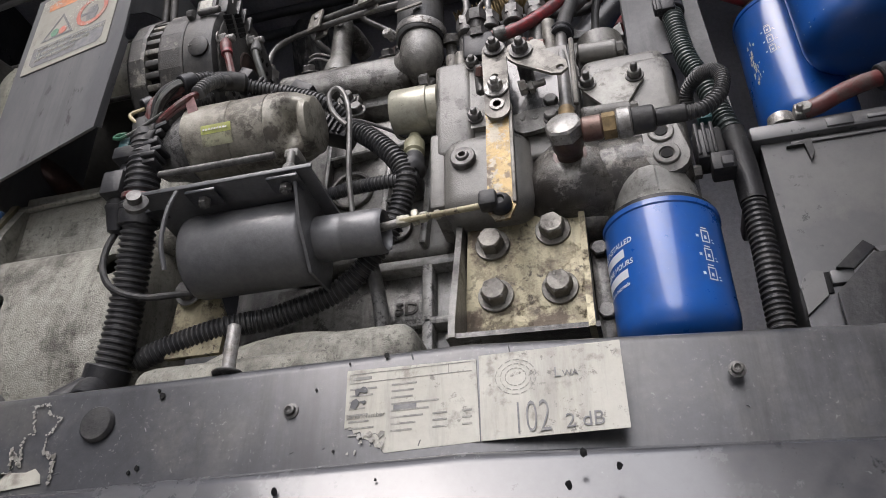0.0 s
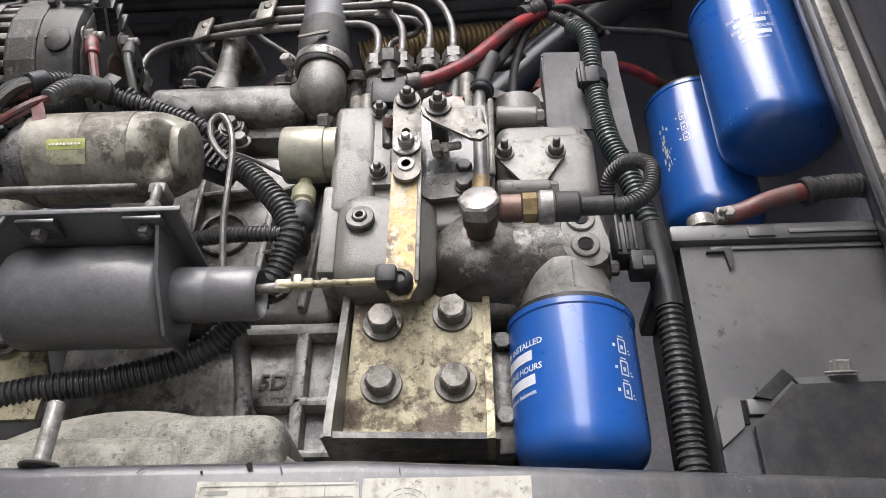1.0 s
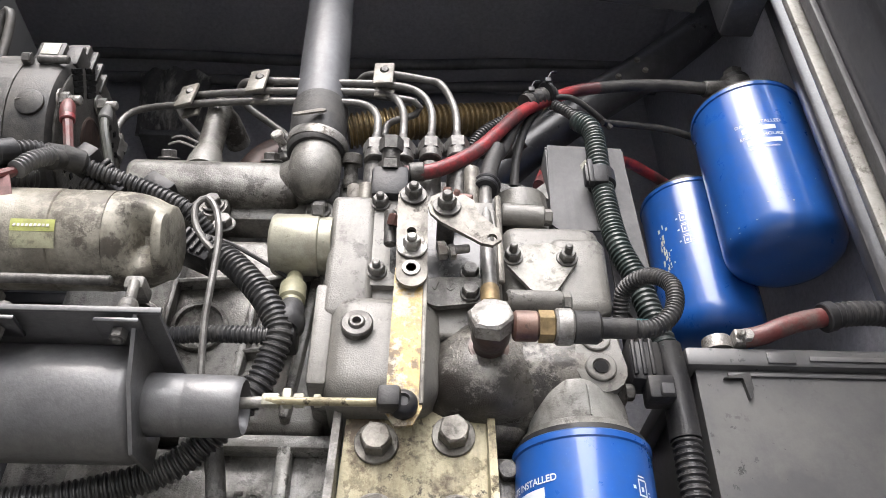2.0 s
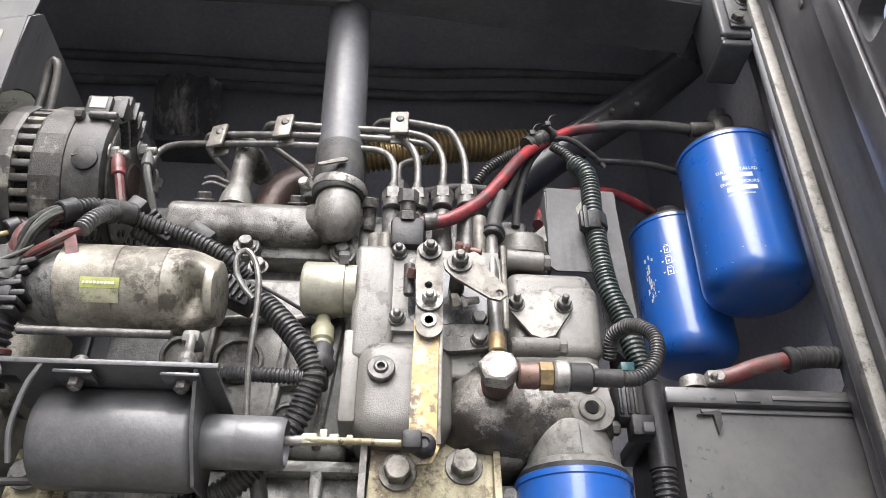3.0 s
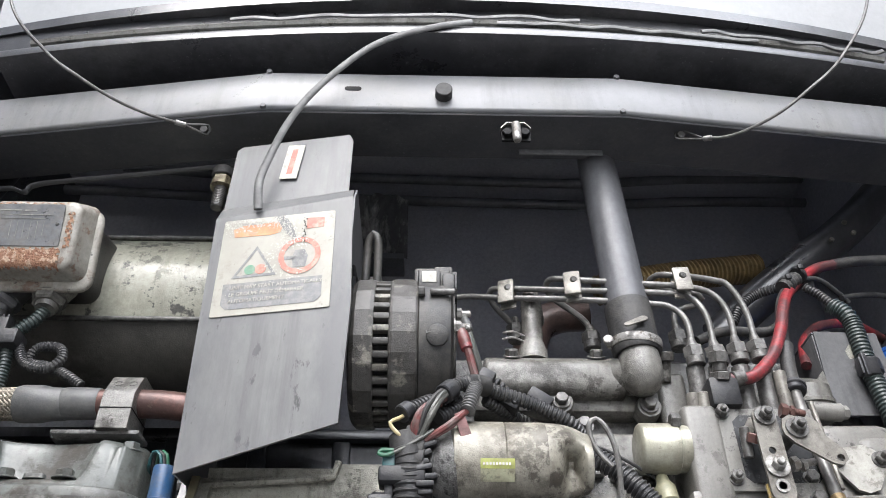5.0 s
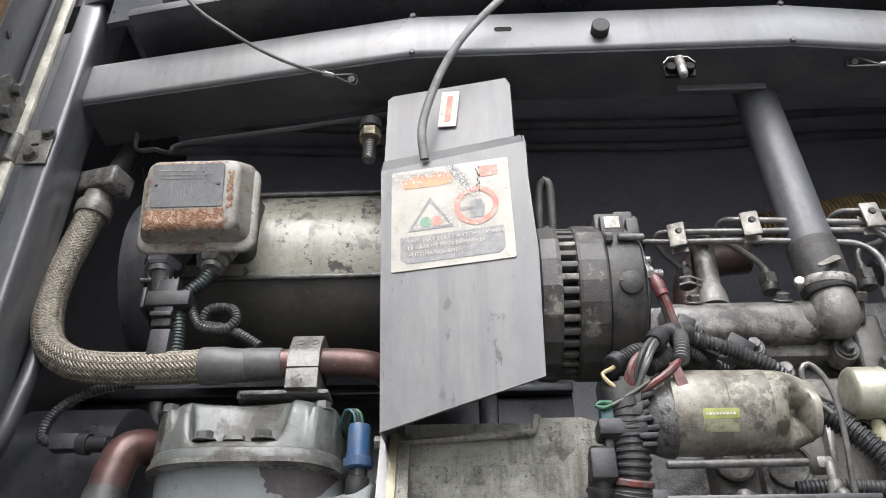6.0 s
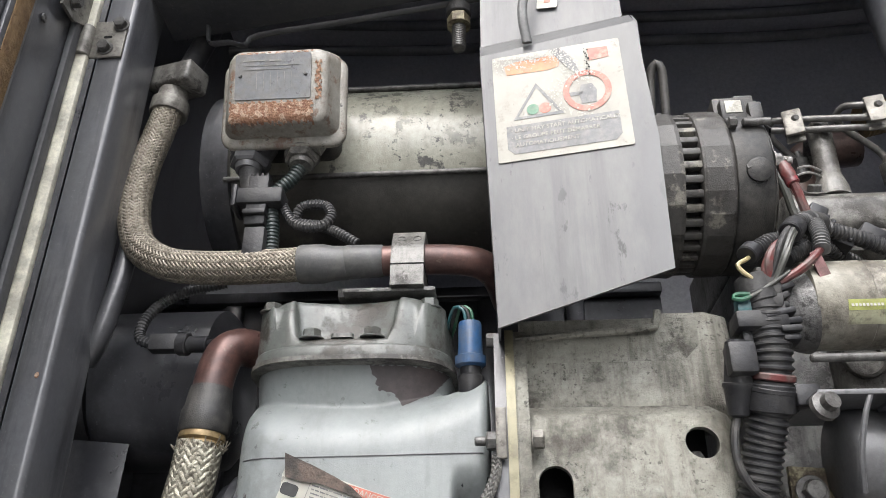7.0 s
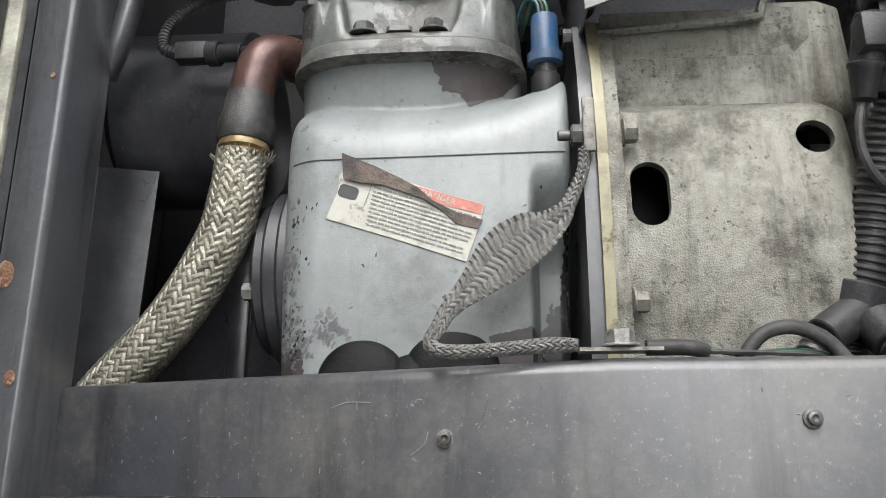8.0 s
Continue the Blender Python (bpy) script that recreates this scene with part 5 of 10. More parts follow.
plate(b, [(-0.100, 2.006), (-0.09, 2.022), (-0.074, 2.024), (-0.088, 2.008), (-0.098, 2.0)], [], 0.003, pose(0, 0.501, 0, 90))
part("return_plate", b, M_ZINC, pump)
b = B()
cyl(b, (-0.0965, 0.505, 1.985), (-0.097, 0.50, 2.012), 0.0045, n=14)
part("idle_spring_post", b, M_BOLT, pump)
b = B()
hexagon(b, (-0.094, 0.497, 1.996), (0.3, -0.6, 1), 0.010, 0.008)
part("idle_nut", b, M_COPPER, pump, "orange stained nut")
for x, z, mt in ((-0.052, 2.0285, M_COPPER), (-0.055, 1.9775, M_STEEL)):
    b = B()
    a = (1, 0, -0.2 if z > 2 else 0.2)
    hexagon(b, (x - 0.008, 0.50, z), a, 0.0115, 0.006)
    cyl(b, (x - 0.004, 0.50, z), (x + 0.014, 0.50, z + (-0.003 if z > 2 else 0.003)), 0.0032, n=12)
    hexagon(b, (x, 0.50, z - 0.001), a, 0.0098, 0.004)
    part("stop_screw", b, mt, pump)
for x, z, y in ((-0.106, 2.036, 0.521), (-0.1055, 1.973, 0.521), (-0.0395, 1.9735, 0.521), (-0.040, 1.9535, 0.5165)):
    b = B()
    hexagon(b, (x, y, z), (0, -1, 0.12), 0.0105, 0.006, 0.0072)
    if x < -0.1:
        cyl(b, (x, y - 0.005, z), (x, y - 0.012, z + 0.001), 0.003, n=12)
    part("cover_bolt", b, M_BOLT, pump)
# delivery valve holders
for x in FIT:
    b = B()
    cyl(b, (x, 0.545, 2.035), (x, 0.5405, 2.095), 0.0088, n=18)
    hexagon(b, (x, 0.5445, 2.058), (0, -0.07, 1), 0.0165, 0.012, crown=False)
    part("delivery_valve", b, M_BOLT, pump)
for x, y in ((-0.127, 0.53), (-0.118, 0.528), (-0.036, 0.535), (-0.030, 0.545)):
    b = B()
    cyl(b, (x, y, 2.035), (x, y - 0.003, 2.058 if x < -0.1 else 2.085), 0.0062, n=16)
    part("stud", b, M_ZINC, pump)
b = B()
box(b, -0.114, -0.085, 0.513, 0.545, 2.040, 2.070, 0.004, 2)
part("banjo_block", b, M_BLACKP, pump, "dark banjo fitting")
b = B()
hexagon(b, (-0.100, 0.519, 2.068), (0, -0.35, 1), 0.0175, 0.008, crown=False)
cyl(b, (-0.100, 0.5165, 2.0755), (-0.100, 0.513, 2.086), 0.0068)
hexagon(b, (-0.100, 0.5135, 2.084), (0, -0.35, 1), 0.0165, 0.011)
part("banjo_bolt", b, M_BOLT, pump)
# stop solenoid
sol = part("stop_solenoid", lathe(B(), (-0.186, 0.535, 2.006), (1, 0, 0), [(0, 0.0), (0.0005, 0.017), (0.002, 0.0215), (0.004, 0.023), (0.036, 0.023), (0.037, 0.0215), (0.046, 0.0215)], 36), M_SOLE, pump, "bright cylindrical stop solenoid")
b = B()
hexagon(b, (-0.1475, 0.519, 2.026), (-1, 0, 0), 0.0125, 0.008)
part("mount_bolt", b, M_BOLT, sol)

# ---- elbow fitting with sender ----
snd = thing("pressure_sender", "brass and copper elbow sender with black boot on the pump", "sensor", (-0.026, 0.50, 1.88))
b = B()
lathe(b, (-0.0285, 0.517, 1.911), (0, -1, 0.03), [(-0.006, 0.0125), (0.0, 0.0135), (0.0025, 0.0135), (0.003, 0.0105), (0.010, 0.0105), (0.014, 0.0125), (0.024, 0.0125), (0.028, 0.011)], 28)
part("elbow_body", b, M_BROWN, snd, "dark bronze elbow body")
b = B()
hexagon(b, (-0.0285, 0.491, 1.9125), (-0.10, -0.95, 0.25), 0.0265, 0.0115, twist=0.2)
part("hex_cap", b, M_STEEL, snd, "bright hexagon cap")
for x0, x1, r, mt, hexa, nm in ((-0.016, 0.000, 0.0098, M_COPBR, 0, "copper_body"), (0.000, 0.0105, 0.0090, M_BRASS, 1, "brass_nut"), (0.010, 0.0215, 0.0118, M_STEEL, 0, "crimp_ring"), (0.021, 0.0385, 0.0105, M_RUBBER, 0, "boot"), (0.038, 0.062, 0.0068, M_RUBBER, 0, "boot_tail")):
    b = B()
    if hexa:
        hexagon(b, (x0, 0.485, 1.909), (1, 0, 0), 0.018, x1 - x0, crown=False)
    else:
        cyl(b, (x0, 0.485, 1.909), (x1, 0.485, 1.909), r, bev=0.0015)
    part(nm, b, mt, snd)

# ---- oil filter ----
def canister(name, label, x, y, z0, z1, r, lean=(0, 0)):
    c = thing(name, label, "filter", (x, y, z0), group="blue spin-on filters")
    h = z1 - z0
    a = Vector((lean[0], lean[1], 1))
    body = part("canister", lathe(B(), (x, y, z0), a, [(0, 0), (0.0005, r * 0.62), (0.004, r * 0.80), (0.010, r * 0.93), (0.016, r * 0.985), (0.022, r), (h - 0.006, r), (h - 0.005, r * 1.025), (h - 0.001, r * 1.025), (h, r)], 56), M_BLUE, c)
    part("gasket_rim", lathe(B(), Vector((x, y, z0)) + a * h, a, [(0, r * 0.97), (0.004, r * 0.97), (0.005, r * 0.9), (0.005, 0)], 40), M_BLACKP, c)
    return c, a


def wrap_print(par, name, x, y, r, cells, material, lean=(0, 0), z_ref=0.0, label=""):
    """Print on a canister: cells are (angle, z, width, height) in degrees and metres."""
    b = B()
    for a0, z, w, h in cells:
        n = max(2, int(w / 4))
        for i in range(n):
            aa, ab = radians(a0 + w * i / n), radians(a0 + w * (i + 1) / n)
            vs = []
            for ang, zz in ((aa, z), (ab, z), (ab, z + h), (aa, z + h)):
                cx, cy = x + lean[0] * (zz - z_ref), y + lean[1] * (zz - z_ref)
                vs.append(b.verts.new((cx + (r + 0.0003) * math.sin(ang), cy - (r + 0.0003) * math.cos(ang), zz)))
            b.faces.new(vs)
    return part(name, b, material, par, label)


def wrap_text(par, name, body, size, x, y, r, ang, z, material, lean=(0, 0), z_ref=0.0):
    """Letters bent round a canister, starting at the angle ang."""
    ob = letters(name, body, size, Matrix(), material, par, bold=size * 0.02, thick=0.0)
    at = BASE[par]
    for v in ob.data.vertices:
        u, w = v.co.x + at.x, v.co.y + at.y
        a = radians(ang) + u / r
        zz = z + w
        v.co = Vector((x + lean[0] * (zz - z_ref) + (r + 0.0004) * math.sin(a), y + lean[1] * (zz - z_ref) - (r + 0.0004) * math.cos(a), zz)) - at
    return ob


def icons(ang, z, k=0.64):
    """Small outline pictograms as plain bars."""
    out = []
    for i in range(3):
        zz = z - 0.0215 * k * i
        for da, dz, w, h in ((0, 0, 12, 0.0014), (0, 0.013, 12, 0.0014), (0, 0, 1.8, 0.013), (11, 0, 1.8, 0.013), (-8, 0.005, 4, 0.003), (1, 0.016, 9, 0.0012), (15, 0.004, 3, 0.0012), (16, 0.001, 4, 0.0012), (4, 0.004, 4, 0.004)):
            out.append((ang + k * da, zz + k * dz, k * w, k * h))
    return out


oilf, la = canister("oil_filter", "glossy blue spin-on oil filter with white service print", 0.032, 0.548, 1.742, 1.851, 0.0435)
wrap_text(oilf, "print", "DATE INSTALLED", 0.0060, 0.032, 0.548, 0.0435, -94, 1.8205, M_WHITE)
wrap_text(oilf, "print", "ENGINE HOURS", 0.0060, 0.032, 0.548, 0.0435, -91, 1.8030, M_WHITE)
wrap_text(oilf, "print", "made in Indonesia", 0.0042, 0.032, 0.548, 0.0435, -82, 1.7870, M_WHITE)
wrap_print(oilf, "write_in_box", 0.032, 0.548, 0.0435, [(-84, 1.8108, 40, 0.007), (-82, 1.7935, 40, 0.007)], M_WHITE)
wrap_print(oilf, "pictograms", 0.032, 0.548, 0.0435, icons(34, 1.812, 0.72), M_WHITE)
neck = part("filter_head", lathe(B(), (0.032, 0.549, 1.855), (0, 0.03, 1), [(0, 0.0385), (0.005, 0.0385), (0.0075, 0.0340), (0.028, 0.0325), (0.036, 0.0305), (0.042, 0.02), (0.044, 0)], 40), M_NECK, pump, "pale grey tapered filter head with a chipped rim")
b = B()
tube(b, [(0.034, 0.5142, 1.864), (0.034, 0.5155, 1.88), (0.034, 0.519, 1.888)], 0.0006, 6)
part("casting_seam", b, M_NECK, neck)

# ---- engine mount ----
mnt = thing("engine_mount", "yellow zinc-plated channel mount with four large bolts and grime", "bracket", (-0.075, 0.53, 1.75))
b = B()
plate(b, [(-0.125, 1.765), (-0.027, 1.765), (-0.027, 1.880), (-0.12, 1.880)], [], 0.006, pose(0, 0.5445, 0, 90))
part("back_plate", b, M_YELLOW, mnt)
for x, s in ((-0.1255, -1), (-0.0265, 1)):
    b = B()
    plate(b, [(0.504, 1.757), (0.552, 1.757), (0.552, 1.882), (0.540, 1.882), (0.508, 1.78), (0.504, 1.765)] if s < 0 else [(0.512, 1.757), (0.552, 1.757), (0.552, 1.882), (0.54, 1.882), (0.518, 1.79), (0.512, 1.77)], [], 0.005, pose(x + (0.0025), 0, 0, 90, 0, 90))
    part("side_flange", b, M_YELLOW if s > 0 else M_CAST, mnt)
b = B()
plate(b, [(-0.130, 0.506), (-0.021, 0.514), (-0.021, 0.55), (-0.130, 0.55)], [], 0.004, pose(0, 0, 1.761))
part("bottom_flange", b, M_OILY, mnt, "oil-blackened bottom flange")
for x, z in ((-0.100, 1.855), (-0.0505, 1.861), (-0.099, 1.808), (-0.049, 1.808)):
    b = B()
    hexagon(b, (x, 0.5445, z), (0, -1, 0.0), 0.0180, 0.0115, 0.0142, 0.0025, twist=random.random())
    part("mount_bolt", b, M_ZINC, mnt)
b = B()
box(b, -0.024, -0.010, 0.55, 0.585, 1.76, 1.85, 0.003)
hexagon(b, (-0.016, 0.55, 1.84), (0, -1, 0), 0.012, 0.006)
hexagon(b, (-0.016, 0.55, 1.785), (0, -1, 0), 0.012, 0.006)
part("backing_strip", b, M_OILY, mnt)

# ---- throttle solenoid with its bracket ----
can = thing("throttle_solenoid", "large satin black pull solenoid with sleeved nose on its bracket", "solenoid", (-0.30, 0.50, 1.82))
part("body", lathe(B(), (-0.348, 0.508, 1.861), (1, 0, 0), [(0, 0), (0.0004, 0.030), (0.003, 0.0340), (0.007, 0.0355), (0.104, 0.0355), (0.107, 0.0346), (0.109, 0.032), (0.109, 0.0)], 48), M_CAN, can)
part("nose", lathe(B(), (-0.241, 0.509, 1.862), (1, 0, -0.01), [(0, 0.0188), (0.002, 0.0194), (0.026, 0.0190), (0.027, 0.0186), (0.029, 0.0190), (0.056, 0.0188), (0.060, 0.0180), (0.062, 0.0165), (0.059, 0.0148), (0.040, 0.0140), (0.040, 0)], 36), M_CAN, can, "ribbed black nose sleeve")
b = B()
cyl(b, (-0.20, 0.508, 1.862), (-0.163, 0.502, 1.862), 0.0036, n=14)
part("plunger", b, M_STEEL, can)
b = B()
cyl(b, (-0.166, 0.501, 1.862), (-0.092, 0.490, 1.857), 0.0026, n=12)
part("pull_rod", b, M_YELLOW, can, "thin yellow pull rod")
b = B()
box(b, -0.168, -0.157, 0.4985, 0.5055, 1.8585, 1.8665, 0.0015)
box(b, -0.1555, -0.1500, 0.4970, 0.5060, 1.8590, 1.8690, 0.001)
hexagon(b, (-0.148, 0.50, 1.8618), (1, -0.1, 0), 0.0075, 0.006)
hexagon(b, (-0.136, 0.499, 1.8614), (1, -0.1, 0), 0.0070, 0.004)
part("clevis", b, M_SOLE, can, "zinc clevis and lock nuts")
b = B()
box(b, -0.098, -0.084, 0.4785, 0.4925, 1.850, 1.864, 0.003)
lathe(b, (-0.0825, 0.494, 1.8565), (0, -1, 0), [(0, 0.0085), (0.006, 0.0085), (0.009, 0.0065), (0.010, 0.004), (0.008, 0.003), (0.008, 0)], 20)
part("ball_joint", b, M_BLACKP, can, "black ball joint end")
b = B()
plate(b, [(-0.374, 0.452), (-0.224, 0.452), (-0.224, 0.53), (-0.374, 0.53)], [], 0.0025, pose(0, 0, 1.8935))
part("bracket_shelf", b, M_CAN, can)
b = B()
box(b, -0.374, -0.222, 0.4505, 0.4535, 1.8905, 1.8945, 0.0008)
part("shelf_edge", b, M_PANEL, can, "worn shelf edge")
b = B()
plate(b, [(0.452, 1.893), (0.54, 1.893), (0.54, 1.83), (0.50, 1.826), (0.470, 1.855)], [], 0.0025, pose(-0.236, 0, 0, 90, 0, 90))
part("end_plate", b, M_CAN, can)
b = B()
tube(b, [(-0.338, 0.453, 1.892), (-0.345, 0.455, 1.875), (-0.350, 0.462, 1.85), (-0.349, 0.472, 1.83)], 0.002, 8)
part("bracket_strap", b, M_CAN, can)
for x in (-0.316, -0.246):
    b = B()
    cyl(b, (x, 0.4600, 1.876), (x, 0.4605, 1.899), 0.0034, n=14)
    hexagon(b, (x, 0.4600, 1.8835), (0, -0.04, -1), 0.0090, 0.006)
    lathe(b, (x, 0.4605, 1.8945), (0, 0.04, 1), [(0, 0.0062), (0.004, 0.0056), (0.006, 0.0036)], 14)
    part("clamp_bolt", b, M_BOLT, can)
    b = B()
    box(b, x - 0.013, x + 0.013, 0.4495, 0.470, 1.8835, 1.8865, 0.001)
    part("clamp_pad", b, M_FRAME, can)
b = B()
lathe(b, (-0.372, 0.452, 1.882), (0.3, -1, 0.2), [(0, 0.010), (0.004, 0.010), (0.005, 0.008), (0.006, 0.006), (0.012, 0.006), (0.0125, 0)], 16)
part("earth_screw", b, M_BOLT, can)

# ---- starter motor ----
SY0, SZ0, SR = 0.494, 1.974, 0.0345
st = thing("starter_motor", "dirty cream starter motor with a lime sticker and split end bell", "starter", (-0.31, 0.50, 1.94))
part("nose_casting", lathe(B(), (-0.395, SY0, SZ0 - 0.008), (1, 0, 0.12), [(0, 0.0), (0.001, 0.018), (0.006, 0.022), (0.020, 0.025), (0.034, 0.032), (0.040, 0.0335)], 36), M_BLOCK, st)
part("barrel", lathe(B(), (-0.356, SY0, SZ0), (1, 0, 0), [(0, SR - 0.002), (0.001, SR), (0.043, SR), (0.044, SR - 0.001), (0.045, SR - 0.0004), (0.078, SR - 0.0004)], 48), M_STARTER, st)
b = B()
rings = []
for xo, r0, dip_in in ((0, SR - 0.001, 0), (0.008, SR - 0.001, 0), (0.013, SR - 0.0014, 0.002), (0.017, SR - 0.002, 0.008), (0.021, SR - 0.003, 0.012), (0.025, SR - 0.0042, 0.0115), (0.029, SR - 0.006, 0.007), (0.0315, SR - 0.0072, 0.0015), (0.034, SR - 0.0085, 0), (0.038, SR - 0.0095, 0), (0.0392, SR - 0.0115, 0), (0.0392, 0.004, 0)):
    ring = []
    for k in range(64):
        a = 2 * math.pi * k / 64
        # hollow cast into the lower front quarter
        off = math.atan2(math.sin(a - radians(212)), math.cos(a - radians(212)))
        fall = ease(1 - abs(off) / radians(52), 0.0, 0.6)
        r = r0 - 1.9 * dip_in * fall + (0.006 * fall * ease(xo, 0.026, 0.032) if xo < 0.0391 else 0.003 * fall) * (1 if r0 > 0.01 else 0)
        ring.append(b.verts.new((-0.279 + xo, SY0 + r * math.cos(a), SZ0 + r * math.sin(a))))
    rings.append(ring)
for q, r in zip(rings, rings[1:]):
    for k in range(64):
        b.faces.new((q[k], q[(k + 1) % 64], r[(k + 1) % 64], r[k]))
b.faces.new(rings[-1])
endb = part("end_bell", b, M_STARTER, st, sharp=50)
b = B()
cyl(b, (-0.368, 0.464, 1.9215), (-0.262, 0.466, 1.9225), 0.0032, n=12)
part("through_bolt", b, M_BOLT, st)
b = B()
lathe(b, (-0.2475, 0.465, 1.897), (0, 0, 1), [(0, 0.0060), (0.008, 0.0060), (0.010, 0.0050), (0.0115, 0.0034), (0.024, 0.0032), (0.025, 0.0026), (0.025, 0)], 20)
box(b, -0.2555, -0.2425, 0.466, 0.486, 1.918, 1.928, 0.003, 2)
part("bolt_lug", b, M_CAST, st)
b = B()
n = 5
for i in range(n):
    a0, a1 = radians(74 - 13 * i / n), radians(74 - 13 * (i + 1) / n)
    vs = [b.verts.new((xx, SY0 - (SR + 0.0008) * math.sin(a), SZ0 - (SR + 0.0008) * math.cos(a))) for xx, a in ((-0.334, a0), (-0.306, a0), (-0.306, a1), (-0.334, a1))]
    b.faces.new(vs)
stk = part("sticker", b, M_LIME, st, "lime part sticker with unreadable print")
b = B()
for i in range(6):
    a0, a1 = radians(60.5 - 17 * i / 6), radians(60.5 - 17 * (i + 1) / 6)
    b.faces.new([b.verts.new((xx, SY0 - (SR + 0.0006) * math.sin(a), SZ0 - (SR + 0.0006) * math.cos(a))) for xx, a in ((-0.334, a0), (-0.306, a0), (-0.306, a1), (-0.334, a1))])
part("sticker_foot", b, M_STICK, stk, "worn cream foot of the sticker")
b = B()
for i in range(9):
    x = -0.332 + 0.0026 * i
    a = radians(67.5)
    box(b, x, x + 0.0017, SY0 - (SR + 0.0012) * math.sin(a), SY0 - (SR + 0.0009) * math.sin(a), SZ0 - SR * math.cos(a) - 0.0016, SZ0 - SR * math.cos(a) + 0.0016, 0)
part("print", b, M_PAPER, stk)

# ---- compressor ----
comp = thing("compressor", "pale grey-green painted piston compressor with peeling patches", "compressor", (-0.71, 0.60, 1.62))
CX, CZ = (-0.798, -0.598), (1.64, 1.9475)


def round_in(d, r):
    """How far a surface falls back within r of its rounded edge, d from it."""
    d = min(max(d, 0.0), r)
    return r - math.sqrt(max(0.0, r * r - (r - d) ** 2))


def skin(x, z):
    """Depth of the crankcase front: a shouldered body that runs smoothly into the cylinder neck."""
    u = (x + 0.705) / 0.05
    zs = 1.917 + (0.0022 if u < 0 else 0.0058) * u * u
    yb = 0.520 + round_in(x - CX[0], 0.03) + round_in(CX[1] - x, 0.008) + round_in(zs - z, 0.045)
    if z > zs:
        yb = 0.70
    yb += 0.007 * max(0.0, (1.80 - z) / 0.065) ** 1.5
    # the flank falls back beside the flange, below the seam
    yb += 0.055 * ease(x, -0.6275, -0.6195) * ease(1.866 - z, 0.0, 0.07)
    u = abs(x + 0.7125) / 0.0855
    yn = 0.70
    if u < 1:
        yn = 0.5895 - 0.0605 * math.sqrt(1 - u ** 3.64) ** 0.8 + 0.32 * (1.9475 - z)
    k = 0.020
    h = max(k - abs(yb - yn), 0.0) / k
    return min(yb, yn, 0.64) - h * h * k * 0.25


NX, NZ = 104, 150
b = B()
grid = []
for i in range(NX + 1):
    x = CX[0] + (CX[1] - CX[0]) * i / NX
    grid.append([b.verts.new((x, skin(x, CZ[0] + (CZ[1] - CZ[0]) * k / NZ), CZ[0] + (CZ[1] - CZ[0]) * k / NZ)) for k in range(NZ + 1)])
for q, r in zip(grid, grid[1:]):
    for k in range(NZ):
        b.faces.new((q[k], r[k], r[k + 1], q[k + 1]))
for line in (grid[0], grid[-1], [q[0] for q in grid], [q[-1] for q in grid]):
    far = [b.verts.new((v.co.x, 0.70, v.co.z)) for v in line]
    for k in range(len(line) - 1):
        b.faces.new((line[k], line[k + 1], far[k + 1], far[k]))
part("crankcase", b, M_COMP, comp, sharp=60)


def inside(x, z, poly):
    hit = False
    for (x0, z0), (x1, z1) in zip(poly, poly[1:] + poly[:1]):
        if (z0 > z) != (z1 > z) and x < x0 + (x1 - x0) * (z - z0) / (z1 - z0):
            hit = not hit
    return hit


def skin_patch(name, poly, material, label, lift=0.0004, step=0.0006, ragged=0.0008):
    """A flake or bare patch that follows the crankcase skin, with a ragged edge."""
    b = B()
    xs, zs = [p[0] for p in poly], [p[1] for p in poly]
    seen = {}

    def vert(i, k):
        if (i, k) not in seen:
            x, z = min(xs) + i * step, min(zs) + k * step
            seen[i, k] = b.verts.new((x, skin(x, z) - lift, z))
        return seen[i, k]
    for i in range(int((max(xs) - min(xs)) / step) + 1):
        for k in range(int((max(zs) - min(zs)) / step) + 1):
            x, z = min(xs) + (i + 0.5) * step, min(zs) + (k + 0.5) * step
            w = ragged * 3 * noise.noise((x * 260, 0, z * 260))
            if inside(x + w, z + 0.8 * w, poly):
                b.faces.new((vert(i, k), vert(i + 1, k), vert(i + 1, k + 1), vert(i, k + 1)))
    if not b.faces:
        b.free()
        return None
    return part(name, b, material, comp, label)


b = B()
tube(b, [(x, skin(x, 1.870) - 0.0004, 1.870 + 0.002 * (x + 0.79) / 0.19) for x in (-0.790, -0.78, -0.765, -0.72, -0.66, -0.61, -0.602)], 0.0006, 6)
part("casting_seam", b, M_GREYST, comp)


def dshape(x0, x1, y0, y1, z0, z1, r, b, top=0.0):
    """A slab with a rounded front edge in plan."""
    rings = []
    for z, o in ((z0, 0.0), (z1 - top, 0.0), (z1 - top * 0.4, top * 0.35), (z1, top)):
        ring = []
        for k in range(25):
            a = math.pi + math.pi * k / 24
            ring.append(b.verts.new(((x0 + x1) / 2 + ((x1 - x0) / 2 - o) * math.copysign(abs(math.cos(a)) ** 0.55, math.cos(a)), y0 + r + (r - o) * -abs(math.sin(a)) ** 0.8, z)))
        ring.append(b.verts.new((x1 - o, y1, z)))
        ring.append(b.verts.new((x0 + o, y1, z)))
        rings.append(ring)
    for q, s in zip(rings, rings[1:]):
        for k in range(len(q)):
            b.faces.new((q[k], q[(k + 1) % len(q)], s[(k + 1) % len(q)], s[k]))
    b.faces.new(rings[0])
    b.faces.new(rings[-1])
    return b


gk = dshape(-0.801, -0.624, 0.514, 0.66, 1.9475, 1.9515, 0.06, B())
part("head_gasket", gk, M_CAST, comp)
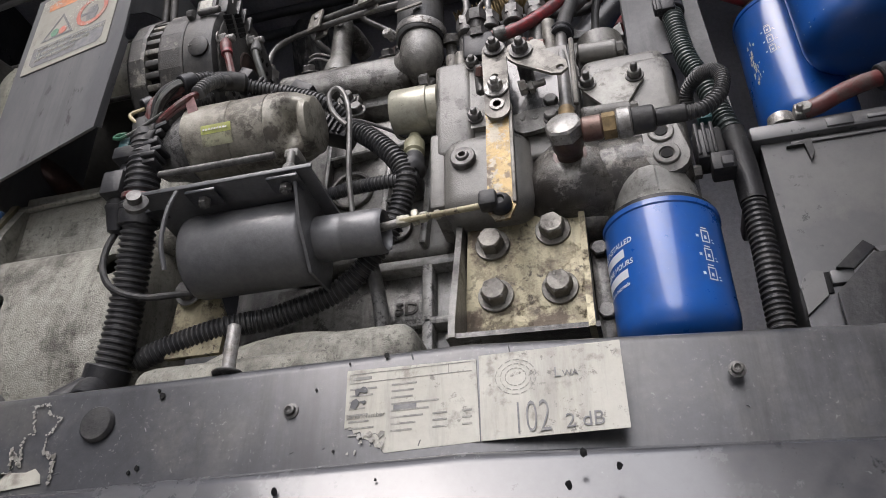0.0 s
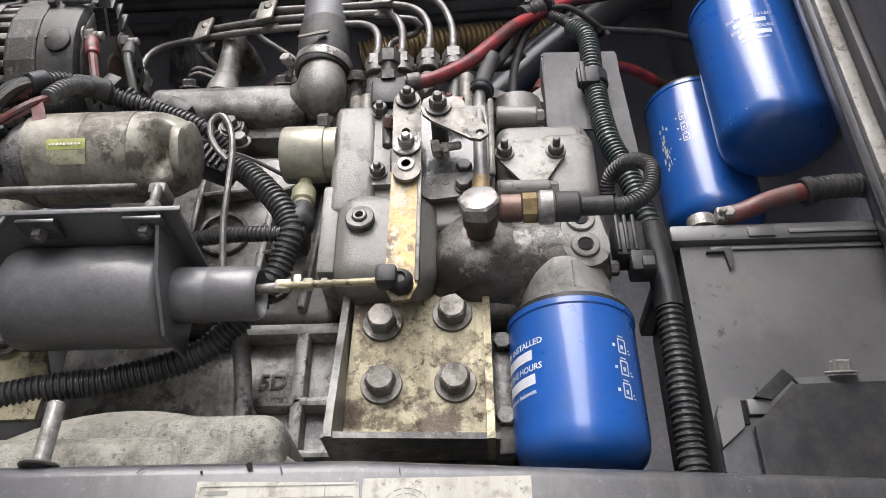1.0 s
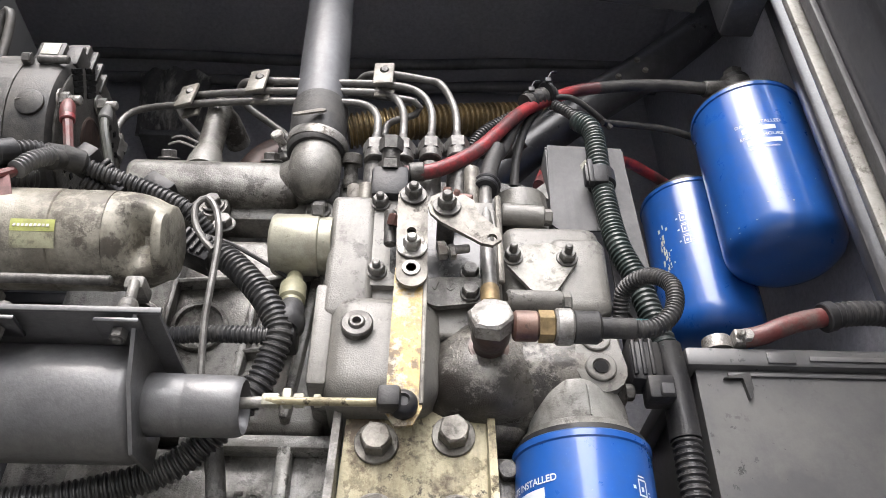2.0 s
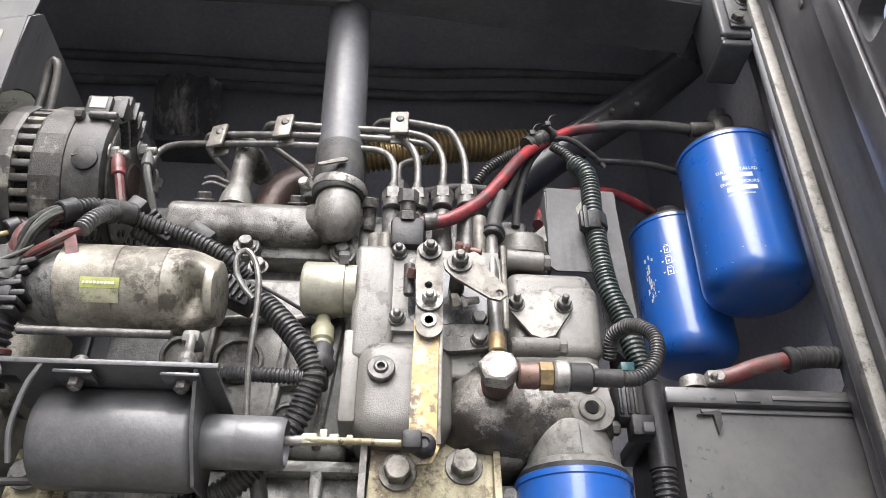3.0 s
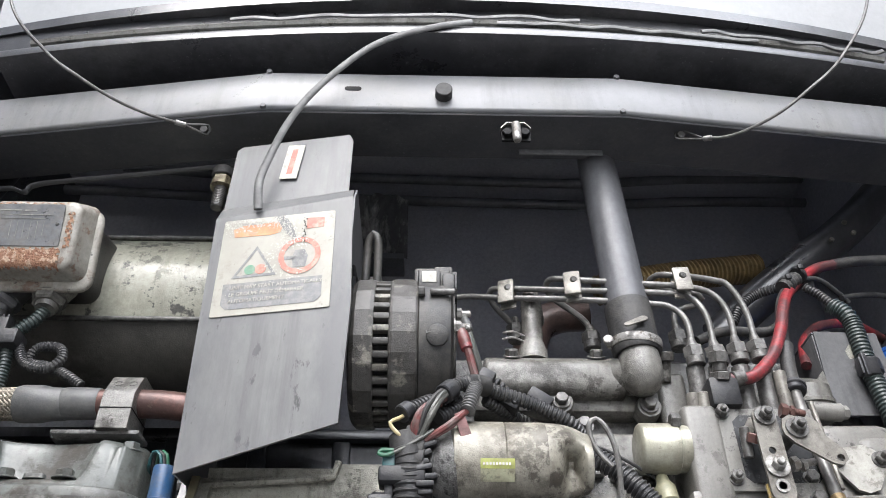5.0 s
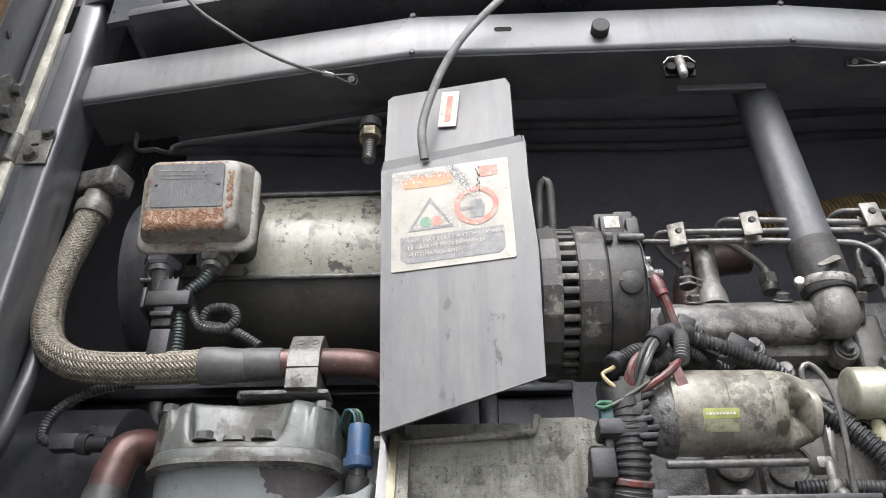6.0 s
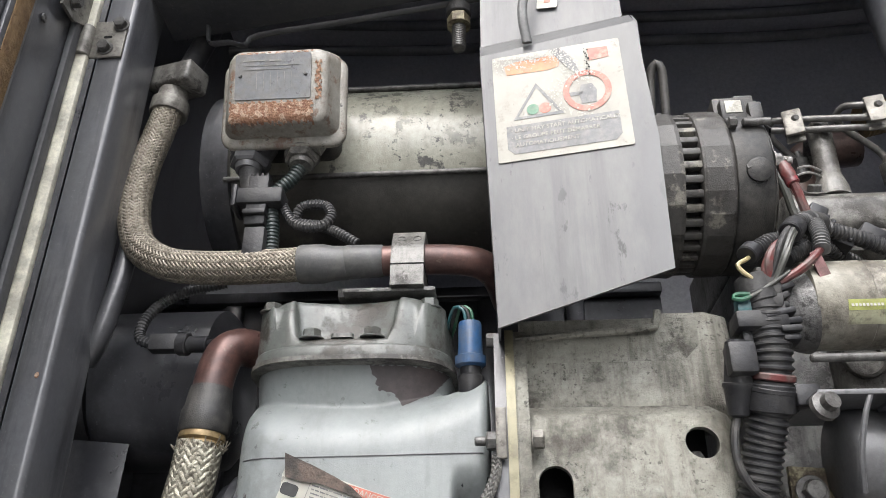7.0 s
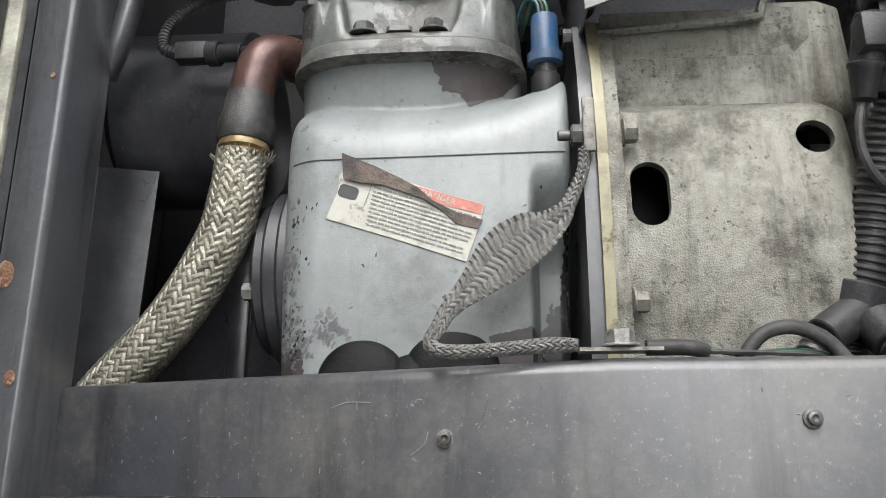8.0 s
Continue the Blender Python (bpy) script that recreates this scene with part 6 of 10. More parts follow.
part("cylinder_head", dshape(-0.799, -0.626, 0.516, 0.66, 1.952, 1.9625, 0.06, B(), 0.003), M_HEAD, comp)


# cast dome: a rim, a low ledge in front, four corner bosses and a bean-shaped crown
b = B()
rings = []
NA, NR = 112, 30
for j in range(NR + 1):
    f = 1 - (j / NR) ** 1.35 * 0.97
    ring = []
    for i in range(NA):
        a = 2 * math.pi * i / NA
        c, sn = math.cos(a), math.sin(a)
        ox = 0.0855 * math.copysign(abs(c) ** 0.6, c)
        oy = 0.070 * math.copysign(abs(sn) ** 0.6, sn)
        x, y = -0.7125 + ox * f, 0.5875 + oy * f
        d = (1 - f) * 0.075
        rim = math.sqrt(max(0.0, 1 - (1 - min(d / 0.011, 1)) ** 2))
        sd = max(abs(x + 0.7155) - 0.038, y - 0.5375 + 4.0 * (x + 0.7155) ** 2)
        crown = ease(sd, -0.001, 0.008)
        broad = math.sqrt(max(0.0, 1 - (1 - min(d / 0.014, 1)) ** 2))
        z = 1.9625 + 0.0065 * rim + (0.0405 + 0.006 * ease(y, 0.54, 0.57)) * crown * broad
        for bx, by in ((-0.783, 0.541), (-0.646, 0.540), (-0.776, 0.60), (-0.65, 0.60)):
            z = max(z, 1.9625 + 0.0385 * ease(0.021 - math.hypot(x - bx, y - by), 0.0, 0.007)) if math.hypot(x - bx, y - by) < 0.021 else z
        ring.append(b.verts.new((x, y, z)))
    rings.append(ring)
base = [b.verts.new((v.co.x, v.co.y, 1.958)) for v in rings[0]]
rings.insert(0, base)
for q, r in zip(rings, rings[1:]):
    for i in range(NA):
        b.faces.new((q[i], q[(i + 1) % NA], r[(i + 1) % NA], r[i]))
b.faces.new(rings[-1])
part("head_dome", b, M_HEAD, comp, sharp=70)
b = B()
plate(b, capsule(-0.006, 0, 0.0035, 0.006, 0, 0.0035), [], 0.004, pose(-0.7165, 0.5235, 1.972, -8))
part("cast_mark", b, M_HEAD, comp)
for x, y, z in ((-0.783, 0.541, 2.0005), (-0.646, 0.540, 2.0005), (-0.743, 0.526, 1.9695), (-0.692, 0.526, 1.9695), (-0.776, 0.60, 2.0005), (-0.65, 0.60, 2.0005)):
    b = B()
    hexagon(b, (x, y, z), (0, -0.12, 1), 0.0135, 0.007, 0.0105, twist=random.random())
    part("head_bolt", b, M_HEAD, comp)
skin_patch("bare_patch", [(-0.6944, 1.947), (-0.630, 1.947), (-0.634, 1.9398), (-0.6424, 1.9282), (-0.666, 1.9149), (-0.6742, 1.9255), (-0.6848, 1.9272)], M_BARE, "dark patch of peeled paint under the head")
random.seed(21)
skin_patch("bare_patch", [(-0.655, 1.7475), (-0.6215, 1.754), (-0.617, 1.735), (-0.617, 1.70), (-0.65, 1.70)], M_BARE, "brown bare patch under peeled paint", ragged=0.0006)
skin_patch("bare_patch", [(-0.7965, 1.70), (-0.7965, 1.738), (-0.779, 1.743), (-0.772, 1.70)], M_BARE, "brown bare patch under peeled paint", ragged=0.0008)
skin_patch("oil_film", [(-0.6255, 1.70), (-0.6245, 1.742), (-0.6205, 1.757), (-0.6155, 1.762), (-0.612, 1.780), (-0.6065, 1.775), (-0.603, 1.80), (-0.601, 1.84), (-0.5985, 1.86), (-0.5985, 1.70)], M_OILSHADE, "black oil film down the side", ragged=0.0012)
# flaked paint low at the outer edge: a field of ragged grey islands
for cx, cz, rx, rz in ((-0.7885, 1.757, 0.010, 0.028), (-0.781, 1.745, 0.013, 0.016), (-0.790, 1.793, 0.006, 0.016), (-0.762, 1.758, 0.009, 0.013), (-0.757, 1.749, 0.012, 0.008)):
    for k in range(30):
        a, q = random.uniform(0, 2 * math.pi), random.random() ** 0.5
        x, z = cx + rx * q * math.cos(a), cz + rz * q * math.sin(a)
        if x < -0.7955:
            continue
        w, h = random.uniform(0.0008, 0.0022), random.uniform(0.001, 0.0032)
        skin_patch("paint_flake", [(x - w, z), (x - 0.3 * w, z - h), (x + w, z - 0.4 * h), (x + 0.8 * w, z + 0.6 * h), (x, z + h)], M_GREYST, "", step=0.0004, ragged=0.0009)
for k in range(150):
    x, z = random.gauss(-0.787, 0.006), 1.735 + 0.11 * random.random() ** 1.6
    if k > 128:
        x, z = random.uniform(-0.775, -0.61), random.uniform(1.73, 1.86)
    if x < -0.7965:
        continue
    w, h = random.uniform(0.0005, 0.0016), random.uniform(0.0006, 0.0026)
    skin_patch("paint_chip", [(x - w, z), (x, z - h), (x + w, z - 0.3 * h), (x + 0.6 * w, z + h)], random.choice((M_BARE, M_GREYST, M_GREYST, M_OILSHADE)), "", step=0.0004, ragged=0.0006)
for x, z, r in ((-0.7375, 1.7185, 0.0285), (-0.679, 1.7225, 0.031), (-0.703, 1.715, 0.022)):
    b = B()
    lathe(b, (x, 0.5235, z), (0, -1, 0.12), [(-0.012, r * 1.03), (-0.001, r * 1.02), (0.0012, r * 0.97), (0.0030, r * 0.85), (0.0050, r * 0.6), (0.0060, r * 0.3), (0.0062, 0)], 40)
    part("mastic_blob", b, M_TARSHADE, comp, "black mastic blob")
# left end flange
for x, r in ((-0.806, 0.075), (-0.818, 0.068), (-0.828, 0.060)):
    b = B()
    lathe(b, (x, 0.62, 1.81), (1, 0, 0), [(0, r - 0.004), (0.003, r), (0.012, r), (0.013, r - 0.002)], 40)
    part("end_flange", b, M_FRAME, comp)
for z in (1.84, 1.79):
    b = B()
    hexagon(b, (-0.826, 0.572, z), (-1, 0, 0), 0.012, 0.008)
    part("flange_bolt", b, M_CAST, comp)
# warning label, torn
lab = part("warning_label", plate(B(), [(-0.0491, -0.0218), (0.0, -0.0212), (0.0504, -0.0218), (0.0508, 0.0), (0.0499, 0.0193), (0.02, 0.0187), (-0.02, 0.0195), (-0.0500, 0.0215), (-0.0510, 0.010), (-0.0482, 0.0)], [], 0.0006, facing(-0.710, 0.5190, 1.8325, 0, 0, -18.6)), M_PAPER, comp, "torn cream warning label with a red strip")
mL = facing(-0.710, 0.5184, 1.8325, 0, 0, -18.6)
b = B()
plate(b, [(0.0, 0.0180), (0.049, 0.0188), (0.0496, 0.0118), (0.016, 0.0105)], [], 0.0003, mL)
part("red_strip", b, M_INKRED, lab)
b = B()
plate(b, [(-0.054, 0.0246), (-0.028, 0.0222), (-0.01, 0.0196), (0.003, 0.0170), (0.016, 0.0112), (0.034, 0.0082), (0.0520, 0.0085), (0.0505, 0.0015), (0.036, 0.0006), (0.026, 0.0058), (0.010, 0.0105), (-0.02, 0.0115), (-0.034, 0.0085), (-0.047, 0.0082)], [], 0.0012, facing(-0.710, 0.5172, 1.8325, 4, 0, -18.6))
part("peeled_flap", b, M_FLAP, lab, "grimy peeled flap")
b = B()
rows = []
for k in range(10):
    u = -0.0255 + 0.0004 * k
    while u < 0.046 - (0.012 if k % 4 == 3 else 0):
        w = random.uniform(0.002, 0.0075)
        rows.append((u, 0.0085 - 0.0029 * k, w, 0.0010))
        u += w + 0.0008
bars(b, mL, rows + [(-0.0275, -0.0060, 0.0004, 0.026)])
part("print", b, M_INK, lab)
b = B()
plate(b, [(0.0045 * 1.5 * x - 0.041, 0.0045 * y + 0.0005) for x, y in rounded(2, 2, 0.5)], [], 0.0003, mL)
part("pictogram", b, M_INKBLK, lab)
letters("word", "DANGER", 0.0062, mL @ Matrix.Translation((0.006, 0.0128, 0.0002)), M_PAPER, lab)
# blue sensor
sen = thing("temperature_sensor", "blue plastic sensor with wires on a dark stem", "sensor", (-0.612, 0.545, 1.93))
b = B()
lathe(b, (-0.6115, 0.545, 1.926), (0, -0.1, 1), [(0, 0.010), (0.004, 0.0105), (0.014, 0.0105), (0.016, 0.0085), (0.026, 0.0085)], 18)
part("stem", b, M_BLACKP, sen)
b = B()
lathe(b, (-0.6115, 0.543, 1.948), (0, -0.1, 1), [(0, 0.010), (0.002, 0.0128), (0.009, 0.013), (0.010, 0.0108), (0.016, 0.0102), (0.037, 0.0098), (0.039, 0.0088), (0.0395, 0)], 26)
part("cap", b, M_SENSOR, sen)
for dx, mt in ((-0.003, M_TEAL), (0.0, M_RUBBER), (0.003, M_GWIRE)):
    b = B()
    tube(b, [(-0.6115 + dx, 0.539, 1.985), (-0.614 + dx, 0.536, 1.997), (-0.622 + dx, 0.54, 2.001), (-0.628 + dx, 0.555, 1.99), (-0.63, 0.575, 1.985)], 0.0015, 6)
    part("wire", b, mt, sen)
b = B()
hexagon(b, (-0.598, 0.545, 1.972), (1, 0, 0), 0.011, 0.008)
part("side_bolt", b, M_BOLT, sen)

# ---- bell housing ----
bell = thing("bell_housing", "stained cast aluminium bell housing with inspection holes", "housing", (-0.50, 0.60, 1.62))
b = B()
rows = []
NB = 40
for k in range(NB + 1):
    # section in the y, z plane, from the top notch round the belly
    t = k / NB
    if t < 0.24:
        z = 1.985 - (1.985 - 1.912) * t / 0.24
        y = 0.536 + 0.004 * t / 0.24
    elif t < 0.32:
        f = (t - 0.24) / 0.08
        z, y = 1.912 - 0.012 * f, 0.540 - 0.018 * f
    else:
        f = (t - 0.32) / 0.68
        z = 1.90 - 0.26 * f
        y = 0.522 - 0.012 * math.sin(min(f * 1.6, 1) * math.pi) + 0.05 * max(0, f - 0.62) ** 1.3
    rows.append((y, z))
cols = (-0.571, -0.552, -0.53, -0.505, -0.485, -0.468, -0.452, -0.438, -0.425, -0.413, -0.403, -0.396, -0.391)
grid = []
for i, x in enumerate(cols):
    grow = max(0.0, (x + 0.430) / 0.039)
    grid.append([b.verts.new((x, y + 0.066 * grow ** 2.2, z)) for y, z in rows])
for q, r in zip(grid, grid[1:]):
    for k in range(NB):
        b.faces.new((q[k], q[k + 1], r[k + 1], r[k]))
back = []
for q in grid:
    back.append([b.verts.new(v.co + Vector((0, 0.008, 0))) for v in q])
for q, r in zip(back, back[1:]):
    for k in range(NB):
        b.faces.new((q[k], r[k], r[k + 1], q[k + 1]))
for k in range(NB):
    b.faces.new((grid[0][k], back[0][k], back[0][k + 1], grid[0][k + 1]))
    b.faces.new((grid[-1][k], grid[-1][k + 1], back[-1][k + 1], back[-1][k]))
for i in range(len(cols) - 1):
    b.faces.new((grid[i][0], grid[i + 1][0], back[i + 1][0], back[i][0]))
    b.faces.new((grid[i][-1], back[i][-1], back[i + 1][-1], grid[i + 1][-1]))
slot_tool = plate(B(), capsule(0, -0.010, 0.0125, 0, 0.010, 0.0125), [], 0.08, facing(-0.549, 0.47, 1.8375))
hole_tool = cyl(B(), (-0.4385, 0.47, 1.8765), (-0.4385, 0.568, 1.8765), 0.0125, n=32, bev=0)
part("shell", cut(b, [slot_tool, hole_tool]), M_ALU, bell, sharp=60)
# added black sheet that gives the shade behind the housing's holes
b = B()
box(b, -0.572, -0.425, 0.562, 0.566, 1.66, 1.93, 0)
part("inner_wall", b, M_TARSHADE, bell, "black sheet with the housing's inner shade in its colour")
b = B()
hexagon(b, (-0.436, 0.556, 1.873), (0, -1, 0), 0.010, 0.006)
part("timing_pointer", b, M_BOLT, bell)
b = B()
plate(b, [(-0.574, 1.968), (-0.459, 1.975), (-0.456, 1.990), (-0.395, 1.990), (-0.391, 1.93), (-0.395, 1.90), (-0.574, 1.90)], [], 0.05, pose(0, 0.538, 0, 90))
bmesh.ops.bevel(b, geom=[e for e in b.edges if min(v.co.x for v in e.verts) > -0.40 and max(v.co.y for v in e.verts) < 0.55 and abs(e.verts[0].co.z - e.verts[1].co.z) > 0.01], offset=0.022, segments=6, profile=0.5, affect="EDGES")
part("top_wall", b, M_ALU, bell, sharp=50)
b = B()
tube(b, [(-0.574, 0.533, 1.968), (-0.52, 0.532, 1.971), (-0.466, 0.532, 1.9745), (-0.459, 0.532, 1.979), (-0.456, 0.532, 1.99)], 0.0032, 8)
part("notch_lip", b, M_ALU, bell)
# first strip is black: the shaded gap by the compressor is in its colour
for x0, x1, mt, y0 in ((-0.592, -0.583, M_FRAME, 0.506), (-0.583, -0.576, M_GASKET, 0.500), (-0.576, -0.566, M_ALU, 0.504)):
    b = B()
    plate(b, [(y0 + 0.03, 1.975), (y0 + 0.012, 1.93), (y0 + 0.002, 1.88), (y0, 1.83), (y0 + 0.001, 1.77), (y0 + 0.006, 1.70), (y0 + 0.02, 1.62), (0.72, 1.62), (0.72, 1.975)], [], x1 - x0, pose(x1, 0, 0, 90, 0, 90))
    part("adapter_flange" if mt is not M_GASKET else "spacer_ring", b, mt, bell)
for z in (1.877, 1.764):
    b = B()
    hexagon(b, (-0.566, 0.504, z), (1, 0, 0), 0.0125, 0.008, 0.0095)
    part("flange_bolt", b, M_ZINC, bell)
    if z > 1.8:
        b = B()
        hexagon(b, (-0.592, 0.506, z), (-1, 0, 0), 0.0125, 0.007)
        cyl(b, (-0.599, 0.506, z), (-0.608, 0.506, z), 0.0036, n=12)
        part("flange_nut", b, M_BOLT, bell)
# inside of the housing seen through the notch
b = B()
for y in (0.60, 0.64):
    lathe(b, (-0.52, y, 1.98), (1, 0, 0), [(0, 0.01), (0.09, 0.01)], 12)
part("coupling", b, M_BLOCK, bell, "dark coupling inside the housing")

# ---- earth strap ----
strap = thing("earth_strap", "woven grey earth strap, twisted, with crimped lugs", "strap", (-0.64, 0.48, 1.72))


def ribbon(pts, widths, thick, cells, material, name, par):
    """A woven flat strap that faces the open side of the bay: crossing strands laid on a band."""
    path = spline(pts, 0.004)
    fr = frames_along(path)
    L = fr[-1][4]

    def at(s, v):
        f = s / L
        i = min(int(f * (len(fr) - 1)), len(fr) - 2)
        g = f * (len(fr) - 1) - i
        p = fr[i][0].lerp(fr[i + 1][0], g)
        tan = fr[i][1].lerp(fr[i + 1][1], g)
        k = f * (len(widths) - 1)
        j = min(int(k), len(widths) - 2)
        w = widths[j] + (widths[j + 1] - widths[j]) * (k - j)
        side = tan.cross(Vector((0.0, -1.0, -0.15))).normalized()
        nrm = side.cross(tan).normalized()
        # a narrow stretch is bunched up into a rope
        bulge = max(0.0, 0.008 - w) * 0.55 * (1 - v * v)
        return p + side * (v * w) + nrm * bulge, nrm
    lam, m = 0.034, cells * 2 + 2
    strands = []
    for k in range(m):
        b = B()
        strands.append(b)
        prev = None
        for i in range(int(L / 0.0010)):
            s = i * 0.0010
            ph = (s / lam + k / m) % 1.0
            rise = ph < 0.5
            v = -1 + 4 * ph if rise else 3 - 4 * ph
            wv = math.cos(2 * math.pi * (s / lam * m * 0.5) + math.pi * k)
            lift = thick * (0.75 + 0.6 * (wv if rise else -wv))
            e = []
            for o, h in ((-0.25, 0.0), (-0.13, 0.45), (0.0, 0.6), (0.13, 0.45), (0.25, 0.0)):
                p, nr = at(min(L, s), max(-1, min(1, v + o)))
                e.append(b.verts.new(p + nr * (lift + h * thick)))
            if prev:
                for q in range(4):
                    b.faces.new((prev[q], prev[q + 1], e[q + 1], e[q]))
            prev = e
    # body of the band
    step = 0.004
    b = B()
    rows = []
    for i in range(int(L / step) + 1):
        pl, nr = at(min(L, i * step), -0.96)
        pr, _ = at(min(L, i * step), 0.96)
        rows.append((b.verts.new(pl), b.verts.new(pr), b.verts.new(pr - nr * thick), b.verts.new(pl - nr * thick)))
    for q, r in zip(rows, rows[1:]):
        for k in range(4):
            b.faces.new((q[k], q[(k + 1) % 4], r[(k + 1) % 4], r[k]))
    band = part(name, b, M_RUBBER, par)
    for q in strands:
        part("strand", q, material, band)
    return band


ribbon([(-0.592, 0.500, 1.865), (-0.592, 0.500, 1.859), (-0.593, 0.499, 1.850), (-0.599, 0.497, 1.835), (-0.607, 0.494, 1.820), (-0.617, 0.491, 1.810), (-0.632, 0.489, 1.801), (-0.645, 0.486, 1.790), (-0.662, 0.482, 1.772), (-0.678, 0.477, 1.755), (-0.684, 0.472, 1.743), (-0.688, 0.467, 1.735), (-0.685, 0.464, 1.730), (-0.677, 0.461, 1.728), (-0.662, 0.460, 1.728), (-0.642, 0.458, 1.729), (-0.620, 0.457, 1.7305), (-0.604, 0.456, 1.730)],
       [0.0035, 0.004, 0.0042, 0.0050, 0.0095, 0.0155, 0.0175, 0.0160, 0.0115, 0.0070, 0.0050, 0.0045, 0.0042, 0.0040, 0.0040, 0.0042, 0.0046, 0.0036], 0.0013, 3, M_STRAP, "braid", strap)
b = B()
box(b, -0.592, -0.584, 0.496, 0.5, 1.862, 1.90, 0.001)
part("upper_lug", b, M_ZINC, strap, "zinc lug plate")
b = B()
plate(b, [(-0.605, 0.45), (-0.56, 0.449), (-0.56, 0.462), (-0.605, 0.463)], [], 0.002, pose(0, 0, 1.728))
part("lower_lug", b, M_ZINC, strap)
b = B()
hexagon(b, (-0.582, 0.456, 1.7285), (0, 0, 1), 0.014, 0.008, 0.011)
part("lug_bolt", b, M_STEEL, strap)
cbl = thing("earth_cable", "dark earth cable with green wires along the sill", "cable", (-0.5, 0.465, 1.722))
b = B()
tube(b, [(-0.568, 0.457, 1.7285), (-0.545, 0.458, 1.7285), (-0.535, 0.462, 1.727)], 0.0045, 10)
part("lug_sleeve", b, M_RUBBER, cbl)
for k, mt in enumerate((M_RUBBER, M_GWIRE, M_RUBBER, M_GWIRE)):
    b = B()
    tube(b, [(-0.54, 0.462, 1.727 + 0.001 * k), (-0.515, 0.464 + 0.002 * k, 1.7265), (-0.48, 0.47 + 0.002 * k, 1.726 + 0.001 * k), (-0.455, 0.474, 1.7235)], 0.0016, 6)
    part("wire", b, mt, cbl)
b = B()
tube(b, [(-0.515, 0.468, 1.722), (-0.502, 0.468, 1.737), (-0.485, 0.468, 1.741), (-0.468, 0.468, 1.734), (-0.456, 0.468, 1.72)], 0.0042, 10)
part("loop", b, M_RUBBER, cbl)

# ---- braided suction hose, copper elbow ----
def braided(name, label, pts, r, strands, twist, at, parent=None, step=0.003, wire=M_BRAID):
    """A braided sleeve: flat ribbons crossing over and under round a core."""
    h = parent or thing(name, label, "hose", at)
    b = B()
    tube(b, pts, r * 0.93, 20, 0.006)
    part("core", b, M_BLACKP, h)
    fr = frames_along(spline(pts, step))
    hw = math.pi / strands * 0.86
    for d in (1, -1):
        for k in range(strands):
            b = B()
            a0 = 2 * math.pi * k / strands
            prev = None
            for p, a, u, w, s in fr:
                ang = a0 + d * s * twist
                c = s * twist * strands / math.pi
                wave = math.cos(math.pi / 2 * (2 * k + d * c) - math.pi / 4)
                up = 0.5 + 0.5 * d * wave
                rr = r * (0.945 + 0.07 * up)
                e = []
                for o, lift in ((-hw, -0.03), (-hw * 0.45, 0.015), (hw * 0.45, 0.015), (hw, -0.03)):
                    cs, sn = math.cos(ang + o), math.sin(ang + o)
                    e.append(b.verts.new(p + u * (rr * (1 + lift) * cs) + w * (rr * (1 + lift) * sn)))
                if prev:
                    for i in range(3):
                        b.faces.new((prev[i], prev[i + 1], e[i + 1], e[i]))
                prev = e
            part("braid_strand", b, wire, h, sharp=180)
    return h


hose = braided("suction_hose", "steel braided hose with frayed top and copper elbow beside the compressor",
               [(-0.838, 0.560, 1.893), (-0.842, 0.562, 1.86), (-0.853, 0.567, 1.824), (-0.886, 0.576, 1.772), (-0.930, 0.588, 1.729), (-0.962, 0.60, 1.70), (-0.99, 0.61, 1.67)], 0.0190, 20, 50, (-0.85, 0.55, 1.70), step=0.002, wire=M_BRAIDS)
b = B()
tube(b, [(-0.800, 0.60, 1.985), (-0.818, 0.580, 1.985), (-0.829, 0.568, 1.975), (-0.834, 0.564, 1.955), (-0.8355, 0.562, 1.935)], 0.0172, 20)
part("copper_elbow", b, M_COPPER, hose, "reddish copper elbow")
part("ferrule", lathe(B(), (-0.8355, 0.562, 1.94), (-0.04, -0.03, -1), [(0, 0.0178), (0.004, 0.0185), (0.016, 0.0195), (0.022, 0.0215), (0.038, 0.0215), (0.040, 0.020)], 32), M_ALTDK, hose, "dark crimped ferrule")
part("collar", lathe(B(), (-0.8372, 0.5605, 1.902), (-0.04, -0.03, -1), [(0, 0.0185), (0.004, 0.0195), (0.007, 0.0195), (0.009, 0.017), (0.012, 0.0185), (0.014, 0.0165)], 32), M_BRASS, hose, "bare brass collar")
b = B()
random.seed(5)
for k in range(34):
    a = 2 * math.pi * k / 34
    p = Vector((-0.838 + 0.0195 * math.cos(a), 0.560 + 0.0195 * math.sin(a), 1.886))
    q = p + Vector((math.cos(a) * random.uniform(0, 0.005), math.sin(a) * random.uniform(0, 0.005), random.uniform(0.003, 0.010)))
    tube(b, [p, (p + q) / 2 + Vector((random.uniform(-.001, .001), 0, 0)), q], 0.0005, 4, 0.003)
part("frayed_ends", b, M_BRAID, hose)

# ---- braided discharge hose and its copper pipe ----
dis = braided("discharge_hose", "braided steel hose bending into a copper pipe held by a clamp",
              [(-0.939, 0.592, 2.264), (-0.944, 0.590, 2.23), (-0.949, 0.586, 2.19), (-0.948, 0.580, 2.14), (-0.932, 0.572, 2.092), (-0.900, 0.564, 2.066), (-0.86, 0.558, 2.056), (-0.81, 0.554, 2.053), (-0.762, 0.551, 2.053)], 0.0155, 24, 60, (-0.93, 0.585, 2.05), step=0.0011)
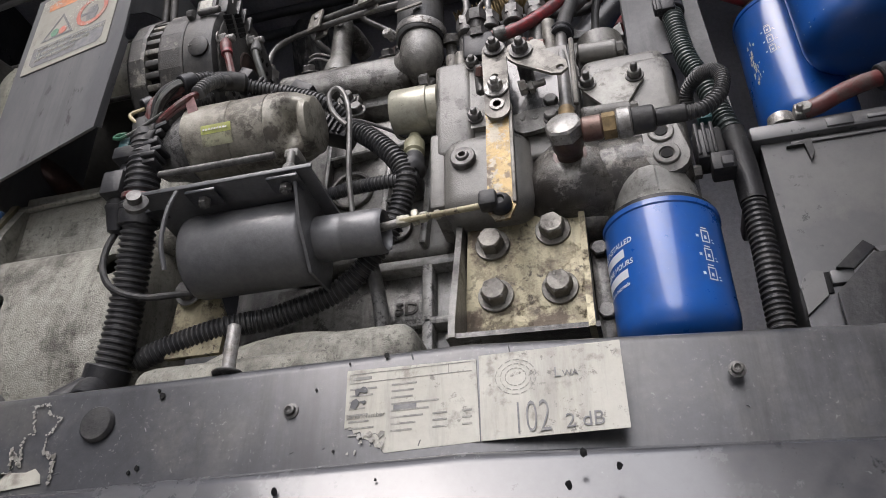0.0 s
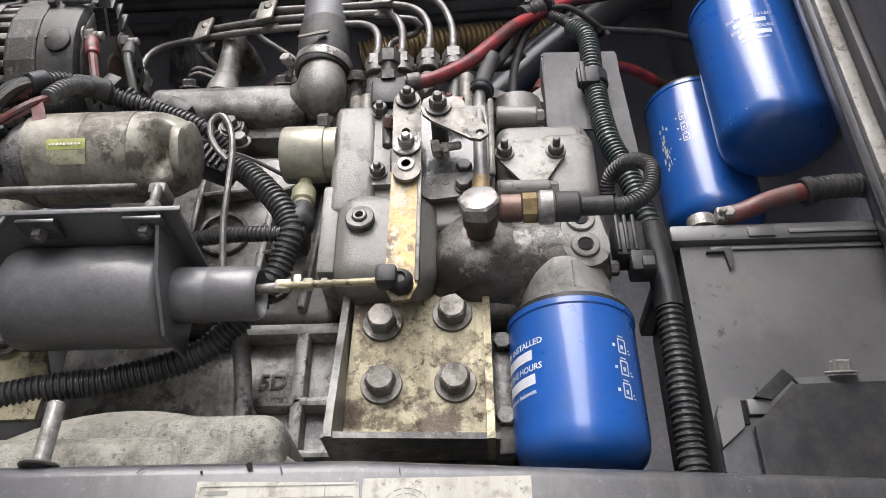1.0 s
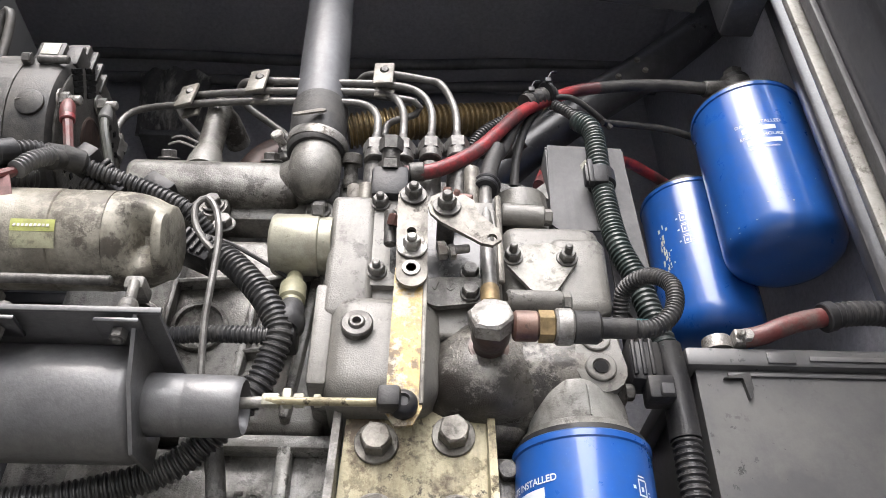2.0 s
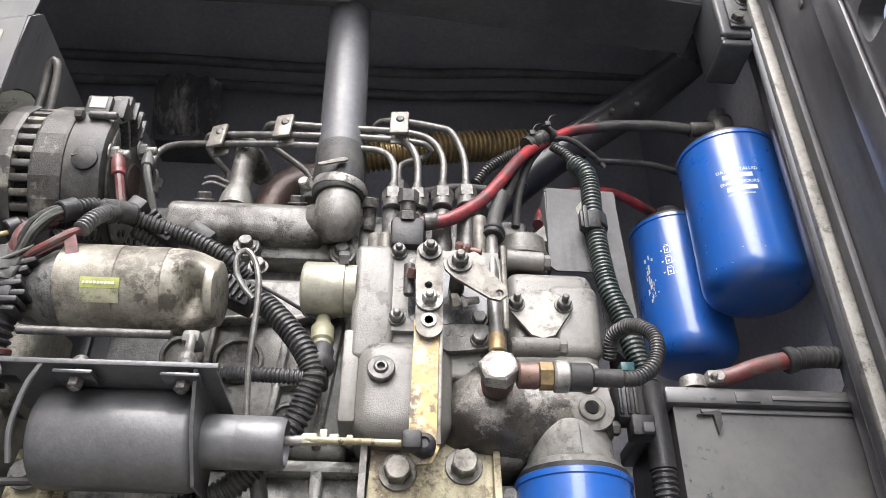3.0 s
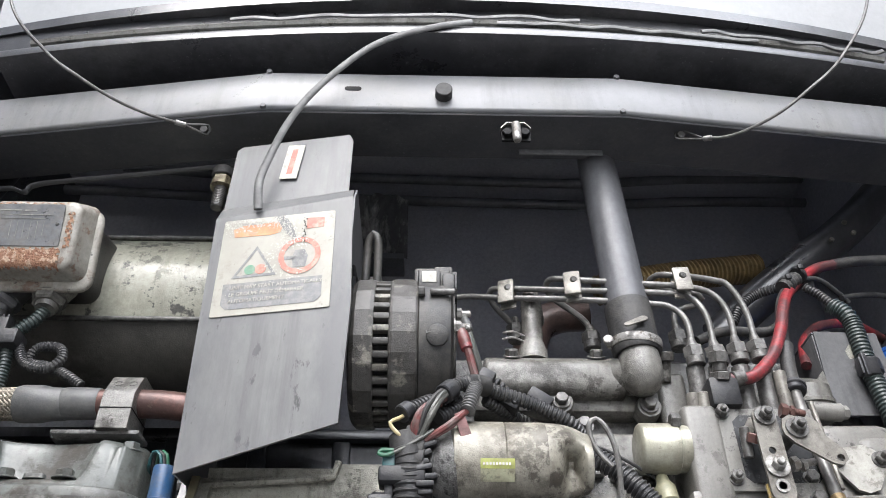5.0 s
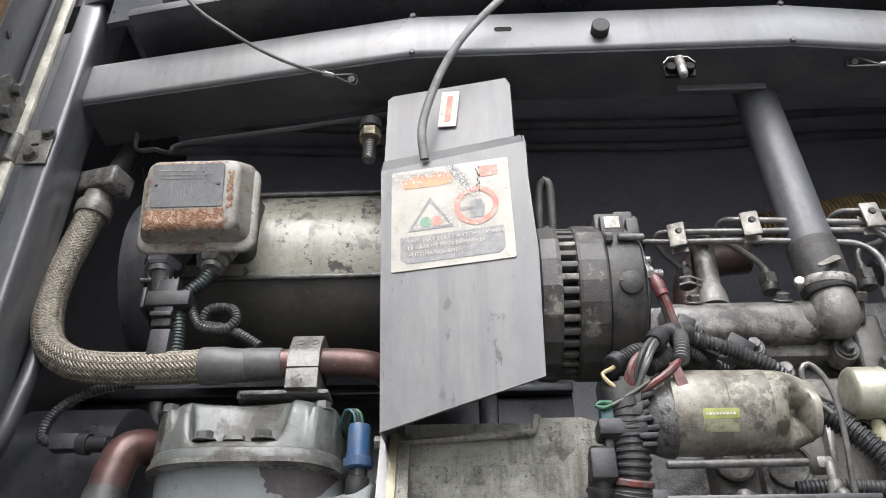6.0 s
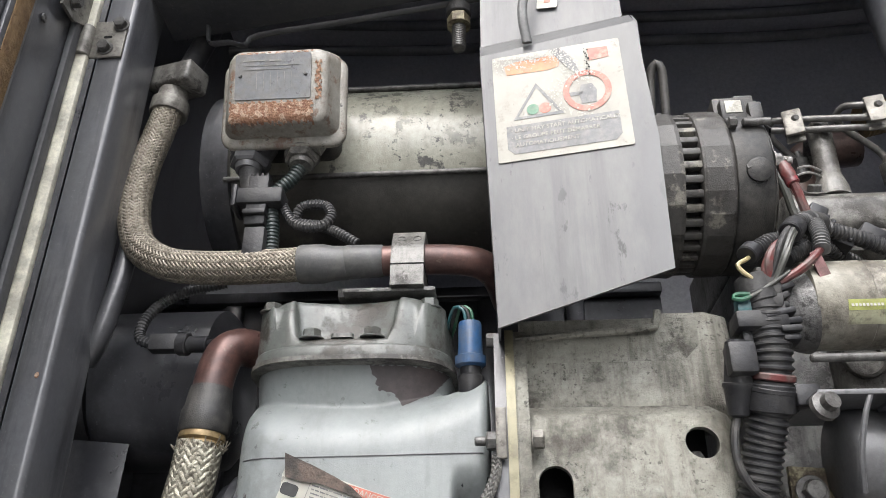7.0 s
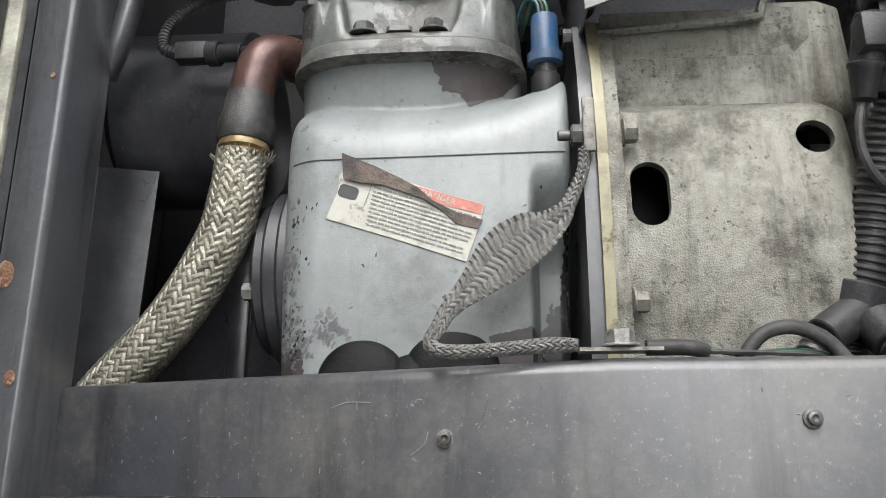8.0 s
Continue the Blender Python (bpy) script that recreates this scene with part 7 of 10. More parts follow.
part("top_ferrule", lathe(B(), (-0.939, 0.593, 2.261), (0.06, 0.02, 1), [(0, 0.0195), (0.002, 0.0205), (0.016, 0.0205), (0.018, 0.0165), (0.03, 0.016), (0.034, 0.014), (0.05, 0.0135)], 28), M_ZINC, dis)
b = B()
box(b, -0.964, -0.906, 0.575, 0.612, 2.293, 2.322, 0.005, 3, about(-0.936, 0.593, 2.308, 0, 4, -18))
part("clamp_block", b, M_CAST, dis, "grey cast clamp block")
b = B()
cyl(b, (-0.932, 0.60, 2.315), (-0.918, 0.64, 2.46), 0.013)
part("riser_pipe", b, M_BLACKP, dis)
part("ferrule", lathe(B(), (-0.766, 0.5515, 2.053), (1, 0, 0), [(0, 0.0172), (0.004, 0.0180), (0.022, 0.0180), (0.030, 0.0162), (0.044, 0.0156), (0.046, 0.0145)], 32), M_STRIPC, dis, "dark crimped ferrule")
b = B()
tube(b, [(-0.725, 0.551, 2.053), (-0.66, 0.551, 2.054), (-0.618, 0.553, 2.053), (-0.598, 0.560, 2.050), (-0.586, 0.578, 2.044), (-0.578, 0.61, 2.035)], 0.0138, 20)
part("copper_pipe", b, M_COPPER, dis, "tarnished copper pipe")
part("pipe_sleeve", lathe(B(), (-0.724, 0.551, 2.0535), (1, 0, 0.01), [(0, 0.0150), (0.003, 0.0156), (0.022, 0.0152), (0.034, 0.0148), (0.035, 0.0140)], 28), M_STRIPC, dis, "dull grey end of the pipe")
blk = part("pipe_clamp", plate(B(), [(0.528, 2.019), (0.528, 2.053), (0.530, 2.058), (0.542, 2.077), (0.547, 2.080), (0.572, 2.080), (0.572, 2.019)], [], 0.029, pose(-0.6505, 0, 0, 90, 0, 90)), M_CAST, dis, "split pale grey clamp block")
b = B()
box(b, -0.680, -0.650, 0.5275, 0.5725, 2.0385, 2.0395, 0.0)
part("split_line", b, M_TARSHADE, blk)
for x in (-0.671, -0.657):
    b = B()
    lathe(b, (x, 0.5362, 2.0675), (0, -0.86, 0.51), [(-0.002, 0.0042), (0.0006, 0.0042), (0.0006, 0.003), (-0.001, 0.0028), (-0.001, 0)], 14)
    part("clamp_screw", b, M_BOLT, blk)
b = B()
box(b, -0.722, -0.641, 0.536, 0.566, 2.0165, 2.0205, 0.001)
box(b, -0.73, -0.66, 0.556, 0.575, 2.021, 2.03, 0.001)
part("clamp_plate", b, M_BLOCK, dis)

# ---- electric standby motor with its terminal box ----
mot = thing("standby_motor", "cream electric motor with flaking paint and long tie rods", "motor", (-0.72, 0.63, 2.07))
AX, AZ, RM = 0.700, 2.236, 0.102
b = B()
# one painted barrel: the lower half has its shade put into the colour
for name, a0, a1, mt in (("upper_barrel", -78, 118, M_MOTOR), ("lower_barrel", 118, 235, M_MOTORSHADE)):
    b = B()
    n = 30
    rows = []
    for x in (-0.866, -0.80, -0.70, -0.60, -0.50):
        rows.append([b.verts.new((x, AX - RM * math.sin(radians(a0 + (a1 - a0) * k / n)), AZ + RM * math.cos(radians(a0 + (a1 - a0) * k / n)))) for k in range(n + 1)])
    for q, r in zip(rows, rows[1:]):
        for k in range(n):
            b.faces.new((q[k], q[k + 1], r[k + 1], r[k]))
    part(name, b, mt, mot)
for ang in (30, 38, 119):
    b = B()
    p = (AX - (RM + 0.004) * math.sin(radians(ang)), AZ + (RM + 0.004) * math.cos(radians(ang)))
    cyl(b, (-0.872, *p), (-0.50, *p), 0.0032, n=10)
    part("tie_rod", b, M_BOLT, mot)
b = B()
lathe(b, (-0.911, AX, AZ), (1, 0, 0), [(0, 0.05), (0.004, 0.08), (0.012, 0.102), (0.030, 0.107), (0.044, 0.107), (0.046, 0.101)], 48)
part("end_bell", b, M_FRAME, mot)
jb = thing("terminal_box", "rusty terminal box with a riveted metal rating plate", "junction box", (-0.80, 0.55, 2.1680))


def frustum(b, lo, hi, r):
    """Between two rounded rectangles (x0, x1, z0, z1, y)."""
    rings = []
    for (x0, x1, z0, z1, y), o in ((lo, 0), (hi, 0)):
        ol = rounded(x1 - x0, z1 - z0, r)
        rings.append([b.verts.new(((x0 + x1) / 2 + u, y, (z0 + z1) / 2 + v)) for u, v in ol])
    n = len(rings[0])
    for k in range(n):
        b.faces.new((rings[0][k], rings[0][(k + 1) % n], rings[1][(k + 1) % n], rings[1][k]))
    b.faces.new(rings[0])
    b.faces.new(rings[1])
    return b


MJ = pose(-0.7925, 0.507, 2.225, 12)


def shell(b, rings, m):
    """A pressed shell through rounded rectangles (centre x, half width, half height, depth, corner)."""
    prev = None
    for cx, w, h, y, r in rings:
        ring = [b.verts.new(m @ Vector((cx + u, y, v))) for u, v in rounded(2 * w, 2 * h, r)]
        if prev:
            for k in range(len(ring)):
                b.faces.new((prev[k], prev[(k + 1) % len(ring)], ring[(k + 1) % len(ring)], ring[k]))
        else:
            b.faces.new(ring)
        prev = ring
    b.faces.new(prev)
    return b


LW, LH, LR = 0.0495, 0.0400, 0.010
lid = part("lid", shell(B(), [(0, LW - LR * (1 - math.sin(a)), LH - LR * (1 - math.sin(a)), LR * 0.7 * (1 - math.cos(a)), 0.012) for a in (0, 0.3, 0.6, 0.9, 1.2, 1.5708)]
                          + [(-0.0005, 0.0530, 0.0425, 0.014, 0.012), (0.0, 0.0580, 0.0455, 0.026, 0.012)], MJ), M_RUSTY, jb, sharp=60)
part("lid_rim", shell(B(), [(0.001, 0.0570, 0.0440, 0.0235, 0.013), (0.001, 0.0605, 0.0465, 0.0242, 0.014), (0.001, 0.0625, 0.0480, 0.0268, 0.014), (0.001, 0.0620, 0.0475, 0.0300, 0.014), (0.001, 0.056, 0.0430, 0.0315, 0.013)], MJ @ pose(0, 0, -0.007)), M_RUSTY, jb, sharp=60)
b = B()
shell(b, [(0, 0.0560, 0.0420, 0.0310, 0.012), (-0.004, 0.054, 0.040, 0.040, 0.014), (-0.003, 0.050, 0.043, 0.075, 0.014), (-0.003, 0.050, 0.045, 0.12, 0.014)], MJ)
part("box_body", b, M_ALTDK, jb, sharp=60)
random.seed(31)


def on_lid(u, v):
    """How far the lid's face falls back at a place near its rounded edge."""
    d = min(LW - abs(u), LH - abs(v), LR)
    return 0.7 * (LR - math.sqrt(max(0.0, LR * LR - (LR - max(0.0, d)) ** 2)))


for u0, u1, v0, v1 in ((-0.0475, 0.037, -0.0405, -0.0160), (-0.040, 0.034, 0.0335, 0.0375), (0.0365, 0.0445, -0.018, 0.026), (-0.047, -0.043, -0.02, 0.012), (-0.040, -0.015, 0.030, 0.036)):
    b = B()
    st = 0.0009
    grid = {}
    for i in range(int((u1 - u0) / st) + 1):
        for j in range(int((v1 - v0) / st) + 1):
            u, v = u0 + i * st, v0 + j * st
            e = min(u - u0, u1 - u, v - v0, v1 - v)
            if e < 0.0016 + 0.0012 * math.sin(u * 900 + v * 700) and random.random() < 0.45:
                continue
            grid[i, j] = b.verts.new(MJ @ Vector((u + random.uniform(-2e-4, 2e-4), on_lid(u, v) - 0.0004 - random.uniform(0, 0.0009), v + random.uniform(-2e-4, 2e-4))))
    for i, j in list(grid):
        q = [grid.get(k) for k in ((i, j), (i + 1, j), (i + 1, j + 1), (i, j + 1))]
        if all(q):
            b.faces.new(q)
    bmesh.ops.delete(b, geom=[v for v in b.verts if not v.link_faces], context="VERTS")
    part("rust_patch", b, M_RUST, lid, "thick flaking brown rust", sharp=180)
mP = MJ @ pose(-0.004, -0.0022, 0.0085, 93, 0, 0)
pl = part("rating_plate", plate(B(), rounded(0.074, 0.047, 0.002), [], 0.0012, mP), M_PLATE, jb, "dull metal rating plate with unreadable print")
mP2 = MJ @ pose(-0.004, -0.0027, 0.0085, 93, 0, 0)
b = B()
bars(b, mP2, [(-0.030, 0.016, 0.022, 0.0010), (-0.004, 0.0155, 0.012, 0.0016), (-0.028, 0.011, 0.054, 0.0006), (-0.028, 0.007, 0.046, 0.0005)] + [(-0.016 + 0.0068 * k, -0.016, 0.0005, 0.020) for k in range(6)])
part("print", b, M_FAINT, pl)
for x in (-0.032, 0.032):
    b = B()
    lathe(b, mP2 @ Vector((x, 0.001, 0)), (0, -1, -0.2), [(0, 0.002), (0.001, 0.0015), (0.0012, 0)], 10)
    part("rivet", b, M_BOLT, pl)
for x, y, tilt, k in ((-0.829, 0.562, -0.1, 1.15), (-0.775, 0.558, -0.25, 1.0)):
    b = B()
    lathe(b, (x, y + 0.004, 2.197), (0, tilt, -1), [(0, 0.022 * k), (0.010, 0.019 * k), (0.018, 0.0165 * k), (0.021, 0.0165 * k), (0.022, 0.018 * k)], 24)
    hexagon(b, (x, y - 0.001, 2.1755), (0, tilt, -1), 0.029 * k, 0.009, crown=False)
    lathe(b, (x, y - 0.002, 2.167), (0, tilt, -1), [(0, 0.012 * k), (0.006, 0.0105 * k)], 18)
    part("cable_gland", b, M_CAN if x < -0.8 else M_CAST, jb, "cable gland with hexagon nut")
b = B()
lathe(b, (-0.786, 0.60, 2.2880), (0, 0, 1), [(0, 0.014), (0.012, 0.014), (0.014, 0.010), (0.03, 0.010)], 18)
part("top_plug", b, M_ALTDK, jb)
cb2 = thing("motor_cables", "corrugated black motor cables with a coupled connector", "cable", (-0.80, 0.56, 2.06))
b = B()
tube(b, [(-0.775, 0.557, 2.166), (-0.783, 0.557, 2.150), (-0.800, 0.556, 2.128), (-0.797, 0.556, 2.095), (-0.795, 0.558, 2.055)], 0.0072, 10, pitch=0.0036, depth=0.0012)
part("conduit", b, M_GREENC, cb2)
b = B()
tube(b, [(-0.829, 0.561, 2.168), (-0.822, 0.558, 2.14), (-0.815, 0.557, 2.11)], 0.0108, 14)
part("cable", b, M_RUBBER, cb2)
b = B()
box(b, -0.8205, -0.8010, 0.542, 0.562, 2.092, 2.1455, 0.0015)
conn = part("connector", b, M_BLACKP, cb2)
for q in ((-0.819, -0.799, 0.541, 0.563, 2.052, 2.089, 0.002), (-0.8345, -0.786, 0.539, 0.565, 2.1135, 2.131, 0.003), (-0.8345, -0.829, 0.537, 0.567, 2.110, 2.134, 0.002), (-0.8215, -0.800, 0.537, 0.560, 2.101, 2.106, 0.001)):
    part("shell", box(B(), *q), M_BLACKP, conn)
for k in range(4):
    part("rib", box(B(), -0.8195 + 0.005 * k, -0.8170 + 0.005 * k, 0.543, 0.562, 2.143, 2.1485, 0.0006), M_BLACKP, conn)
b = B()
tube(b, [(-0.79, 0.556, 2.12), (-0.775, 0.553, 2.097), (-0.752, 0.552, 2.092), (-0.741, 0.553, 2.103), (-0.748, 0.556, 2.117), (-0.77, 0.558, 2.118), (-0.775, 0.56, 2.103), (-0.755, 0.56, 2.098), (-0.735, 0.556, 2.088), (-0.715, 0.556, 2.075)], 0.0052, 9, pitch=0.003, depth=0.0009)
part("coiled_conduit", b, M_COND, cb2)

# ---- belt guard ----
grd = thing("belt_guard", "folded grey sheet-metal belt guard with a worn warning label", "guard", (-0.53, 0.50, 1.96))
b = B()
plate(b, [(x_ / 0.988, z_) for x_, z_ in ((0.003, 1.960), (0.138, 1.997), (0.1405, 2.12), (0.134, 2.2475), (-0.0065, 2.2325))], [], 0.0025, pose(-0.59, 0.488, 0, 90, 0, -8.8))
part("face", b, M_GUARD, grd)


def sheet(pts, thick, n, material, name, par, label=""):
    """A flat sheet through four corners, thickened along n."""
    b = B()
    n = Vector(n)
    lo = [b.verts.new(Vector(p)) for p in pts]
    hi = [b.verts.new(Vector(p) + n * thick) for p in pts]
    b.faces.new(lo)
    b.faces.new(hi[::-1])
    for k in range(len(pts)):
        j = (k + 1) % len(pts)
        b.faces.new((lo[k], lo[j], hi[j], hi[k]))
    return part(name, b, material, par, label)


def gp(x, z, back=0.0):
    """A point on the guard's plane, or so far behind it."""
    return (x, 0.488 - 0.155 * (x + 0.59) + back, z)


sheet([gp(-0.5965, 2.2325), gp(-0.456, 2.2475), gp(-0.457, 2.270, 0.016), gp(-0.597, 2.258, 0.016)], 0.002, (0, 1, 0), M_GUARD, "fold", grd)
sheet([gp(-0.596, 2.258, 0.0158), gp(-0.463, 2.2695, 0.0158), gp(-0.4635, 2.346, 0.019), gp(-0.468, 2.356, 0.019), gp(-0.590, 2.352, 0.019), gp(-0.5955, 2.347, 0.019)], 0.002, (0, 1, 0), M_GUARD, "upper_flap", grd)
sheet([gp(-0.4520, 1.999, 0.001), gp(-0.4495, 2.118, 0.001), gp(-0.4495, 2.118, 0.010), gp(-0.4520, 2.004, 0.010)], 0.002, (-1, 0, 0), M_GUARD, "side_low", grd)
b = B()
plate(b, [(0.468, 2.150), (0.468, 2.247), (0.484, 2.270), (0.62, 2.270), (0.62, 2.204), (0.585, 2.199), (0.552, 2.203), (0.515, 2.195), (0.492, 2.179), (0.476, 2.158)], [], 0.002, pose(-0.4535, 0, 0, 90, 0, 90))
part("side", b, M_GUARD, grd)
sheet([gp(-0.5875, 1.960, 0.001), gp(-0.597, 2.2325, 0.001), gp(-0.597, 2.258, 0.13), gp(-0.5875, 1.98, 0.13)], 0.002, (1, 0, 0), M_GUARD, "side_left", grd)
mG = facing(-0.5275, 0.4783 - 0.0012, 2.170, 0, -8.8, 1.5) @ Matrix.Diagonal((0.935, 0.985, 1, 1))
wl = part("warning_label", plate(B(), rounded(0.123, 0.118, 0.002), [], 0.0006, mG), M_LABEL, grd, "cream warning label, flaking at the top")
mG2 = facing(-0.5275, 0.4783 - 0.0016, 2.170, 0, -8.8, 1.5) @ Matrix.Diagonal((0.935, 0.985, 1, 1))
mG3 = facing(-0.5275, 0.4783 - 0.0019, 2.170, 0, -8.8, 1.5) @ Matrix.Diagonal((0.935, 0.985, 1, 1))
mG4 = facing(-0.5275, 0.4783 - 0.0022, 2.170, 0, -8.8, 1.5) @ Matrix.Diagonal((0.935, 0.985, 1, 1))
b = B()
plate(b, [(-0.052, -0.022), (0.052, -0.022), (0.052, -0.046), (0.046, -0.052), (-0.046, -0.052), (-0.052, -0.046)], [], 0.0002, mG2)
part("dark_panel", b, M_INK, wl)
for k, txt in enumerate(("· UNIT MAY START AUTOMATICALLY", "· LE GROUPE PEUT DÉMARRER", "  AUTOMATIQUEMENT")):
    letters("text", txt, 0.0060, mG3 @ Matrix.Translation((-0.048, -0.0295 - 0.0078 * k, 0)), M_PAPER, wl)
b = B()
tri_o = [(-0.045, -0.016), (0.003, -0.016), (-0.021, 0.022)]
tri_i = [(-0.040, -0.013), (-0.002, -0.013), (-0.021, 0.017)]
for k in range(3):
    j = (k + 1) % 3
    plate(b, [tri_o[k], tri_o[j], tri_i[j], tri_i[k]], [], 0.0002, mG2)
part("triangle_outline", b, M_INK, wl)
for x, mt in ((-0.026, M_INKGRN), (-0.0145, M_INKRED)):
    b = B()
    plate(b, [(x + 0.0058 * math.cos(k * math.pi / 10), -0.007 + 0.0058 * math.sin(k * math.pi / 10)) for k in range(20)], [], 0.0002, mG3 if mt is M_INKGRN else mG2)
    part("dot", b, mt, wl)
b = B()
plate(b, [(0.026 + 0.0225 * math.cos(2 * math.pi * k / 40), 0.005 + 0.0225 * math.sin(2 * math.pi * k / 40)) for k in range(40)], [(0.026, 0.005, 0.0170)], 0.0002, mG3)
part("ring", b, M_INKRED, wl)
b = B()
plate(b, [(0.020, -0.009), (0.033, -0.009), (0.035, 0.004), (0.031, 0.012), (0.021, 0.012), (0.018, 0.003)], [], 0.0002, mG2)
bars(b, mG2, [(0.006, 0.001, 0.016, 0.004)])
part("dark_sign", b, M_INK, wl)
for pts in ([(-0.048, 0.036), (-0.01, 0.035), (0.002, 0.037), (0.004, 0.045), (-0.002, 0.051), (-0.04, 0.050), (-0.05, 0.046)], [(0.031, 0.038), (0.050, 0.039), (0.050, 0.051), (0.031, 0.052)]):
    b = B()
    plate(b, pts, [], 0.0002, mG2)
    part("red_header", b, M_ORANGE if pts[0][0] < 0 else M_INKRED, wl, "faded remains of an orange header")
b = B()
plate(b, [(-0.006, 0.058), (0.006, 0.058), (0.014, 0.046), (0.021, 0.032), (0.020, 0.024), (0.010, 0.034), (0.002, 0.046)], [], 0.0002, mG3)
part("bare_patch", b, M_GUARD, wl, "bare grey patch where the label is torn off")
random.seed(11)
b = B()
for k in range(900):
    if k < 330:
        u, v = random.uniform(-0.060, 0.0), 0.057 - abs(random.gauss(0, 0.007))
    elif k < 640:
        f = random.random()
        u, v = -0.002 + 0.022 * f + random.gauss(0.004, 0.007), 0.056 - 0.040 * f + random.gauss(0, 0.006)
    else:
        a = random.uniform(0, 6.28)
        q = random.gauss(0.026, 0.004)
        u, v = 0.020 + q * math.cos(a), 0.004 + q * math.sin(a) * 0.9
        if math.cos(a) > 0.5:
            continue
    if abs(u) > 0.060 or v > 0.058:
        continue
    r = random.uniform(0.00025, 0.0009) * (1.6 if k % 17 == 0 else 1)
    n = 6
    t0 = random.uniform(0, 1)
    b.faces.new([b.verts.new(mG4 @ Vector((u + r * random.uniform(0.5, 1.6) * math.cos(t0 + 2 * math.pi * i / n), v + r * random.uniform(0.5, 1.6) * math.sin(t0 + 2 * math.pi * i / n), 0.000004 * (k % 60)))) for i in range(n)])
tagged(part("flaked_paper", b, M_FLAKE, wl, "fine white flakes of torn paper"), kind="stuff")
b = B()
for k in range(16):
    u, v = 0.029 + random.gauss(0, 0.0009), 0.022 + 0.0020 * k
    r = random.uniform(0.0004, 0.0012)
    b.faces.new([b.verts.new(mG4 @ Vector((u + r * random.uniform(0.6, 1.4) * math.cos(i), v + 1.3 * r * math.sin(i), 0.0003 + 0.000004 * k))) for i in range(6)])
tagged(part("tear_edge", b, M_TARSHADE, wl, "dark edge of the tear"), kind="stuff")
stk = part("sticker", plate(B(), rounded(0.0195, 0.052, 0.001), [], 0.0006, facing(-0.529, 0.4938, 2.319, -3, -8.8, -5)), M_PAPER, grd, "white sticker with a faded red bar")
b = B()
bars(b, facing(-0.529, 0.4934, 2.319, -3, -8.8, -5), [(-0.0030, -0.019, 0.0060, 0.038)])
part("red_bar", b, M_INKRED, stk)
stp = thing("rubber_strip", "bent grey rubber strip hanging from the lip onto the guard", "strip", (-0.565, 0.48, 2.25))
b = B()
tube(b, [(-0.553, 0.478, 2.237), (-0.556, 0.475, 2.27), (-0.551, 0.476, 2.305), (-0.534, 0.467, 2.352), (-0.506, 0.457, 2.397), (-0.458, 0.446, 2.447), (-0.420, 0.440, 2.469), (-0.371, 0.437, 2.485), (-0.33, 0.438, 2.496)], 0.0046, 10, flat=0.45)
part("strip", b, M_STRIP, stp)

# ---- alternator ----
alt = thing("alternator", "sooty alternator with finned body and slotted rear cover", "alternator", (-0.40, 0.53, 2.03))
AC = (0.552, 2.112)
part("drive_end", lathe(B(), (-0.4525, *AC), (1, 0, 0), [(0, 0.066), (0.002, 0.071), (0.006, 0.0745), (0.020, 0.0755), (0.0235, 0.0745), (0.0238, 0.070)], 18, 0.17), M_ALT, alt, sharp=12)
# black core: the shade between the fins is in its colour
part("core", lathe(B(), (-0.432, *AC), (1, 0, 0), [(0, 0.064), (0.022, 0.064)], 40), M_TARSHADE, alt)
for k in range(36):
    a = 2 * math.pi * k / 36
    b = B()
    box(b, -0.4305, -0.4135, AC[0] - 0.0730, AC[0] - 0.062, AC[1] - 0.0034, AC[1] + 0.0034, 0.0018, 2, pose(0, *AC, math.degrees(a)) @ Matrix.Translation((0, -AC[0], -AC[1])))
    part("fin", b, M_ALT, alt)
part("stator_ring", lathe(B(), (-0.4150, *AC), (1, 0, 0), [(0, 0.071), (0.0015, 0.0745), (0.004, 0.0755), (0.0255, 0.0755), (0.0275, 0.0745), (0.0285, 0.071)], 24, 0.1), M_ALT, alt, sharp=10)
part("rear_case", lathe(B(), (-0.3875, *AC), (1, 0, 0), [(0, 0.0725), (0.0015, 0.0745), (0.026, 0.0745), (0.031, 0.0730), (0.0335, 0.0690), (0.0340, 0.060), (0.0340, 0.0)], 60), M_ALTDK, alt, sharp=40)
cover = part("rear_cover", lathe(B(), (-0.3545, *AC), (1, 0, 0), [(0, 0.066), (0.0024, 0.0665), (0.0032, 0.0655), (0.0035, 0.060), (0.0035, 0)], 56), M_ALT, alt, "slotted grey rear cover")
# two columns of slots beside the terminal, holes lower round the rim: black blocks, shade in their colour
for k in range(5):
    for c, off in ((-0.0125, 0), (0.0125, 1)):
        b = B()
        box(b, -0.0014, 0.0006, c - 0.0088, c + 0.0088, -0.0024, 0.0024, 0.0006, 1, pose(-0.3508, 0.4995 + 0.00375 * k, 2.1500 - 0.0033 * k, 50))
        part("vent", b, M_TARSHADE, cover)
for k in range(22):
    a = radians(150 + 10 * k)
    b = B()
    box(b, -0.0014, 0.0006, -0.0026, 0.0026, 0.050 - 0.0075 * (k % 2), 0.0555 - 0.0075 * (k % 2), 0.0006, 1, pose(-0.3508, AC[0], AC[1], math.degrees(a)))
    part("vent", b, M_TARSHADE, cover)
part("bearing_cap", lathe(B(), (-0.3515, 0.5440, 2.1165), (1, 0, 0), [(0, 0.0185), (0.0012, 0.0185), (0.0020, 0.0170), (0.0012, 0.0160), (0.0010, 0)], 40), M_BROWN, cover, "round brown bearing cap with a raised rim")
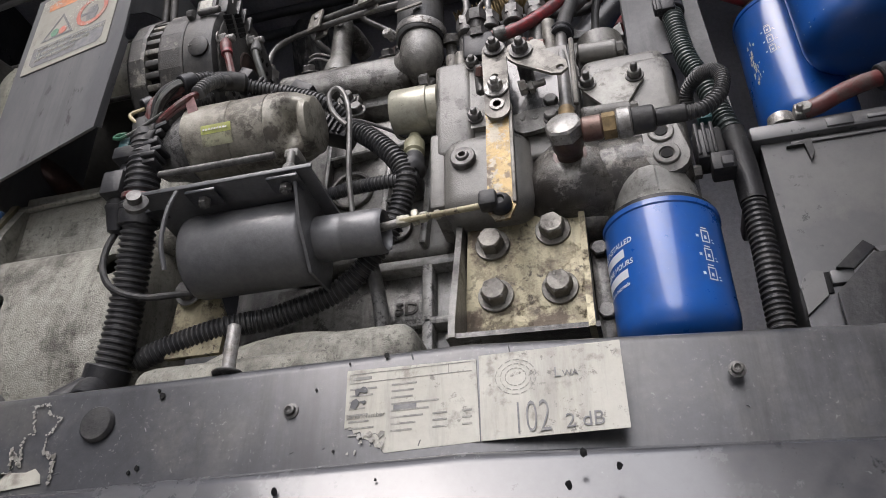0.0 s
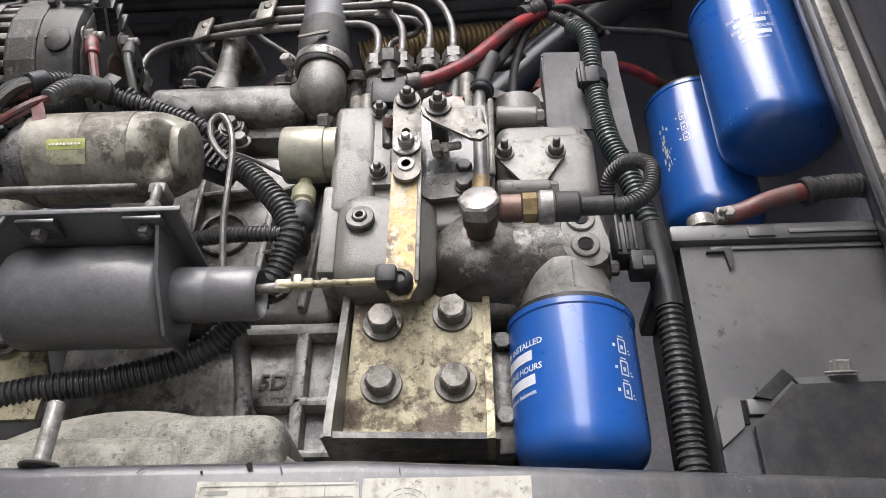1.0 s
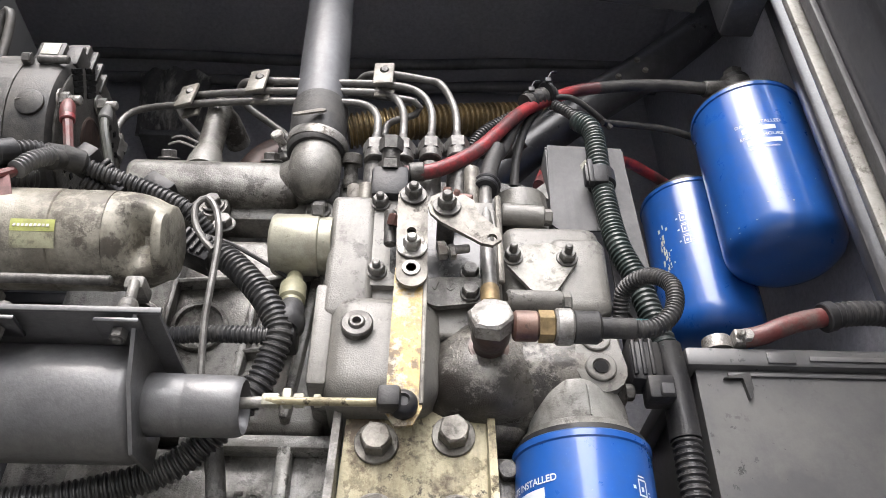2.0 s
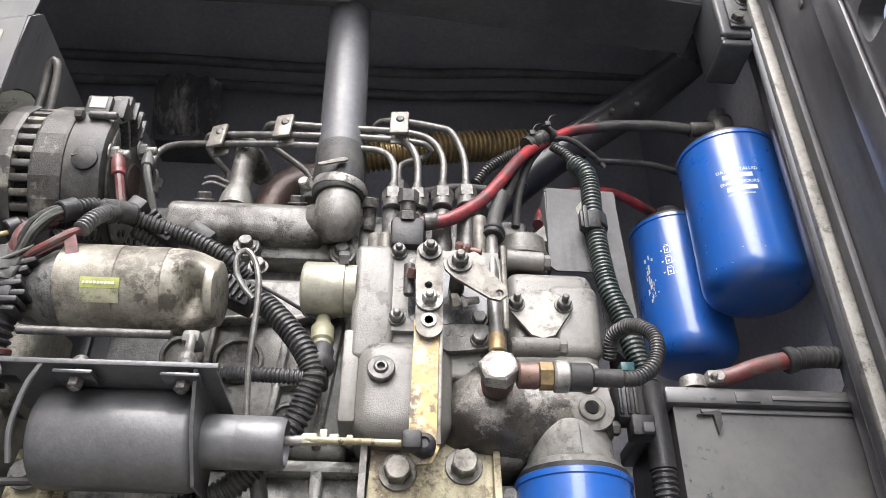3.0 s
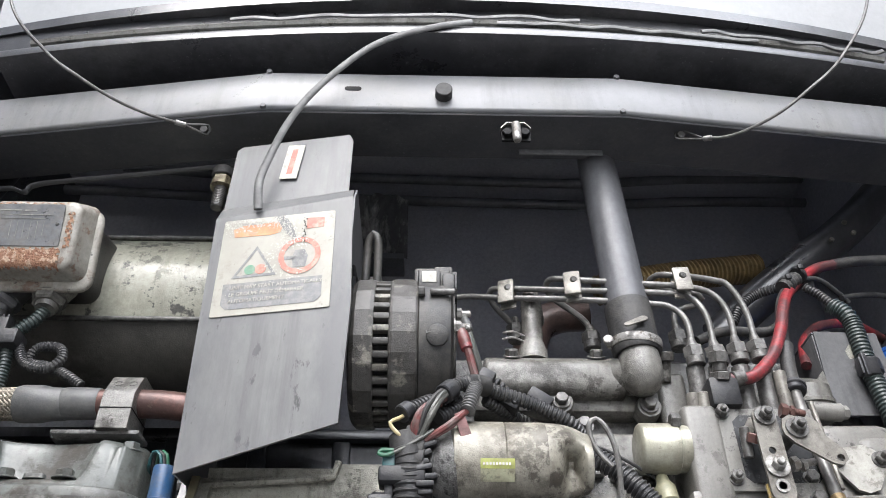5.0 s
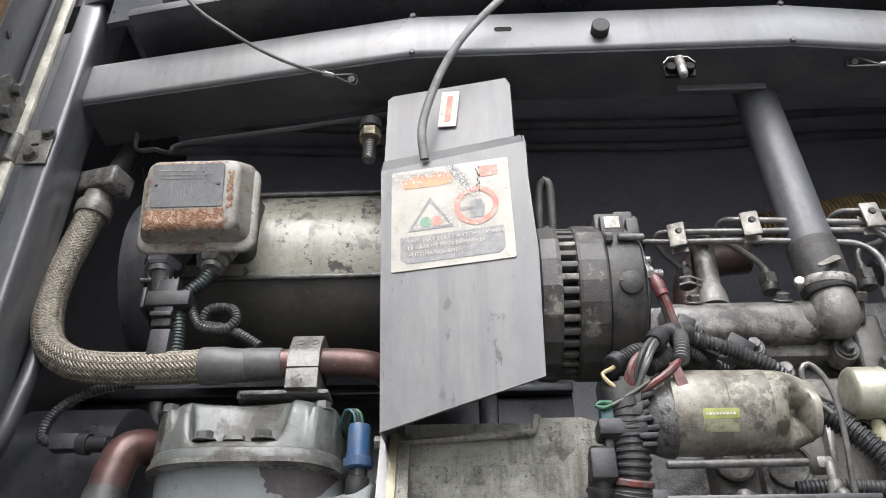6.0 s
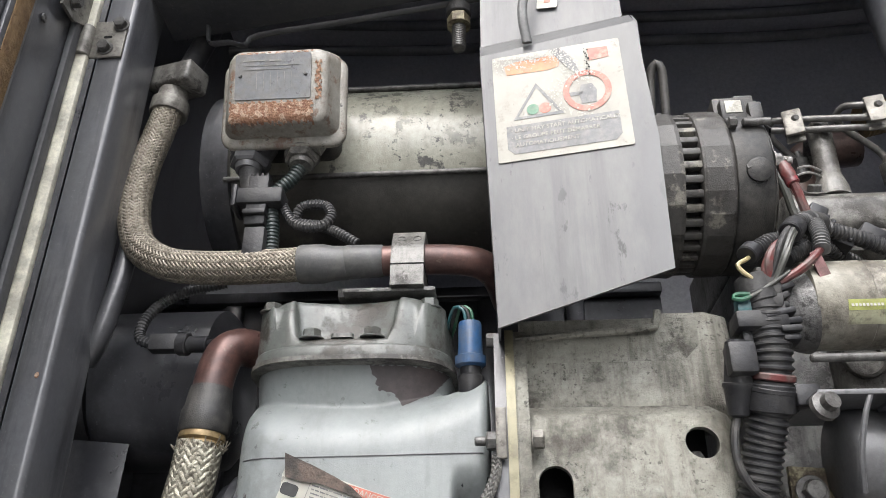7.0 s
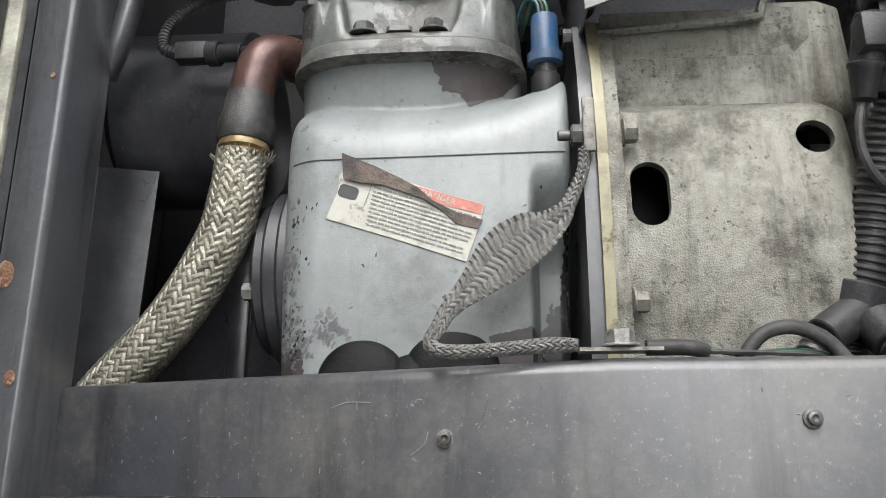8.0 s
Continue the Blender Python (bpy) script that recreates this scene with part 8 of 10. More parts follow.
reg = part("regulator", box(B(), -0.392, -0.356, 0.497, 0.54, 2.150, 2.180, 0.003), M_ALTDK, alt, "dark regulator housing")
for q in ((-0.388, -0.366, 0.4885, 0.51, 2.150, 2.172), (-0.364, -0.352, 0.4885, 0.51, 2.146, 2.168), (-0.372, -0.354, 0.500, 0.53, 2.166, 2.184)):
    part("block", box(B(), *q, 0.002), M_ALTDK, reg)
for y in (0.506, 0.518, 0.530):
    part("fin", box(B(), -0.357, -0.3490, y, y + 0.004, 2.160, 2.182, 0.001), M_ALTDK, reg)
part("sticker", box(B(), -0.384, -0.370, 0.4877, 0.4885, 2.156, 2.169, 0.0002), M_PAPER, alt, "small pale sticker")
for x, y, z in ((-0.3545, 0.490, 2.1055), (-0.3515, 0.5365, 2.150)):
    b = B()
    cyl(b, (x - 0.006, y, z), (x + 0.017, y, z), 0.0040, n=12)
    lathe(b, (x + 0.001, y, z), (1, 0, 0), [(0, 0.0088), (0.0015, 0.0088), (0.0016, 0.006)], 18)
    hexagon(b, (x + 0.002, y, z), (1, 0, 0), 0.0115, 0.006)
    part("terminal_stud", b, M_STEEL, alt)
b = B()
cyl(b, (-0.376, 0.478, 2.138), (-0.352, 0.478, 2.138), 0.0035, n=10)
hexagon(b, (-0.387, 0.478, 2.138), (1, 0, 0), 0.009, 0.006)
part("case_bolt", b, M_BOLT, alt)
b = B()
lathe(b, (-0.3690, 0.4790, 2.0910), (0.0, -1, -0.28), [(-0.002, 0.0105), (0.0004, 0.0105), (0.0008, 0.0098), (0.0008, 0)], 24)
cap = part("round_cap", b, M_ALTDK, alt, "dark round cap with a torn film")
b = B()
plate(b, [(-0.010, 0.001), (-0.002, 0.004), (0.008, 0.003), (0.009, 0.006), (-0.003, 0.008), (-0.010, 0.005)], [], 0.0008, facing(-0.3690, 0.4770, 2.0915, -15, 0, 8))
part("torn_film", b, M_ALT, cap)
b = B()
tube(b, [(-0.442, 0.514, 2.170), (-0.441, 0.508, 2.20), (-0.4395, 0.502, 2.216), (-0.435, 0.498, 2.2225), (-0.4305, 0.499, 2.216), (-0.4295, 0.504, 2.20), (-0.4295, 0.512, 2.168)], 0.0042, 10, 0.003)
part("adjuster_loop", b, M_ALTDK, alt, "black loop of the adjuster")
b = B()
box(b, -0.452, -0.425, 0.53, 0.56, 2.172, 2.192, 0.004)
part("mount_ear", b, M_ALT, alt)

# ---- wiring harness round the starter ----
har = thing("wiring_harness", "tangled black corrugated wiring harness with red and yellow wires", "cable", (-0.33, 0.50, 2.0))
def strand(name, pts, r, material, label="", pitch=0.0, depth=0.0, n=9):
    b = B()
    tube(b, pts, r, n, 0.003, pitch, depth)
    return part(name, b, material, har, label)


strand("conduit", [(-0.232, 0.535, 2.014), (-0.25, 0.520, 2.026), (-0.284, 0.515, 2.041), (-0.316, 0.505, 2.047), (-0.329, 0.495, 2.048)], 0.0070, M_COND, "", 0.0038, 0.0013, 12)
strand("conduit", [(-0.27, 0.545, 2.028), (-0.30, 0.53, 2.036), (-0.325, 0.508, 2.040)], 0.0062, M_COND, "", 0.0038, 0.0013, 12)
b = B()
tube(b, [(-0.2345, 0.532, 2.000), (-0.210, 0.525, 1.982), (-0.182, 0.520, 1.950), (-0.168, 0.520, 1.924), (-0.171, 0.525, 1.905), (-0.180, 0.530, 1.882), (-0.203, 0.540, 1.857), (-0.234, 0.548, 1.8345), (-0.287, 0.545, 1.8165), (-0.310, 0.5405, 1.8115)], 0.0098, 14, pitch=0.0042, depth=0.0016)
part("conduit", b, M_COND, har)
b = B()
tube(b, [(-0.25, 0.530, 1.922), (-0.217, 0.525, 1.922), (-0.189, 0.520, 1.919), (-0.165, 0.520, 1.918)], 0.0062, 12, pitch=0.0034, depth=0.0011)
part("conduit", b, M_COND, har)
# taped knot where the branches part
for p, q, r in (((-0.322, 0.500, 2.049), (-0.338, 0.488, 2.046), 0.0092), ((-0.331, 0.494, 2.050), (-0.345, 0.482, 2.042), 0.0080), ((-0.335, 0.490, 2.044), (-0.338, 0.478, 2.032), 0.0076)):
    b = B()
    cyl(b, p, q, r, bev=0.003)
    part("tape_wrap", b, M_RUBBER, har)
strand("branch_conduit", [(-0.336, 0.478, 2.036), (-0.340, 0.466, 2.020), (-0.344, 0.460, 2.005)], 0.0066, M_STRIPC, "worn grey corrugated sleeve", 0.0034, 0.0012, 12)
strand("branch_conduit", [(-0.338, 0.485, 2.043), (-0.349, 0.475, 2.039), (-0.359, 0.466, 2.028)], 0.0064, M_COND, "", 0.0034, 0.0012, 12)
strand("branch_conduit", [(-0.350, 0.488, 2.028), (-0.362, 0.480, 2.024), (-0.374, 0.475, 2.022), (-0.386, 0.470, 2.014), (-0.395, 0.465, 2.007)], 0.0066, M_COND, "", 0.0034, 0.0012, 12)
strand("branch_conduit", [(-0.345, 0.487, 2.022), (-0.357, 0.478, 2.013), (-0.368, 0.472, 2.004)], 0.0068, M_COND, "", 0.0036, 0.0012, 12)
random.seed(3)
for k, mt in enumerate((M_WIREG, M_WIREG, M_RUBBER, M_WIREG, M_RUBBER, M_WIREG, M_RUBBER)):
    o = Vector((random.uniform(-.005, .005), random.uniform(-.003, .004), random.uniform(-.003, .003)))
    mid_pts = [Vector(p) + o * w for p, w in (((-0.356, 0.466, 2.031), 0.6), ((-0.368, 0.457, 2.015), 1.0), ((-0.376, 0.455, 2.000), 1.2), ((-0.381, 0.459, 1.988), 0.8), ((-0.388, 0.466, 1.974), 1.0))]
    strand("wire", mid_pts, random.uniform(0.0017, 0.0026), mt, "", n=7)
strand("wire", [(-0.362, 0.464, 2.020), (-0.379, 0.457, 2.007), (-0.386, 0.456, 1.995), (-0.386, 0.462, 1.982)], 0.0036, M_REDP, "faded red wire")
strand("wire", [(-0.366, 0.466, 2.016), (-0.383, 0.459, 2.001), (-0.389, 0.459, 1.990), (-0.388, 0.464, 1.980)], 0.0028, M_REDP, "faded red wire")
strand("wire", [(-0.343, 0.462, 2.008), (-0.353, 0.457, 1.997), (-0.363, 0.457, 1.989), (-0.375, 0.460, 1.982), (-0.384, 0.465, 1.978)], 0.0030, M_REDP, "faded red wire")
strand("wire", [(-0.345, 0.463, 2.006), (-0.357, 0.460, 1.992), (-0.370, 0.461, 1.984), (-0.386, 0.466, 1.976)], 0.0022, M_PINK, "")
strand("yellow_wire", [(-0.394, 0.465, 2.005), (-0.401, 0.461, 1.999), (-0.408, 0.459, 1.994), (-0.403, 0.459, 1.986), (-0.393, 0.460, 1.980), (-0.382, 0.462, 1.981)], 0.0018, M_YWIRE, "pale yellow wire")
strand("green_wire", [(-0.372, 0.457, 1.987), (-0.379, 0.457, 1.982), (-0.390, 0.457, 1.975), (-0.400, 0.457, 1.969), (-0.410, 0.457, 1.965), (-0.416, 0.457, 1.966), (-0.413, 0.457, 1.969), (-0.404, 0.457, 1.969)], 0.0015, M_WIREG, "grey-green wire bent into a loop")
strand("green_wire", [(-0.404, 0.4568, 1.9672), (-0.410, 0.4568, 1.9648), (-0.4162, 0.4568, 1.9662), (-0.413, 0.4568, 1.9692), (-0.404, 0.4568, 1.9688)], 0.0018, M_GWIRE, "green wire end")
# red lead up to the alternator
strand("red_lead", [(-0.332, 0.495, 2.048), (-0.336, 0.492, 2.062), (-0.340, 0.489, 2.078), (-0.344, 0.488, 2.090)], 0.0038, M_REDP, "red lead to the alternator")
part("lead_boot", lathe(B(), (-0.3425, 0.4885, 2.086), (-0.25, 0.05, 1), [(0, 0.0052), (0.004, 0.0060), (0.012, 0.0056), (0.017, 0.0040), (0.018, 0.0)], 16), M_REDP, har, "dusty terminal boot")
part("red_boot", lathe(B(), (-0.3412, 0.4887, 2.081), (-0.25, 0.05, 1), [(0, 0.0046), (0.001, 0.0056), (0.006, 0.0056), (0.007, 0.0046)], 16), M_RED, har, "bright red terminal boot")
strand("sense_lead", [(-0.3415, 0.5365, 2.148), (-0.3395, 0.533, 2.136), (-0.336, 0.530, 2.120), (-0.330, 0.534, 2.100), (-0.325, 0.540, 2.083), (-0.318, 0.542, 2.062)], 0.0036, M_WIREG, "grey lead to the alternator")
part("lead_boot", lathe(B(), (-0.3375, 0.531, 2.126), (-0.2, 0.25, 1), [(0, 0.0046), (0.001, 0.0056), (0.010, 0.0056), (0.018, 0.0042), (0.019, 0)], 14), M_STRIPC, har, "grey terminal boot")
b = B()
plate(b, [(0, 0), (0.007, 0.004), (0.012, -0.008), (0.017, -0.021), (0.012, -0.028), (0.009, -0.022), (0.006, -0.018)], [], 0.0012, facing(-0.355, 0.4565, 2.001, 10, 10))
part("cloth_tag", b, M_PINK, har, "faded pink tape tag")
for p, q, r in (((-0.392, 0.4665, 2.010), (-0.399, 0.463, 2.003), 0.0085), ((-0.356, 0.468, 2.031), (-0.364, 0.461, 2.021), 0.0088)):
    b = B()
    cyl(b, p, q, r)
    part("sleeve", b, M_BLACKP, har)
# comb connector where the wires go into the trunk
for k in range(7):
    z = 1.976 - 0.0062 * k
    b = B()
    box(b, -0.402 + random.uniform(-0.003, 0.005) + 0.0022 * k, -0.372 + random.uniform(-0.006, 0.004), 0.455 + random.uniform(0, 0.006), 0.476, z - 0.0050, z, 0.0016, 2, about(-0.385, 0.463, z, random.uniform(-6, 6), -18 + 2 * k + random.uniform(-7, 7)))
    part("connector_rib", b, M_BLACKP, har)
b = B()
for k in range(5):
    box(b, -0.318 + 0.006 * k, -0.314 + 0.006 * k, 0.507, 0.522, 2.040, 2.054 - 0.0015 * k, 0.001, 1, about(-0.3, 0.51, 2.05, 0, 35))
box(b, -0.322, -0.288, 0.51, 0.53, 2.036, 2.046, 0.002, 2, about(-0.3, 0.51, 2.05, 0, 30))
box(b, -0.286, -0.262, 0.515, 0.535, 2.04, 2.052, 0.002, 2, about(-0.27, 0.52, 2.045, 0, 35))
box(b, -0.333, -0.318, 0.495, 0.515, 2.046, 2.066, 0.002, 2, about(-0.325, 0.505, 2.056, 0, 30))
part("connector", b, M_BLACKP, har)
b = B()
tube(b, [(-0.238, 0.530, 2.010), (-0.215, 0.528, 2.001), (-0.194, 0.530, 1.990), (-0.174, 0.54, 1.982), (-0.165, 0.544, 1.975)], 0.0016, 7)
part("wire", b, M_RUBBER, har)
part("connector_bulb", lathe(B(), (-0.166, 0.540, 1.983), (0.06, -0.25, -1), [(0, 0.003), (0.002, 0.0055), (0.009, 0.0065), (0.014, 0.0095), (0.028, 0.0095), (0.030, 0.0075), (0.036, 0.0075)], 20), M_CREAMY, har, "cream sender boot")
b = B()
lathe(b, (-0.163, 0.531, 1.950), (-0.05, -0.3, -1), [(0, 0.008), (0.004, 0.0095), (0.014, 0.0095), (0.016, 0.012), (0.022, 0.012), (0.026, 0.009)], 18)
box(b, -0.178, -0.157, 0.520, 0.545, 1.917, 1.932, 0.003)
part("connector", b, M_BLACKP, har)
b = B()
box(b, -0.250, -0.222, 0.522, 0.545, 1.985, 2.006, 0.002, 2, about(-0.235, 0.53, 1.995, 0, 25))
for k in range(4):
    box(b, -0.249 + 0.006 * k, -0.246 + 0.006 * k, 0.519, 0.524, 1.987, 2.004, 0.0006, 1, about(-0.235, 0.53, 1.995, 0, 25))
part("connector", b, M_BLACKP, har)

# ---- dipstick ----
dip = thing("dipstick", "thin steel dipstick with a looped handle in a dark tube", "dipstick", (-0.213, 0.52, 1.80))
b = B()
tube(b, [(-0.212, 0.518, 1.885), (-0.214, 0.508, 1.921), (-0.2135, 0.503, 1.944), (-0.213, 0.499, 1.970), (-0.2145, 0.497, 1.990), (-0.2200, 0.497, 2.008), (-0.2280, 0.498, 2.0175), (-0.2345, 0.499, 2.0125), (-0.2335, 0.501, 1.999), (-0.2270, 0.503, 1.987), (-0.2175, 0.5035, 1.976)], 0.0025, 9, 0.003)
part("handle", b, M_PIPE, dip)
b = B()
tube(b, [(-0.206, 0.545, 1.862), (-0.199, 0.552, 1.829), (-0.194, 0.556, 1.790)], 0.0064, 14)
part("guide_tube", b, M_BLOCK, dip)

# ---- main trunk conduit beside the starter ----
trk = thing("trunk_conduit", "thick black corrugated conduit running down to the sill", "conduit", (-0.37, 0.465, 1.722))
TRUNK = [(-0.3905, 0.470, 1.962), (-0.3908, 0.475, 1.925), (-0.3950, 0.488, 1.892), (-0.4005, 0.499, 1.868), (-0.4050, 0.507, 1.845), (-0.4098, 0.515, 1.820), (-0.4143, 0.520, 1.796), (-0.4205, 0.526, 1.772), (-0.429, 0.534, 1.738), (-0.44, 0.54, 1.69)]
b = B()
tube(b, TRUNK, 0.0148, 18, pitch=0.0052, depth=0.0018)
part("conduit", b, M_COND, trk)
b = B()
cyl(b, (-0.3955, 0.471, 1.988), (-0.3910, 0.471, 1.955), 0.0140)
cyl(b, (-0.394, 0.4705, 1.975), (-0.392, 0.471, 1.966), 0.0152)
part("tape_wrap", b, M_RUBBER, trk, "black tape wrap")
for z in (1.984, 1.977, 1.968, 1.958):
    b = B()
    cyl(b, (-0.396, 0.470, z), (-0.380, 0.4705, z - 0.003), 0.0125)
    part("tape_ridge", b, M_RUBBER, trk)
b = B()
cyl(b, (-0.3918, 0.4785, 1.916), (-0.3925, 0.4805, 1.911), 0.0166)
part("red_tape", b, M_REDP, trk, "band of red tape")
b = B()
cyl(b, (-0.3928, 0.482, 1.9085), (-0.3950, 0.489, 1.8900), 0.0178)
cyl(b, (-0.3930, 0.4825, 1.9075), (-0.3936, 0.4845, 1.9035), 0.0186)
box(b, -0.380, -0.362, 0.472, 0.486, 1.890, 1.906, 0.002)
part("clip", b, M_BLACKP, trk)
b = B()
lathe(b, (-0.4125, 0.4735, 1.940), (-0.09, 0.30, -1), [(0, 0.008), (0.002, 0.0100), (0.031, 0.0105), (0.032, 0.0118), (0.034, 0.0118), (0.036, 0.0105), (0.054, 0.0075), (0.056, 0.004)], 18)
box(b, -0.424, -0.404, 0.463, 0.481, 1.912, 1.936, 0.0025)
box(b, -0.416, -0.378, 0.458, 0.482, 1.944, 1.958, 0.003)
box(b, -0.411, -0.404, 0.466, 0.478, 1.934, 1.946, 0.001)
part("plug", b, M_BLACKP, trk, "black sealed plug")
b = B()
box(b, -0.413, -0.403, 0.460, 0.470, 1.956, 1.968, 0.001)
part("teal_plug", b, M_TEAL, trk, "teal plug insert")
b = B()
tube(b, [(-0.4180, 0.4895, 1.888), (-0.4225, 0.489, 1.872), (-0.4225, 0.490, 1.854), (-0.415, 0.493, 1.838), (-0.402, 0.499, 1.8305), (-0.384, 0.505, 1.828), (-0.362, 0.510, 1.830), (-0.335, 0.518, 1.834)], 0.0030, 9)
part("lead", b, M_RUBBER, trk)
b = B()
tube(b, [(-0.305, 0.541, 1.8125), (-0.330, 0.5375, 1.808), (-0.358, 0.537, 1.802), (-0.385, 0.538, 1.795), (-0.412, 0.540, 1.787)], 0.0098, 14, pitch=0.0042, depth=0.0016)
part("cross_conduit", b, M_COND, trk)
b = B()
cyl(b, (-0.4185, 0.522, 1.777), (-0.428, 0.530, 1.745), 0.0185)
cyl(b, (-0.425, 0.520, 1.760), (-0.452, 0.512, 1.742), 0.0125)
cyl(b, (-0.420, 0.512, 1.752), (-0.416, 0.498, 1.735), 0.0135)
br = part("branch", b, M_BLACKP, trk, "black moulded branch fitting")
b = B()
tube(b, [(-0.449, 0.513, 1.744), (-0.460, 0.510, 1.733), (-0.468, 0.507, 1.715), (-0.472, 0.505, 1.69)], 0.0095, 12, pitch=0.004, depth=0.0014)
part("branch_sleeve", b, M_COND, br)
b = B()
tube(b, [(-0.4165, 0.500, 1.737), (-0.413, 0.492, 1.722), (-0.412, 0.488, 1.70)], 0.0115, 12, pitch=0.004, depth=0.0014)
part("branch_sleeve", b, M_COND, br)

# flywheel cover behind the sill pin, and a yellow bracket
fw = thing("flywheel_cover", "pale worn aluminium cover low behind the sill", "cover", (-0.26, 0.54, 1.60))
b = B()
cyl(b, (-0.245, 0.487, 1.600), (-0.245, 0.585, 1.600), 0.174, n=72, bev=0.012)
part("cover", b, M_ALU, fw)
b = B()
box(b, -0.365, -0.20, 0.476, 0.585, 1.58, 1.753, 0.016, 4)
part("shoulder", b, M_ALU, fw)
b = B()
box(b, -0.232, -0.147, 0.482, 0.585, 1.58, 1.767, 0.014, 4)
part("lug", b, M_ALU, fw)
yb2 = thing("side_bracket", "yellow zinc mounting bracket beside the bell housing", "bracket", (-0.355, 0.53, 1.785))
b = B()
plate(b, [(-0.378, 1.785), (-0.328, 1.785), (-0.326, 1.815), (-0.345, 1.86), (-0.374, 1.862)], [], 0.005, pose(0, 0.535, 0, 90))
part("plate", b, M_YELLOW, yb2)
b = B()
hexagon(b, (-0.362, 0.53, 1.842), (0, -1, 0), 0.014, 0.009, 0.012)
part("bolt", b, M_BOLT, yb2)

# ---- right of the engine: filters, hoses, battery ----
ff, la = canister("fuel_filter", "large glossy blue spin-on fuel filter hanging from a bracket", 0.246, 0.612, 2.058, 2.236, 0.0525)
wrap_text(ff, "print", "DATE INSTALLED", 0.0053, 0.246, 0.612, 0.0525, -42, 2.1800, M_WHITE)
wrap_text(ff, "print", "ENGINE HOURS", 0.0053, 0.246, 0.612, 0.0525, -40, 2.1640, M_WHITE)
wrap_text(ff, "print", "made in Indonesia", 0.0036, 0.246, 0.612, 0.0525, -34, 2.1500, M_WHITE)
wrap_print(ff, "write_in_box", 0.246, 0.612, 0.0525, [(-36, 2.1715, 32, 0.0055), (-34, 2.1555, 32, 0.0055)], M_WHITE)
b = B()
lathe(b, (0.246, 0.612, 2.238), (0, 0, 1), [(0, 0.046), (0.004, 0.046), (0.007, 0.028), (0.012, 0.019), (0.026, 0.0175), (0.028, 0.0140), (0.044, 0.0135), (0.045, 0.0165), (0.054, 0.0165), (0.055, 0.010), (0.060, 0.009), (0.060, 0)], 28)
part("head", b, M_ALTDK, ff, "dark filter head")
b = B()
hexagon(b, (0.246, 0.608, 2.294), (0, -0.1, 1), 0.018, 0.010)
cyl(b, (0.236, 0.606, 2.276), (0.208, 0.604, 2.272), 0.0085)
lathe(b, (0.246, 0.609, 2.266), (0, 0, 1), [(0, 0.0145), (0.002, 0.0155), (0.018, 0.0155), (0.020, 0.0145)], 24)
part("banjo", b, M_BOLT, ff)
hb = thing("filter_bracket", "flat black steel bracket from the side panel", "bracket", (0.27, 0.60, 2.246))
b = B()
box(b, 0.22, 0.3015, 0.585, 0.64, 2.242, 2.248, 0.001)
part("arm", b, M_FRAME, hb)
b = B()
for x in (0.276, 0.291):
    hexagon(b, (x, 0.592, 2.248), (0, 0, 1), 0.010, 0.006)
part("bolts", b, M_BOLT, hb)
rng = random.Random(12)
wrap_print(ff, "paint_chip", 0.246, 0.612, 0.0525, [(rng.uniform(-80, 20), 2.068 + 0.05 * rng.random() ** 2, rng.uniform(0.6, 2.2), rng.uniform(0.0006, 0.0016)) for k in range(9)], M_FLAKE)
f2, la = canister("fuel_prefilter", "blue spin-on filter behind the larger one", 0.204, 0.70, 2.026, 2.196, 0.0475)
wrap_print(f2, "pictograms", 0.204, 0.70, 0.0475, icons(-34, 2.143), M_WHITE)
wrap_print(f2, "paint_spatter", 0.204, 0.70, 0.0475, [(-60 + rng.gauss(0, 4), 2.075 + 0.07 * rng.random() ** 0.7, rng.uniform(0.8, 3.0), rng.uniform(0.0008, 0.0060)) for k in range(30)], M_FLAKE, label="dried white paint spatter")
b = B()
lathe(b, (0.204, 0.70, 2.198), (0, 0, 1), [(0, 0.040), (0.004, 0.040), (0.008, 0.022), (0.024, 0.016), (0.03, 0.016), (0.034, 0.010), (0.034, 0)], 24)
part("head", b, M_RUBBER, f2)

red = thing("fuel_hose", "red rubber fuel hose from the pump to the filter", "hose", (-0.08, 0.53, 2.07))
b = B()
tube(b, [(-0.089, 0.525, 2.072), (-0.065, 0.525, 2.076), (-0.036, 0.536, 2.105), (-0.013, 0.550, 2.143), (0.008, 0.569, 2.186), (0.028, 0.584, 2.217), (0.071, 0.600, 2.257), (0.105, 0.604, 2.270)], 0.0062, 12)
part("hose", b, M_RED, red)
b = B()
tube(b, [(0.100, 0.6037, 2.2685), (0.130, 0.605, 2.2745), (0.175, 0.604, 2.2755), (0.212, 0.604, 2.272)], 0.0064, 12)
part("dark_end", b, M_RUBBER, red, "blackened hose end")
b = B()
cyl(b, (-0.086, 0.525, 2.0725), (-0.074, 0.525, 2.0745), 0.0078)
part("crimp", b, M_BOLT, red)
red2 = thing("return_hose", "red rubber return hose behind the control box", "hose", (0.05, 0.62, 2.15))
b = B()
tube(b, [(0.03, 0.60, 2.13), (0.045, 0.62, 2.17), (0.08, 0.64, 2.205), (0.13, 0.66, 2.222), (0.165, 0.68, 2.222), (0.19, 0.70, 2.225)], 0.0058, 10)
part("hose", b, M_RED, red2)
blk = thing("hose_bundle", "bundle of black hoses tied with a tape wrap", "hose", (0.0, 0.57, 2.10))
